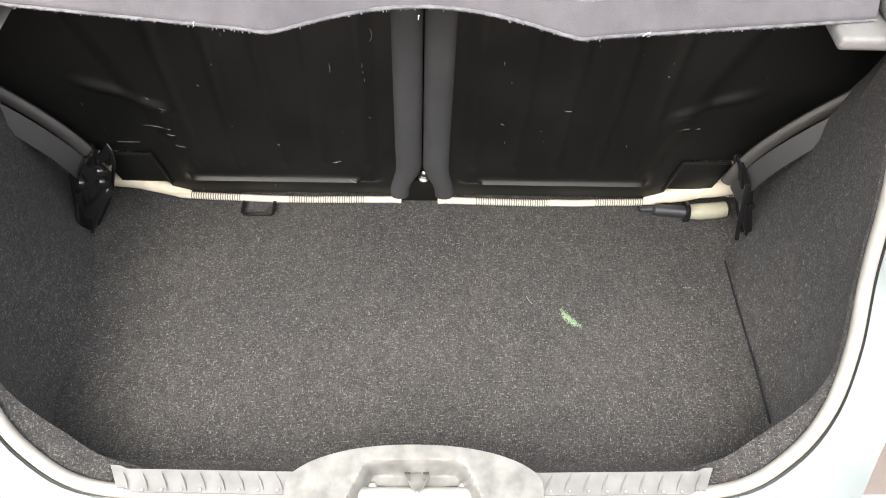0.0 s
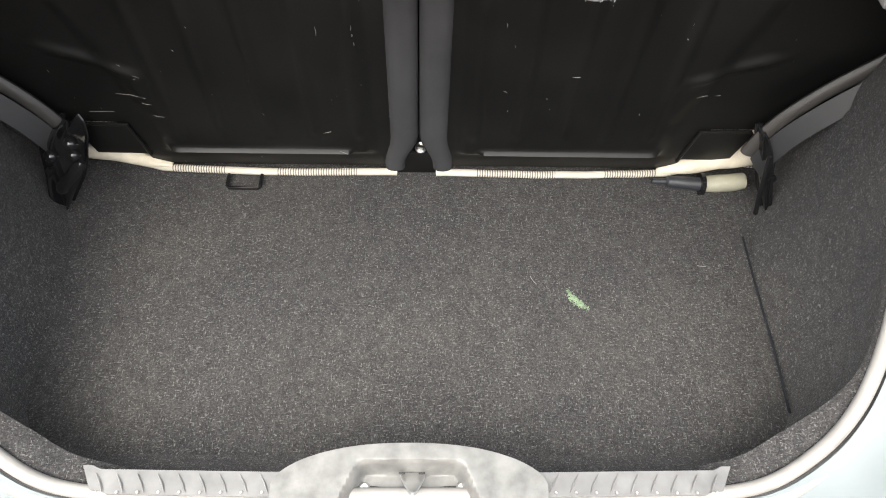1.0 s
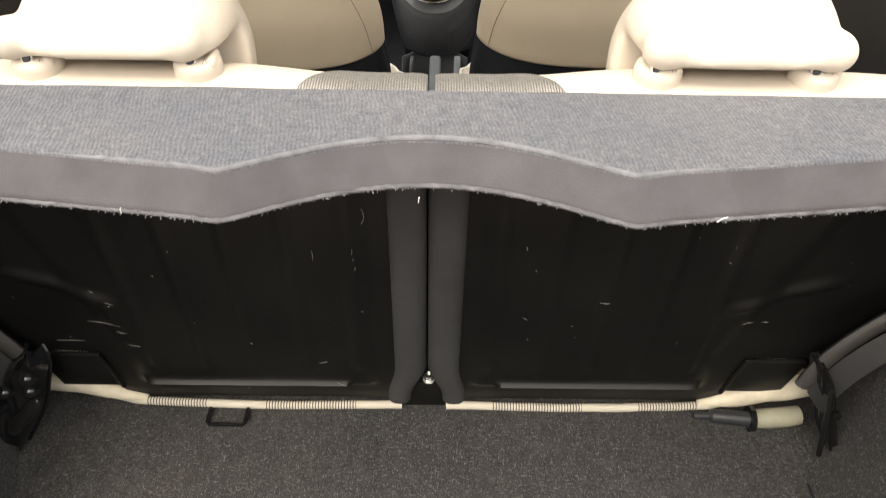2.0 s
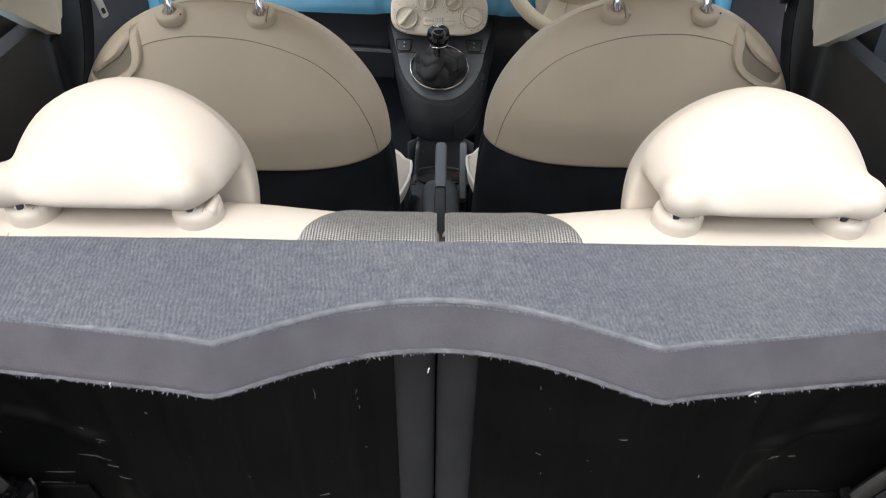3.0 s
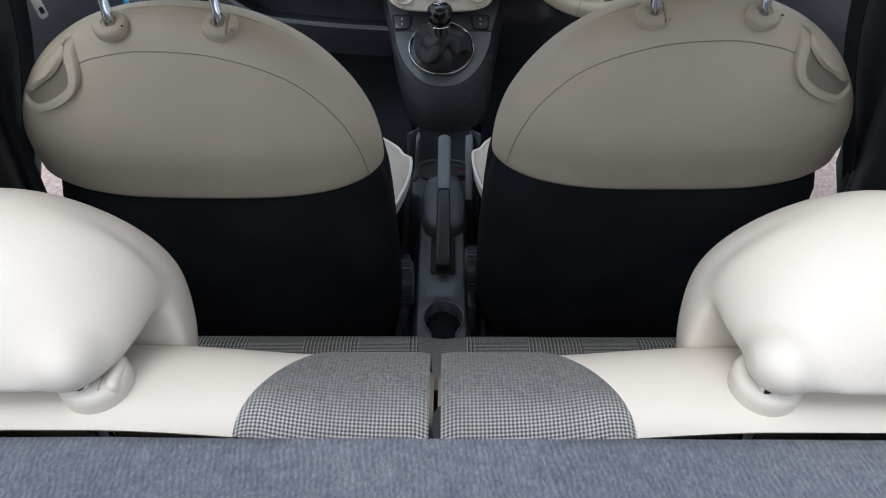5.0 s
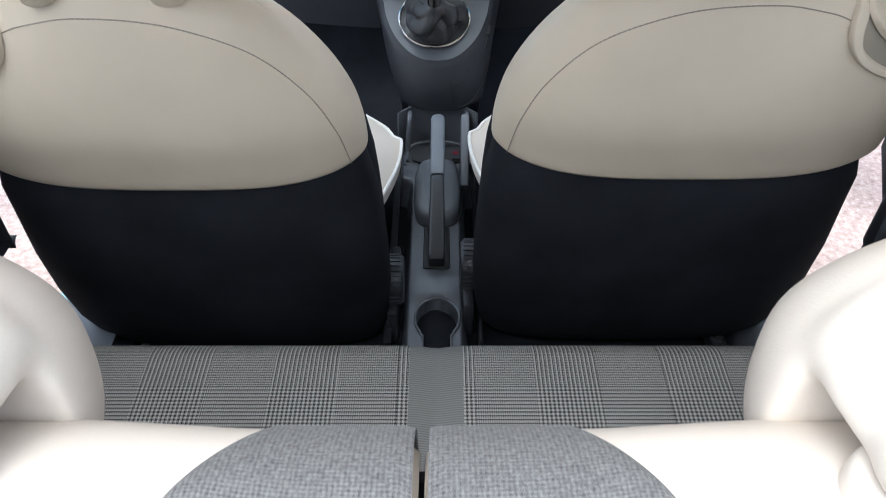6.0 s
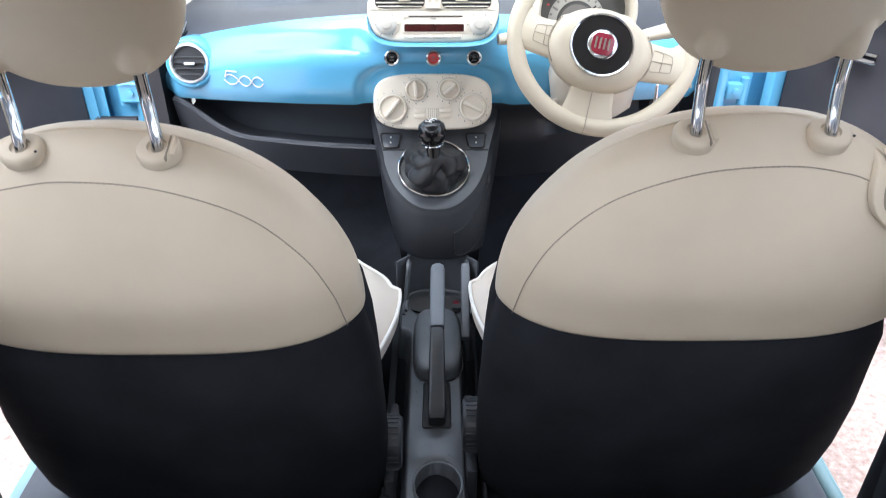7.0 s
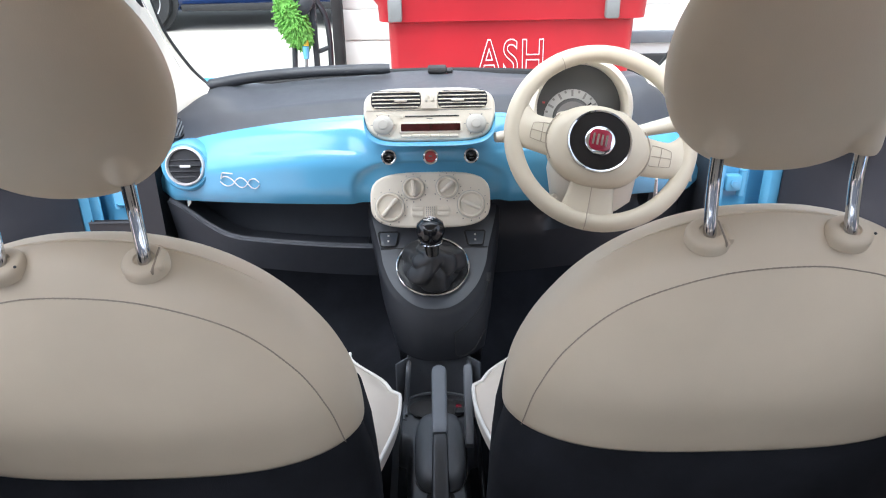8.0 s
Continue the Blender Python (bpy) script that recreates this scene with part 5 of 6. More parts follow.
def bay(x, z, w, h, cz):
    """Distance from a rounded panel's middle, 1 on its rim."""
    return ((abs(x) / w) ** 3 + (abs(z - cz) / h) ** 3) ** (1 / 3)


def fascia(u, v):
    x = -HALF + 2 * HALF * u
    zt, zb = top_z(x), bot_z(x)
    z = zb + (zt - zb) * v
    y = face_y(x) - .026 + .20 * max(0.0, v - .45) ** 2 + .18 * max(0.0, .25 - v) ** 2 + .03 * smooth01((abs(x) - .60) / .048)
    # the crease that runs out of the dished centre
    crease = .815 - .09 * max(0.0, abs(x) - .25)
    y += .007 * smooth01((z - crease) / .006) * smooth01((abs(x) - .13) / .05) * smooth01((.5 - abs(x)) / .2) * (1 - smooth01((v - .72) / .2))
    # hollow round the heater panel
    y += .012 * smooth01((1.42 - bay(x, z, .126, .060, .722)) / .22)
    return V(x, y, z)


part("fascia", sheet(fascia, 200, 64, .006), BLUE, dash, "glossy sky blue painted fascia", 1.2)


def dash_top(u, v):
    x = -.652 + 1.304 * u
    a = abs(x) / .6
    y0 = face_y(x) + .027 + .03 * smooth01((abs(x) - .60) / .048)
    y1 = 3.03 - .12 * a * a
    y = y0 + (y1 - y0) * v
    z0 = top_z(x) - .006
    zr = z0 + .030 * smooth01(v / .18) + max(0.0, crown_z(x) - top_z(x)) * smooth01(v / .6) - .006 * v * v
    if abs(x) > .5:
        zr -= .018 * smooth01((abs(x) - .48) / .12) * v
    zr += .040 * smooth01((abs(x) - .38) / .18) * smooth01(v / .35)
    z = zr + .020 * math.exp(-((x - .325) / .14) ** 2) * math.sin(math.pi * min(1, v * 1.3)) * (1 if v < .77 else 0)
    return V(x, y, min(z, .945))


part("top_pad", sheet(dash_top, 90, 40, .02), TOPPAD, dash, "dark grey grained top pad")
# open glove shelf on the passenger side and knee panel on the other
def lip_z(x):
    """Upper edge of the panel under the open shelf; it sweeps up to the fascia at the door end."""
    return .604 + .075 * smooth01((-.42 - x) / .21) ** 1.5


def shelf_floor(u, v):
    x = -.60 + .445 * u
    return V(x, face_y(x) - .008 + .16 * v, lip_z(x) - .016 - .030 * smooth01(v / .2))


part("shelf_floor", sheet(shelf_floor, 24, 8, .008), DASH, dash)
part("shelf_lip", tube([V(x, face_y(x) - .014, lip_z(x) - .006) for x in (-.618 + .486 * k / 30 for k in range(31))], .005, 8), DASH, dash)
part("shelf_back", sheet(lambda u, v: V(-.61 + .46 * u, face_y(-.61 + .46 * u) + .12, .56 + .16 * v), 16, 4, .006), DASH, dash)
part("lower_panel", sheet(lambda u, v: V(-.618 + .488 * u, face_y(-.618 + .488 * u) - .014 + .05 * v, (lip_z(-.618 + .488 * u) - .004) * (1 - v) + .505 * v), 36, 10, .01), DASH, dash)
part("knee_panel", sheet(lambda u, v: V(.14 + .47 * u, face_y(.14 + .47 * u) + .03 + .05 * v + .05 * math.sin(math.pi * min(1, v * 2)) * (1 if .25 < u < .8 else .3), .70 - .22 * v), 24, 14, .01), DARK, dash)
for s in (-1, 1):
    part("end_cap", box(s * .652, s * .668, 2.755, 2.95, .5, .785, .01), TOPPAD, dash)


def on_face(x, z, lift=.0025):
    lo, hi = 0.0, 1.0
    for _ in range(24):
        m = (lo + hi) / 2
        lo, hi = (m, hi) if fascia((x + HALF) / (2 * HALF), m).z < z else (lo, m)
    return V(x, fascia((x + HALF) / (2 * HALF), lo).y - lift, z)


def round_vent(cx, cz, parent):
    n = V(0, -1, .26).normalized()
    c = on_face(cx, cz, 0) + n * .017
    v = part("round_vent", lathe([(0, -.002), (.0385, -.002), (.0385, -.012), (0, -.012)], c, n, 40), DARK, parent, "round black air vent")
    part("vent_ring", lathe([(.0385, -.003), (.0390, .0065), (.0405, .0085), (.0430, .0070), (.0442, .0), (.0442, -.035), (.0385, -.035)], c, n, 48), SATIN, v, "bright satin ring")
    part("vent_bowl", lathe([(.0443, -.03), (.0446, .0005), (.0475, -.0005), (.0505, .0018), (.0535, .0), (.056, -.006), (.060, -.020), (.062, -.060)], c, n, 56), BLUE, parent)
    q = Matrix.Translation(c) @ n.to_track_quat("-Y", "Z").to_matrix().to_4x4()
    for k in range(5):
        z = -.026 + .013 * k
        w = (.037 ** 2 - z * z) ** .5 - .001
        part("slat", box(-w, w, -.006, .003, z - .0012, z + .0012, .0008, 1, q @ Matrix.Rotation(radians(-18), 4, "X")), DARK, v)
    part("slide_tab", box(-.010, .014, -.0105, -.006, -.003, .003, .0015, 1, q), SATIN, v)
    return v


round_vent(-.553, .766, dash)
# demister grille at the end of the top pad
gp = V(-.588, 2.800, .834)
gn = V(.12, -.82, .5).normalized()
gr = part("side_grille", lathe([(0, 0), (.022, 0), (.0245, .003), (.0262, .0), (.0262, -.03), (0, -.03)], gp, gn, 32, .86), DARK, dash, "oval side window vent")
gq = Matrix.Translation(gp + gn * .002) @ gn.to_track_quat("-Y", "Z").to_matrix().to_4x4()
for k in range(5):
    x = -.0135 + .00675 * k
    part("slat", box(x - .0014, x + .0014, -.003, .001, -.019 * (1 - (x / .026) ** 2) ** .5, .019 * (1 - (x / .026) ** 2) ** .5, .0006, 1, gq @ Matrix.Rotation(radians(24), 4, "Y")), MIDGREY, gr)

# chrome badge: a bar-topped hook and two linked rings
badge = thing("dash_badge", (-.43, 2.64, .73), "chromed badge of linked rings on the blue fascia", "badge")
def badge_line(points):
    return [on_face(-.472 + (x - 381) * .00124, .7425 - (z - 324.5) * .00135, .003) for x, z in points]
part("upper_wave", tube(spline(badge_line([(382, 321), (388, 317), (396, 317), (404, 321), (408, 324), (414, 319), (421, 316.5), (428, 319), (433, 324), (438, 319), (445, 316.5), (450, 318), (455, 322)]), 60), .0013, 8), SATIN, badge)
part("lower_wave", tube(spline(badge_line([(380, 326), (386, 331), (394, 333), (403, 330), (408, 326), (414, 331), (421, 333.5), (428, 331), (433, 326), (438, 331), (445, 333.5), (451, 331), (455, 327)]), 60), .0013, 8), SATIN, badge)
part("bar", tube(spline(badge_line([(382, 321), (384, 316), (386, 311), (394, 310.5), (406, 310.5)]), 24), .0014, 8), SATIN, badge)

# rolled black mat edge lying at the foot of the windscreen
mat_roll = thing("screen_shade", (-.28, 2.93, .93), "dark grey rolled sun shade lying at the windscreen foot", "sun shade")
part("roll", tube(spline([(-.522, 2.855, .918), (-.42, 2.90, .926), (-.28, 2.935, .929), (-.095, 2.95, .930)], 30), [.006] + [.017] * 28 + [.014], 12, flat=.8), DARK, mat_roll)
cat = thing("sensor_box", (.03, 2.97, .925), "small black plastic box at the windscreen foot", "sensor box")
part("case", box(-.002, .045, 2.95, 2.99, .915, .930, .005), RUBBER, cat)
part("foot", box(.045, .060, 2.955, 2.985, .915, .923, .003), RUBBER, cat)


# ---- radio and vents ----
radio = thing("radio_unit", (0, 2.60, .85), "cream plastic radio unit with two air vents above", "car radio")
MR = Matrix.Translation((.001, 2.588, .9140)) @ Matrix.Rotation(radians(-24), 4, "X") @ Matrix.Diagonal((1, 1, .935, 1))
def tilted(bm, m=MR):
    bmesh.ops.transform(bm, matrix=m, verts=bm.verts)
    return bm
# outline: wide rounded trapezium
ro = []
for k in range(64):
    a = 2 * math.pi * k / 64
    c, s_ = math.cos(a), math.sin(a)
    x = .1342 * math.copysign(abs(c) ** .42, c)
    z = .058 * math.copysign(abs(s_) ** .5, s_)
    ro.append((x * (1 - .09 * max(0, -z / .058)), z))
part("body", plate(ro, MR, .06, .006, 3), CREAM, radio, "cream plastic housing")
for s in (-1, 1):
    v = part("air_vent", plate(rounded(.101, .0385, .013, 6, s * .0675, .0322), MR @ Matrix.Translation((0, -.0012, 0)), .001, 0), DARK, radio, "dark vent opening")
    for k in range(5):
        part("slat", tilted(box(s * .0675 - .0490 + .004 * (k in (0, 4)), s * .0675 + .0490 - .004 * (k in (0, 4)), -.0036, .002, .0150 + .0080 * k, .0175 + .0080 * k, .0008, 1)), CREAM, v)
    part("slide_tab", tilted(box(s * .064 - .013 - s * .006, s * .064 + .013 - s * .006, -.010, -.004, .0265, .0325, .0025, 2)), CREAM, v)
part("centre_bridge", tilted(box(-.0165, .0165, -.0055, .004, .0115, .056, .003)), CREAM, radio)
for s in (-1, 1):
    part("thumb_wheel", tilted(box(s * .0065 - .0035, s * .0065 + .0035, -.009, -.004, .027, .045, .0035, 3)), CREAM, radio)
    k = part("knob", tilted(lathe([(0, -.002), (.0205, -.002), (.021, .004), (.018, .0075), (.011, .0085), (.010, .010), (0, .0105)], (s * .0945, 0, -.022), (0, -1, 0), 36)), KNOB, radio, "pale grey rotary knob")
    part("cap", tilted(lathe([(0, 0), (.0085, 0), (.0085, .0016), (0, .002)], (s * .0945, -.010, -.022), (0, -1, 0), 24)), KNOB, k)
    for j in range(6):
        a = math.pi / 3 * (j + .5)
        part("knob_key", tilted(box(-.0008, .0008, -.0026, 0, .0215, .0252, .0002, 1, Matrix.Translation((s * .0945, -.0005, -.022)) @ Matrix.Rotation(a, 4, "Y"))), GREYTRIM, k)
    part("key_ring", tilted(lathe([(.0215, 0), (.0255, 0), (.0255, .002), (.0215, .002)], (s * .0945, -.0005, -.022), (0, -1, 0), 36)), CREAM, radio)
part("joint", tilted(box(-.128, .128, -.0008, .001, .0088, .0096, 0)), GREYTRIM, radio)
part("disc_slot", tilted(box(-.050, .060, -.0016, .002, -.0052, -.0025, .0006, 1)), RUBBER, radio)
part("eject_key", tilted(lathe([(0, 0), (.004, 0), (.004, .002), (0, .0025)], (-.057, -.0005, -.004), (0, -1, 0), 16)), CREAM, radio)
part("display_frame", plate(rounded(.130, .0235, .005, 4, .002, -.0285), MR @ Matrix.Translation((0, -.0022, 0)), .002, .001), CREAM, radio)
part("display", plate(rounded(.121, .0160, .002, 3, .002, -.0285), MR @ Matrix.Translation((0, -.003, 0)), .001, 0), DISPLAY, radio, "dark red-tinted display")
for k in range(6):
    part("key", tilted(box(-.058 + .0195 * k, -.0395 + .0195 * k, -.003, .001, -.0495, -.0435, .0012, 1)), CREAM, radio)
part("print_bar", tilted(box(-.006, .006, -.0008, .0005, -.0102, -.0082, 0)), GREYPRINT, radio)

# the fascia swells out round the radio's foot
def collar(outline, m, a0, a1, lift, drop):
    """A rounded lip of the fascia that follows a panel's edge and falls back into the face; lift: how far it stands before the panel's rim."""
    rows = []
    n = len(outline)
    for k in range(a0, a1 + 1):
        x, z = outline[k % n]
        g = max(0.0, math.sin(math.pi * (k - a0) / (a1 - a0))) ** .4
        a = m @ V(x * .99, .010, z * .99)
        b = m @ V(x * (1 + .03 * g), .006 - lift * .6 * g, z * (1 + .06 * g))
        c = m @ V(x * (1 + .085 * g), .008 - lift * g, z * (1 + .20 * g))
        face = on_face(max(-.6, min(.6, x * (1 + .10 * g))), min(.886, c.z + drop * g), -.002)
        rows.append(spline([a, b, c, face], 13))
    return loft(rows, cap=False, closed=False)


part("radio_collar", collar(ro, MR, 32, 64, .016, -.010), BLUE, dash, "", 1.3)

# three round buttons in the fascia
for x, mat, lab in ((-.088, GLOSS, "black round push button in a chromed ring"), (.001, REDLAMP, "red hazard button in a chromed ring"), (.088, GLOSS, "black round push button in a chromed ring")):
    y = on_face(x, .812, -.003).y
    b = thing("push_button", (x, y, .812), lab, "button", "fascia buttons")
    ax = (0, -1, .18)
    part("ring", lathe([(.0120, 0), (.0120, .010), (.0140, .0118), (.0162, .0095), (.0162, 0)], (x, y, .812), ax, 32), CHROME, b, "chromed ring")
    part("cap", lathe([(0, .004), (.0119, .004), (.0119, .0085), (.0095, .0098), (0, .0098)], (x, y, .812), ax, 28), mat, b)
    part("mark", box(x - .005, x + .005, y - .0112, y - .0098, .8085, .8096, 0), GREYPRINT, b)
    part("mark", box(x - .0035, x + .0035, y - .0112, y - .0098, .8145, .8170, 0), GREYPRINT, b)


# ---- climate panel ----
climate = thing("climate_panel", (0, 2.66, .68), "cream plastic heater panel with four rotary dials", "heater panel")
MC = Matrix.Translation((-.001, 2.592, .7250)) @ Matrix.Rotation(radians(-22), 4, "X")
co = []
for k in range(64):
    a = 2 * math.pi * k / 64
    c, s_ = math.cos(a), math.sin(a)
    x = .129 * math.copysign(abs(c) ** .55, c)
    z = .060 * math.copysign(abs(s_) ** .62, s_)
    co.append((x, z))
part("panel", plate(co, MC, .07, .006, 3), CREAM, climate, "cream plastic panel")
for x, z, r, turn in ((-.087, -.014, .031, -40), (-.036, .026, .0235, 5), (.036, .027, .0235, -50), (.087, -.011, .029, 65)):
    d = part("dial", tilted(lathe([(0, 0), (r, 0), (r, .0030), (r - .0014, .0058), (r - .0034, .0062), (r - .0052, .0048), (r - .0066, .0012), (0, .0012)], (x, -.0006, z), (0, -1, 0), 40), MC), CREAM, climate, "cream rotary dial")
    part("pointer", box(-.0046, .0046, -.0155, -.0010, -(r - .0062), r - .0062, .0040, 3, MC @ Matrix.Translation((x, 0, z)) @ Matrix.Rotation(radians(-turn), 4, "Y")), CREAM, d)
    part("ring_line", tilted(lathe([(r, 0), (r + .0007, .0006), (r + .0014, 0)], (x, -.0012, z), (0, -1, 0), 40), MC), KNOB, d)
    for k in range(11):
        a = radians(-60 + 30 * k)
        rr = .0011 + .0004 * (k > 5)
        part("scale_dot", tilted(lathe([(0, 0), (rr, 0), (rr, .0004), (0, .0004)], (x + (r + .006) * math.sin(a), -.0012, z + (r + .006) * math.cos(a)), (0, -1, 0), 8), MC), GREYPRINT, d)
part("key_bank", plate(rounded(.086, .026, .012, 6, 0, -.024), MC @ Matrix.Translation((0, -.0016, 0)), .0015, .0008), CREAM, climate)
for s in (-1, 1):
    part("key", tilted(box(s * .0275 - .0125, s * .0275 + .0125, -.004, .001, -.023, -.0135, .002), MC), CREAM, climate)
    part("key", tilted(box(s * .0275 - .0125, s * .0275 + .0125, -.004, .001, -.0345, -.025, .002), MC), CREAM, climate)
g = part("sensor_grille", tilted(box(-.0125, .0125, -.003, .001, -.0345, -.0135, .002), MC), CREAM, climate)
for i in range(5):
    for j in range(5):
        part("hole", tilted(lathe([(0, 0), (.0011, 0), (.0011, .0004), (0, .0004)], (-.0088 + .0044 * i, -.003, -.0325 + .0042 * j), (0, -1, 0), 6), MC), GREYPRINT, g)



# ---- centre console, gear lever, handbrake ----
console = thing("centre_console", (0, 2.3, .25), "dark grey plastic centre console from dashboard to rear floor", "centre console")
def gate_z(y):
    """The sloping plate round the gear lever."""
    return .597 + .488 * (y - 2.531)
edge_line = spline([(.0, 2.430, 0), (.030, 2.4345, 0), (.060, 2.4525, 0), (.090, 2.488, 0), (.110, 2.535, 0), (.1175, 2.572, 0), (.128, 2.612, 0), (.140, 2.66, 0), (.145, 2.70, 0)], 40)
foot_line = spline([(.0, 2.384, 0), (.032, 2.388, 0), (.062, 2.407, 0), (.083, 2.434, 0), (.089, 2.468, 0), (.092, 2.52, 0), (.094, 2.58, 0), (.096, 2.64, 0), (.098, 2.70, 0)], 40)
def skirt(k, s, f):
    """A point on the console's flank: k along the edge from the nose, s the side, f down from plate to foot."""
    a, b = edge_line[k], foot_line[k]
    p = V(.005 + s * a.x, a.y, gate_z(a.y)).lerp(V(.008 + s * b.x * (1.16 if s > 0 else 1.0), b.y, .455), f)
    out = V(s * k / 39, -(1 - k / 39), 0).normalized() if k else V(0, -1, 0)
    roll = .007 * smooth01(f / .06)
    return p + out * (.011 * math.sin(math.pi * f ** .8) + roll * (1 - f)) + V(0, 0, -.003 * smooth01(f / .04))
flank = []
for f in [0, .012, .03, .05, .075, .10] + [.14 + .86 * j / 14 for j in range(15)]:
    flank.append([skirt(k, -1, f) for k in range(39, 0, -1)] + [skirt(k, 1, f) for k in range(40)])
flank.append([V(p.x * .97, max(p.y + .012, 2.40), .446) for p in flank[-1]])
flank.append([V(p.x * .96, max(p.y, 2.456), .40) for p in flank[-1]])
part("front_body", loft(flank, cap=False, closed=False), CONSOLESHADE, console, "console flank and nose, shade coloured in near-black", 1.2)
gate = []
for k in range(40):
    q = edge_line[k]
    gate.append([V(.005 + q.x * (2 * j / 20 - 1), q.y, gate_z(q.y) + .001 * (1 - (2 * j / 20 - 1) ** 4)) for j in range(21)])
part("gate_plate", loft(gate, cap=False, closed=False), GATE, console, "dark grey plate round the gear lever", 1.2)
# hollow wall under the nose, down to the pocket
part("nose_recess", sheet(lambda u, v: V(-.080 + .176 * u, 2.400 + .018 * v - .040 * abs(2 * u - 1) ** 3, .350 + .100 * v), 30, 14, .004), TUNNEL, console)
# pocket, handbrake hump and tunnel
def tunnel(u, v):
    y = 2.45 - .67 * v
    x = -.082 + .164 * u
    a = abs(-1 + 2 * u)
    z = .365 - .02 * min(1.0, v * 1.08)
    z += .008 * smooth01((y - 1.90) / .03) * smooth01((2.02 - y) / .06) * max(0.0, 1 - ((x - .004) / .05) ** 2)
    cup = math.hypot((x - .0045) / .0385, (y - 1.872) / .046)
    slot = smooth01((.026 - abs(x - .0045)) / .004) * smooth01((1.850 - y) / .006)
    z -= .085 * max(smooth01((1.04 - cup) / .09), slot)
    z -= .115 * smooth01((a - .56) / .36) * smooth01((2.27 - y) / .05)
    z -= .03 * smooth01((a - .86) / .1)
    return V(x + .004, y, z)
part("tunnel_cover", sheet(tunnel, 84, 190, .004), TUNNEL, console, "dark grey tunnel cover with a cup holder", 1.2)
for s in (-1, 1):
    part("tunnel_side", box(s * .079 + .004, s * .086 + .004, 1.83, 2.45, .22, .335, .003), CONSOLESHADE, console)
part("cup_floor", loft([superring(.0085, 1.872, z, r, r * 1.18, 2, 40) for z, r in ((.268, .036), (.272, .035))]), RUBBER, console)
rim = [V(-.0165, 1.80, .3475), V(-.0165, 1.832, .3475), V(-.021, 1.838, .348)] + [V(.0085 + .0395 * math.sin(a), 1.872 + .0470 * math.cos(a), .3485) for a in (radians(-132 + 264 * k / 36) for k in range(37))] + [V(.038, 1.838, .348), V(.0335, 1.832, .3475), V(.0335, 1.80, .3475)]
part("cup_rim", tube(rim, .0020, 8), MIDGREY, console)
dome = [(.345, 1.0), (.360, .995), (.372, .975), (.380, .93), (.385, .84), (.388, .6), (.389, .2)]
part("brake_hump", loft([superring(.008, 2.212 + .012 * (1 - k), z, .049 * k, .100 * k, 3.4, 56) for z, k in dome]), MIDGREY, console, "grey domed handbrake cover", 1.3)
part("hump_joint", tube([p + V(0, 0, .0) for p in superring(.008, 2.212, .3535, .0505, .1015, 3.4, 56)], .0018, 6, loop=True), RUBBER, console)
def ear(u, v, s):
    y = 2.435 - .125 * u
    top = .362 + .078 * smooth01((y - 2.335) / .045) ** 1.6
    return V(.009 + s * (.0725 - .010 * smooth01((v - .5) / .5) * smooth01((y - 2.33) / .05)), y, .33 + (top - .33) * v)
for s in (-1, 1):
    part("pocket_wall", sheet(lambda u, v, s=s: ear(u, v, s), 24, 10, .006), TUNNEL, console)
    part("pocket_edge", tube([ear(k / 22, 1, s) for k in range(23)], [.003 + .0022 * math.sin(math.pi * k / 22) for k in range(23)], 8), TUNNEL, console)
part("pocket_floor", box(-.058, .074, 2.30, 2.41, .338, .344, .002), RUBBER, console)
part("tray_rim", tube(spline([(-.058, 2.318, .366), (-.054, 2.362, .372), (-.02, 2.378, .375), (.03, 2.378, .375), (.068, 2.362, .372), (.073, 2.318, .366)], 30), .0030, 8), TUNNEL, console)
part("tray_well", loft([superring(.008, 2.338, z, w, d, 2.6, 40) for z, w, d in ((.3675, .060, .030), (.358, .054, .024), (.350, .050, .020))], cap=True), RUBBER, console)
for s in (-1, 1):
    ms = Matrix.Translation((s * .0955, 2.5965, .6318)) @ Matrix.Rotation(radians(-64), 4, "X")
    trap = [(-.0158, -.0195), (.0158, -.0195), (.0212, .0185), (-.0212, .0185)]
    sw = part("window_switch", plate(trap, ms @ Matrix.Translation((0, -.0012, 0)), .006, .002), SWITCH, console, "blue-grey window switch")
    part("switch_rim", tube([ms @ V(x * 1.06, -.0008, z * 1.06) for x, z in ((-.0125, -.0195), (.0125, -.0195), (.0158, -.0165), (.0212, .0155), (.0185, .0185), (-.0185, .0185), (-.0212, .0155), (-.0158, -.0165))], .0019, 6, loop=True), RUBBER, sw)
    for z in (-.0075, .0075):
        part("mark", box(-.0019, .0019, -.0036, -.0012, z - .0013, z + .0013, 0, 1, ms), WHITE, sw)
    part("plate_joint", tube([V(.005 + s * w, 2.5745, gate_z(2.5745) + .0008) for w in (.062, .08, .10, .1165)], .0013, 6), RUBBER, console)
proud = V(.25, -.9, .35) * .0012
part("side_hatch", tube(spline([skirt(k, 1, f) + proud for k, f in ((5, .42), (5, .62), (5, .86), (6, .94), (8, .95), (11, .87), (15, .70))], 40), .0013, 6), RUBBER, console)
part("side_hatch", tube(spline([skirt(k, 1, f) + proud for k, f in ((5, .42), (8, .36), (14, .24), (18, .13))], 24), .0013, 6), RUBBER, console)
part("hatch_catch", tube([skirt(k, 1, f) + proud for k, f in ((18, .13), (19, .07))], [.005, .0055], 8), RUBBER, console)

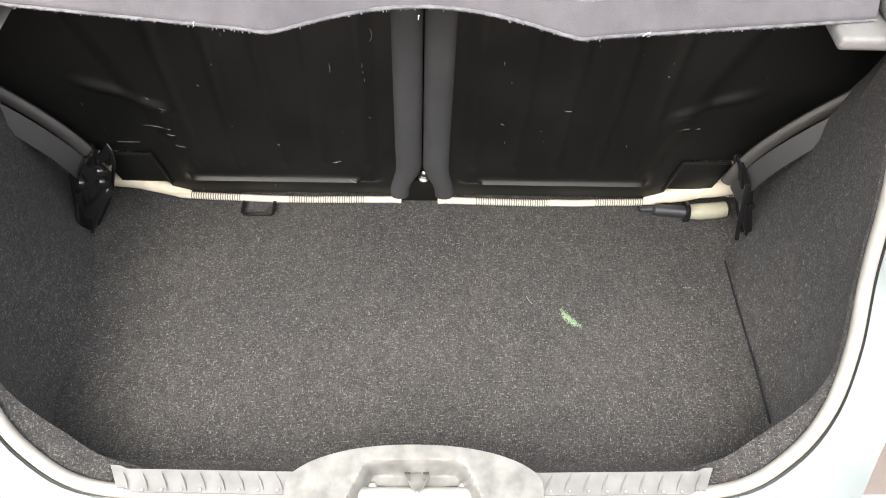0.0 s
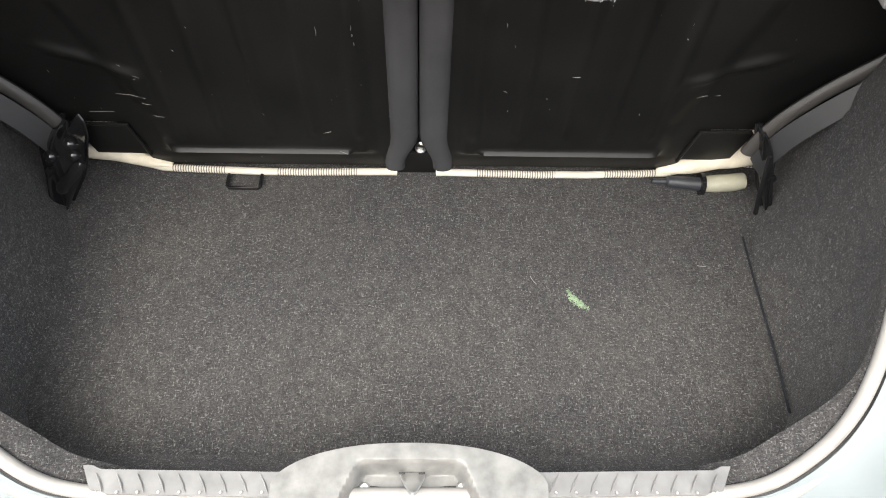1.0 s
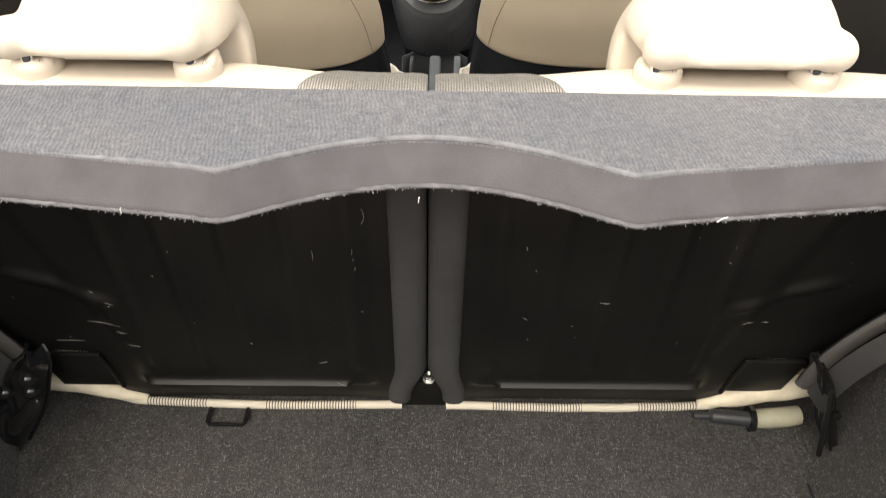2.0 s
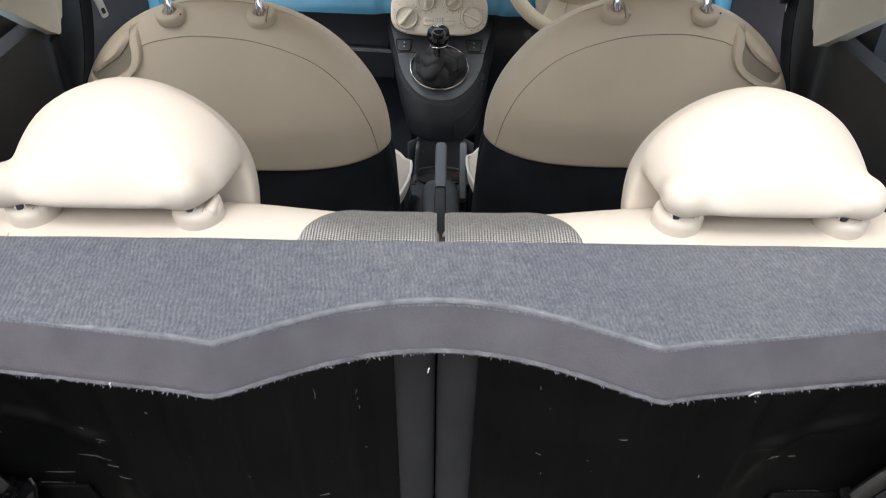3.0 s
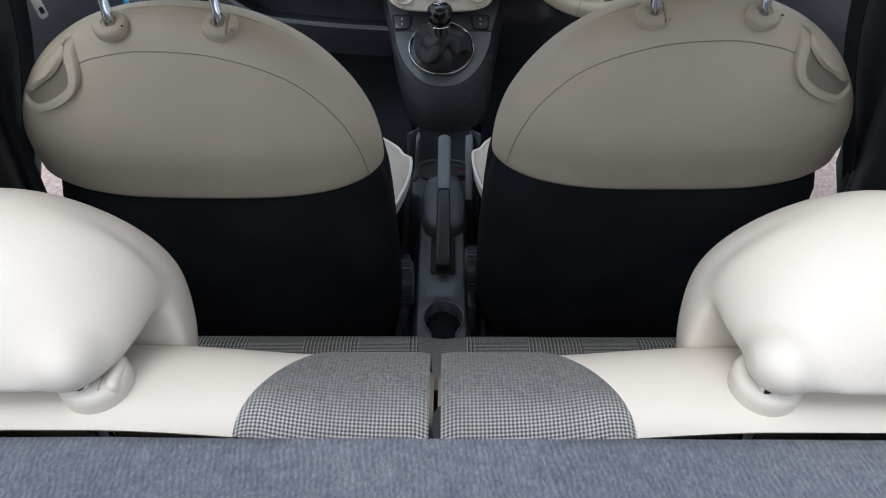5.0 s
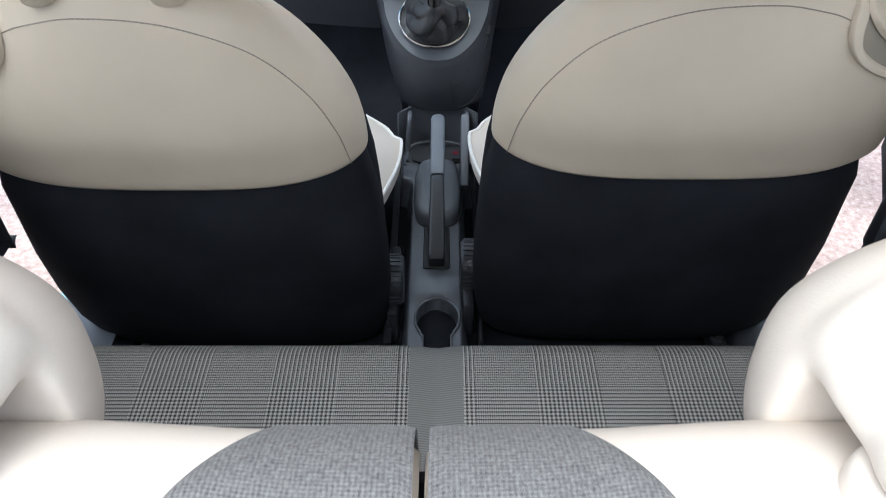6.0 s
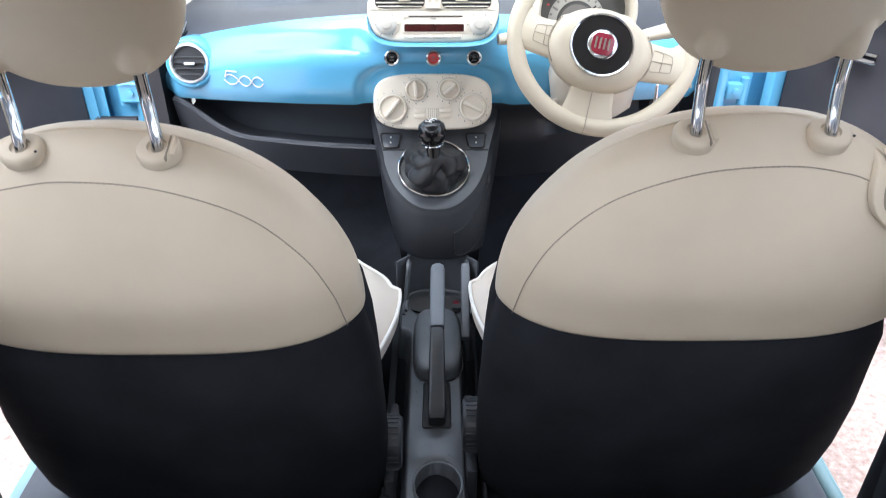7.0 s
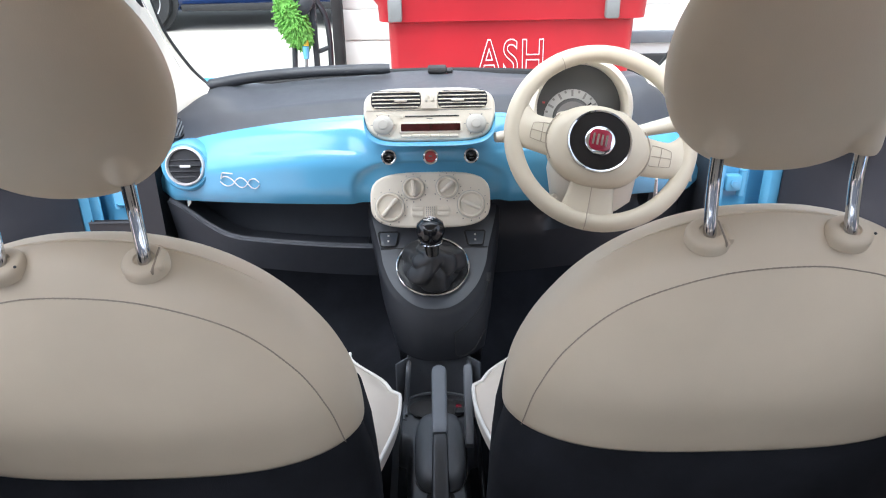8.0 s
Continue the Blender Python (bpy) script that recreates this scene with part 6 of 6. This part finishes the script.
gear = thing("gear_lever", (0, 2.545, .6), "gear lever, glossy black knob, black leather gaiter, chromed ring", "gear lever")
RC, tilt = V(.001, 2.524, .5976), radians(26)
def ring_pt(a, r, h=0.0):
    return RC + V(r * math.cos(a), r * math.sin(a) * math.cos(tilt) - h * math.sin(tilt), r * math.sin(a) * math.sin(tilt) + h * math.cos(tilt))
part("trim_ring", tube([ring_pt(2 * math.pi * k / 64, .0765, .0045) for k in range(64)], .0026, 8, loop=True), CHROME, gear, "chromed ring")
rings = []
for k in range(30):
    q = k / 29
    r = .0435 * (1 - q) ** .75 + .0135
    h = .060 * q + .010 * math.sin(math.pi * q)
    row = []
    for j in range(120):
        a = 2 * math.pi * j / 120
        swing = a + .5 * math.sin(3.1 * q + .6) + .18 * noise.noise(V(math.cos(a) * 2, math.sin(a) * 2, q * 3))
        crease = .46 * abs(math.sin(1.5 * swing + 1.9 * q)) + .30 * abs(math.sin(2.5 * swing - 3.2 * q + 1.1)) - .16
        fold = 1 + math.sin(math.pi * min(1, .10 + q * .92)) * crease
        slump = .009 * math.sin(math.pi * q) * abs(math.sin(2 * swing + 4.0 * q))
        row.append(ring_pt(a, min(r * fold, .0725), h - slump) + V(0, -.040 * q, .012 * q))
    rings.append(row)
part("gaiter", loft(rings), GAITER, gear, "creased black leather gaiter", 1.3)
part("gaiter_well", loft([[ring_pt(2 * math.pi * k / 64, r_, h_) for k in range(64)] for r_, h_ in ((.0755, .001), (.06, .0035), (.001, .004))]), GAITER, gear)
top = ring_pt(0, 0, .055) + V(0, -.040, .012)
KN = V(-.002, 2.462, .711)
part("stem", tube([top, top.lerp(KN, .6), KN], [.0135, .0165, .0195], 20), GLOSS, gear)
ax = (KN - top).normalized()
part("collar", lathe([(.0195, -.002), (.0225, -.0015), (.0232, .0), (.0225, .0015), (.0195, .002)], top.lerp(KN, .52), ax, 28), CHROME, gear, "chromed collar")
kn = part("knob", lathe([(0, -.029), (.014, -.029), (.0225, -.020), (.0280, -.006), (.0292, .004), (.0262, .016), (.017, .0235), (.008, .0258), (0, .0262)], KN, ax, 40), GLOSS, gear, "glossy black ball knob")
up = ax
q = Matrix.Translation(KN) @ up.to_track_quat("Z", "Y").to_matrix().to_4x4()
for x in (-.009, 0, .009):
    part("shift_mark", box(x - .0008, x + .0008, -.008, .008, .0235, .0268, 0, 1, q), WHITE, kn)
part("shift_mark", box(-.009, .009, -.0008, .0008, .0240, .0268, 0, 1, q), WHITE, kn)

brake = thing("handbrake", (.008, 2.1, .38), "grey handbrake lever with a push button end", "handbrake")
TIP, MID, END = V(.009, 2.325, .468), V(.008, 2.165, .437), V(.007, 1.99, .372)
def bar(a, b, w0, h0, w1, h1):
    d = (b - a).normalized()
    n = d.cross(V(1, 0, 0)).normalized()
    rings = []
    for k in range(9):
        f = k / 8
        p, w, h = a.lerp(b, f), w0 + (w1 - w0) * f, h0 + (h1 - h0) * f
        for g, off in (((.86, 0), (1.0, .05)) if k == 0 else ((1.0, -.05), (.86, 0)) if k == 8 else ((1.0, 0),)):
            o = p + (b - a) * off
            rings.append([o + V(1, 0, 0) * w * g * math.copysign(abs(math.cos(t)) ** .4, math.cos(t)) + n * h * g * math.copysign(abs(math.sin(t)) ** .4, math.sin(t)) for t in (2 * math.pi * j / 32 for j in range(32))])
    return loft(rings)
part("grip", bar(TIP, MID, .0145, .016, .0145, .016), MIDGREY, brake, "grey moulded grip")
part("sleeve", bar(MID + V(0, -.002, -.001), END, .0135, .015, .0168, .018), SLEEVE, brake, "dark lower sleeve")
part("button", bar(TIP + V(0, .010, .002), TIP + V(0, -.006, 0), .007, .007, .007, .007), MIDGREY, brake)
part("slot", box(-.0190, .0330, 1.990, 2.11, .340, .3580, .006), RUBBER, brake)
arm = thing("belt_buckle", (.066, 2.3, .36), "grey seat belt buckle stalk beside the handbrake", "buckle")
part("stalk", bar(V(.066, 2.335, .470), V(.064, 2.20, .385), .009, .012, .009, .015), MIDGREY, arm)
part("press_key", bar(V(.050, 2.305, .392), V(.05, 2.29, .39), .011, .004, .011, .004), DARK, arm)
part("red_key", box(.041, .053, 2.302, 2.312, .392, .3965, .001), MAROON, arm, "red release key")


# ---- steering wheel, column, instruments ----
wheel = thing("steering_wheel", (.327, 2.53, .87), "cream leather three-spoke steering wheel with a round badge", "steering wheel")
MW = Matrix.Translation((.341, 2.528, .878)) @ Matrix.Rotation(radians(-35.5), 4, "X") @ Matrix.Rotation(radians(14), 4, "Y")
def W(x, y, z):
    return MW @ V(x, y, z)
part("rim", tube([W(.1755 * math.cos(a), 0, .1755 * math.sin(a)) for a in (2 * math.pi * k / 96 for k in range(96))], .0178, 18, loop=True), WHEELHIDE, wheel, "cream leather rim")
for a in (32, 128, 270):
    c = radians(a)
    P = [W((.1755 + .0180 * math.cos(b)) * math.cos(c), .0180 * math.sin(b), (.1755 + .0180 * math.cos(b)) * math.sin(c)) for b in (2 * math.pi * k / 24 for k in range(24))]
    part("rim_stitch", tube(P, .0007, 5, loop=True), SEAM, wheel)
hub_rings = []
for y, r in ((.03, .080), (.0, .096), (-.018, .097), (-.032, .090), (-.040, .072), (-.0425, .0)):
    hub_rings.append([W((r + .0005) * 1.06 * math.cos(a) - .006, y, (r + .0005) * .86 * math.sin(a) - .028) for a in (2 * math.pi * k / 64 for k in range(64))])
part("hub", loft(hub_rings), WHEELHIDE, wheel, "cream airbag hub")
def spoke(pts, w0, w1, th):
    rings = []
    n = len(pts)
    for k, (x, y, z) in enumerate(pts):
        f = k / (n - 1)
        w = w0 + (w1 - w0) * f + .016 * f ** 5
        d = (Vector(pts[min(k + 1, n - 1)]) - Vector(pts[max(k - 1, 0)])).normalized()
        side = V(d.z, 0, -d.x).normalized()
        rings.append([W(*(V(x, y, z) + side * w * math.cos(t) + V(0, 1, 0) * th * math.sin(t))) for t in (2 * math.pi * j / 20 for j in range(20))])
    return loft(rings)
for s in (-1, 1):
    sp_ = part("spoke", spoke([tuple(p) for p in spline([(s * .06, -.012, -.026), (s * .10, -.012, -.026), (s * .14, -.006, -.021), (s * .172, 0, -.008)], 10)], .043, .031, .012), WHEELHIDE, wheel, "cream spoke")
    def pad(x, z):
        """A point on the spoke's front skin."""
        f = (abs(x) - .06) / .112
        w, zc = .043 - .012 * f, -.026 + .010 * smooth01((f - .35) / .65)
        return W(x, -.012 + .006 * smooth01((f - .35) / .65) - .0122 * max(.1, 1 - ((z - zc) / w) ** 2) ** .5, z)
    lines = [[(.100, -.046), (.133, -.040), (.139, -.035), (.138, -.012), (.133, -.006), (.104, -.003), (.098, -.008), (.096, -.040), (.100, -.046)], [(.097, -.026), (.117, -.024), (.138, -.022)], [(.117, -.042), (.118, -.024), (.118, -.005)]]
    for pts in lines:
        part("key_joint", tube([pad(s * p.x, p.z) for p in spline([(x, 0, z) for x, z in pts], 40)], .0007, 5), SEAM, sp_)
part("lower_spoke", spoke([tuple(p) for p in spline([(-.0, -.010, -.06), (-.0, -.010, -.10), (-.0, -.004, -.14), (-.0, 0, -.174)], 10)], .039, .050, .010), WHEELHIDE, wheel, "cream lower spoke")
part("spoke_joint", tube([W(-.002, -.0205, -.083), W(-.001, -.0185, -.12), W(0, -.0165, -.165), W(0, -.0165, -.188)], .0008, 5), SEAM, wheel)
bz = part("badge_disc", lathe([(0, 0), (.0585, 0), (.0585, .003), (0, .0045)], W(-.007, -.0405, -.025), MW.to_3x3() @ V(0, -1, 0), 56), GLOSS, wheel, "gloss black badge disc")
part("badge_ring", lathe([(.0575, 0), (.0585, .0055), (.0612, .0068), (.0630, .0045), (.0635, -.006), (.0575, -.006)], W(-.007, -.0405, -.025), MW.to_3x3() @ V(0, -1, 0), 64), CHROME, bz, "chromed ring")
part("emblem_rim", lathe([(0, .002), (.0290, .002), (.0290, .007), (.0268, .009), (0, .009)], W(-.007, -.0405, -.025), MW.to_3x3() @ V(0, -1, 0), 48), CHROME, bz)
part("emblem", plate(rounded(.043, .043, .014, 6), MW @ Matrix.Translation((-.007, -.0515, -.025)), .002, .001), MAROON, bz, "maroon enamel emblem")
for x in (-.0125, -.0042, .0042, .0125):
    part("emblem_bar", box(x - .0100, x - .0060, -.0524, -.0512, -.036, -.014, 0, 1, MW), CHROME, bz)
for s in (-1, 1):
    G = [W(s * .0985 * math.cos(a) + s * .0045 - .006, -.019 - .004 * math.cos(a), .083 * math.sin(a) - .026) for a in (radians(-34 + 68 * k / 20) for k in range(21))]
    part("hub_groove", tube(G, .0013, 6), SEAM, wheel)

column = thing("steering_column", (.33, 2.62, .75), "cream plastic steering column shroud with two stalks", "steering column")
part("shroud", loft([superring(.345, y, z, w, d, 2.6, 32) for y, z, w, d in ((2.60, .695, .060, .03), (2.605, .715, .086, .048), (2.61, .78, .096, .06), (2.62, .84, .085, .06), (2.64, .89, .075, .05))]), CREAM, column, "cream shroud")
part("stalk", tube([(.255, 2.60, .862), (.19, 2.585, .866), (.150, 2.575, .868), (.134, 2.572, .868)], [.009, .011, .0150, .0125], 14, flat=.8), CREAM, column, "cream indicator stalk")
part("stalk", tube([(.40, 2.60, .860), (.45, 2.585, .874), (.50, 2.575, .888), (.54, 2.572, .898)], [.011, .0175, .0225, .0225], 14, flat=.75), CREAM, column, "cream wiper stalk")
part("stalk_tip", lathe([(0, 0), (.0205, 0), (.0205, .008), (.013, .012), (0, .012)], (.538, 2.572, .8975), (1, -.1, .28), 20), CREAM, column)
part("adjust_lever", tube([(.262, 2.56, .742), (.235, 2.54, .735), (.225, 2.535, .733)], [.006, .009, .009], 12), CREAM, column)
part("key_hole", lathe([(0, 0), (.008, 0), (.009, .0015), (.007, .003), (0, .002)], (.372, 2.563, .735), (.1, -1, 0), 22), GREYTRIM, column)
part("key_fob", tube([(.472, 2.56, .775), (.474, 2.562, .74), (.472, 2.562, .715)], [.003, .0045, .004], 8), CHROME, column)

cluster = thing("instrument_cluster", (.325, 2.69, .9), "round instrument in a cream hooded binnacle", "instrument")
axis = V(0, -1, .22).normalized()
cc = V(.325, 2.672, .896)
part("hood", lathe([(.094, -.06), (.094, .002), (.096, .012), (.101, .018), (.108, .016), (.113, .006), (.114, -.07), (.094, -.07)], cc, axis, 56, 1.0), CREAM, cluster, "cream hood")
dc = cc + V(-.013, -.0055, -.020)
face = part("dial_face", lathe([(0, -.03), (.093, -.03), (.093, -.028), (0, -.028)], cc, axis, 48), SMOKE, cluster, "smoked grey dial cover")
part("scale_ring", lathe([(.043, -.0275), (.062, -.0275), (.062, -.026), (.043, -.026)], dc, axis, 48), GAUGERING, face, "pale scale ring")
part("inner_dial", lathe([(0, -.027), (.041, -.027), (.041, -.024), (.038, -.0225), (0, -.0225)], dc, axis, 40), SMOKE, face)
part("inner_face", lathe([(0, -.022), (.036, -.022), (.036, -.0215), (0, -.0215)], dc, axis, 40), GAUGE, face)
qa = Matrix.Translation(dc) @ axis.to_track_quat("-Y", "Z").to_matrix().to_4x4()
for k in range(17):
    a = radians(-120 + 15 * k)
    part("scale_bar", box(-.0022, .0022, .0252, .0262, .047 if k % 2 == 0 else .055, .0605, 0, 1, qa @ Matrix.Rotation(a, 4, "Y")), GREYPRINT, face)
part("needle", box(-.0016, .0016, .0215, .0228, .01, .052, .0005, 1, qa @ Matrix.Rotation(radians(52), 4, "Y")), GLOSS, face)
part("hood_catch", box(.320, .330, 2.651, 2.656, .996, 1.002, .002), RUBBER, cluster)
part("warning_light", box(-.003, .003, .0262, .0268, -.002, .002, 0, 1, qa @ Matrix.Translation((-.062, 0, .035))), REDLAMP, face)


# ---- the yard outside ----
bin_ = thing("waste_bin", (.42, 5.4, 0), "large red plastic waste bin with white outlined lettering", "waste bin")
def bin_ring(z, w, d):
    return [V(.423 + x, 5.42 + y, z) for x, y in rounded(2 * w, 2 * d, .05)]
part("body", loft([bin_ring(.18, .60, .37), bin_ring(.45, .622, .39), bin_ring(.712, .628, .40), bin_ring(.722, .672, .435), bin_ring(.80, .676, .44), bin_ring(.83, .70, .45), bin_ring(1.02, .71, .46), bin_ring(1.06, .72, .46)]), REDBIN, bin_, "red plastic body")
part("lid", loft([bin_ring(1.06, .73, .47), bin_ring(1.14, .70, .46), bin_ring(1.26, .56, .34), bin_ring(1.28, .4, .25)]), REDBIN, bin_)
for x in (-.13, .95):
    part("hand_grip", box(x - .07, x + .0, 4.945, 5.0, .725, .84, .012), GREYTRIM, bin_, "grey lifting grip")
for x in (-.05, .87):
    for y in (5.14, 5.70):
        part("castor", lathe([(0, -.025), (.09, -.025), (.1, -.015), (.1, .015), (.09, .025), (0, .025)], (x, y, .10), (1, 0, 0), 24), RUBBER, bin_)
txt = bpy.data.curves.new("lettering", "FONT")
txt.body, txt.size, txt.fill_mode, txt.bevel_depth, txt.space_character = "ASH", .255, "NONE", .0028, 1.10
txt.offset = .002
tob = bpy.data.objects.new("lettering_source", txt)
scene.collection.objects.link(tob)
bpy.context.view_layer.update()
me = bpy.data.meshes.new_from_object(tob.evaluated_get(bpy.context.evaluated_depsgraph_get()))
bpy.data.objects.remove(tob)
me.name = "lettering"
me.materials.clear()
me.materials.append(WHITE)
me.transform(Matrix.Translation((.250, 5.014, .443)) @ Matrix.Rotation(radians(87), 4, "X") @ Matrix.Diagonal((.70, 1.0, 1, 1)))
lt = new("lettering", me)
lt.parent = bin_
lt.matrix_parent_inverse = bin_.matrix_basis.inverted()
tagged(lt, "white outlined capital letters")

# added behind the camera, never in view: keeps low sky light off the headrests
solid("wall_sky_block", box(-12, 12, -5.4, -5.0, 0, 3.3, .03), MIDGREY, "plain grey wall added out of view to block low sky", kind="structure")
wall = thing("boarded_wall", (1.7, 6.3, 0), "white painted horizontal boarded building wall", "building")
for k in range(13):
    part("board", box(-.58, 5.5, 6.2 + .006 * (k % 2), 6.3, .02 + .2 * k, .212 + .2 * k, .008, 2), WALLWHITE, wall)
# two bars added for dark bands that are partly a reflection in the windscreen
part("lower_band", box(1.25, 5.5, 6.165, 6.21, .375, .45, .006), MIDGREY, wall, "grey bar for a dark band, part windscreen reflection")
part("foot_band", box(1.25, 5.5, 6.15, 6.21, .13, .30, .01), RUBBER, wall, "dark strip along the wall foot, part windscreen reflection")
part("wall_core", box(-.57, 5.5, 6.22, 6.5, 0, 2.7, .01), WALLWHITE, wall)
post = thing("black_post", (-.60, 6.15, 0), "black square steel post at the building corner", "post")
part("shaft", box(-.620, -.553, 6.08, 6.18, .01, 2.9, .008), RUBBER, post)
part("foot_plate", box(-.70, -.53, 6.05, 6.23, 0, .012, .002), RUBBER, post)

car = thing("parked_car", (-1.0, 10.0, 0), "dark blue parked car seen side-on across the yard", "car")
CX = 2.45
def car_ring(x, zt, w, zb=.2):
    prof = [(-w * .9, zb), (-w - .01, zb + .08), (-w - .035, .48), (-w - .02, .70), (-w + .01, min(.86, zt)), (-w + .10 * (zt > 1), zt - .06 * (zt > 1)), (-w + .22, zt),
            (w - .22, zt), (w - .10 * (zt > 1), zt - .06 * (zt > 1)), (w - .01, min(.86, zt)), (w + .02, .70), (w + .035, .48), (w + .01, zb + .08), (w * .9, zb)]
    return [V(x + CX, 10.1 + y, z) for y, z in prof]
part("body", loft([car_ring(-6.3, .62, .62), car_ring(-6.22, .74, .72), car_ring(-6.05, .84, .79), car_ring(-5.4, .90, .83), car_ring(-5.0, .94, .84), car_ring(-4.4, 1.36, .80), car_ring(-3.9, 1.45, .78), car_ring(-3.1, 1.44, .78), car_ring(-2.4, 1.06, .83), car_ring(-1.9, .95, .82), car_ring(-1.6, .80, .76), car_ring(-1.5, .62, .66)]), DARKBLUE, car, "dark blue body", 1.0)
for x in (-5.4 + CX, -2.42 + CX):
    part("wheel_arch", lathe([(0, 0), (.36, 0), (.375, .01), (.375, .03), (0, .03)], (x, 9.27, .33), (0, -1, 0), 40), RUBBER, car)
    w = part("wheel", lathe([(0, -.1), (.21, -.1), (.3, -.09), (.315, -.06), (.315, .06), (.3, .09), (.21, .09), (.2, .06), (0, .05)], (x, 9.27, .315), (0, -1, 0), 40), RUBBER, car, "black tyre")
    part("rim", lathe([(0, .06), (.06, .07), (.08, .05), (.19, .05), (.205, .085), (.212, .092), (.2, .0), (0, .0)], (x, 9.27, .315), (0, -1, 0), 40), SATIN, w, "alloy rim")
    for k in range(5):
        a = 2 * math.pi * k / 5
        part("rim_spoke", box(-.028, .028, -.10, -.05, .04, .2, .01, 2, Matrix.Translation((x, 9.27, .315)) @ Matrix.Rotation(a, 4, "Y")), SATIN, w)
part("side_window", plate([(-4.6 + CX, 1.0), (-2.7 + CX, 1.0), (-3.1 + CX, 1.36), (-4.25 + CX, 1.36)], Matrix.Translation((0, 9.27, 0)), .02, .005), GLOSS, car)
part("sill_strip", box(-5.0 + CX, -2.8 + CX, 9.22, 9.28, .2, .27, .01), RUBBER, car)

mop = thing("wash_mitt", (-.765, 5.5, .5), "fluffy lime green microfibre wash mitt on a handle", "wash mitt")
part("core", lathe([(0, -.14), (.04, -.13), (.062, -.05), (.060, .05), (.045, .12), (0, .14)], (-.765, 5.5, .665), (-.35, 0, 1), 20), GREEN, mop)
rnd = random.Random(3)
bm = bmesh.new()
for k in range(900):
    u, a = rnd.uniform(-1, 1), rnd.uniform(0, 2 * math.pi)
    r = .066 * (1 - u * u) ** .5
    n = V(r * math.cos(a), r * math.sin(a), .14 * u)
    c = V(-.765, 5.5, .665) + n + V(-.35 * n.z, 0, 0)
    d = n.normalized() * rnd.uniform(.02, .035) + V(rnd.gauss(0, .008), rnd.gauss(0, .008), -.012)
    side = d.cross(V(rnd.gauss(0, 1), rnd.gauss(0, 1), rnd.gauss(0, 1))).normalized() * .005
    up = d.cross(side).normalized() * .005
    b0 = [bm.verts.new(c + q) for q in (side, up, -side, -up)]
    b1 = [bm.verts.new(c + d + q * .9) for q in (side, up, -side, -up)]
    for i in range(4):
        bm.faces.new((b0[i], b0[(i + 1) % 4], b1[(i + 1) % 4], b1[i]))
    bm.faces.new(b1)
tagged(part("tufts", bm, GREEN, mop, "fluffy lime green strands"), kind="stuff")
stand = thing("trolley", (-.66, 5.55, 0), "dark steel trolley frame with a hooked handle", "trolley")
part("handle", tube(spline([(-.70, 5.55, .88), (-.655, 5.55, .80), (-.615, 5.55, .73), (-.585, 5.55, .66), (-.572, 5.55, .52), (-.578, 5.55, .30), (-.58, 5.55, .02)], 40), .016, 12), DARK, stand)
part("upright", box(-.672, -.640, 5.53, 5.57, .02, .86, .006), DARK, stand)
part("leg", tube([(-.75, 5.5, .80), (-.77, 5.5, .5), (-.81, 5.5, .02)], .016, 10), DARK, stand)
part("cross_bar", tube([(-.66, 5.55, .47), (-.575, 5.55, .50)], .014, 10), DARK, stand)
part("arm", box(-.74, -.66, 5.47, 5.56, .66, .80, .02, 2, Matrix.Translation((-.70, 5.5, .73)) @ Matrix.Rotation(radians(40), 4, "Y") @ Matrix.Translation((.70, -5.5, -.73))), DARK, stand)
part("nozzle", tube([(-.700, 5.46, .525), (-.702, 5.46, .455)], [.020, .017], 12), BLUE, stand, "blue nozzle")
part("nozzle_cap", tube([(-.695, 5.46, .56), (-.698, 5.46, .528)], [.012, .016], 12), YELLOW, stand, "yellow nozzle cap")
part("hose", tube([(-.703, 5.46, .455), (-.715, 5.47, .30), (-.72, 5.5, .02)], .010, 10), GREYTRIM, stand)
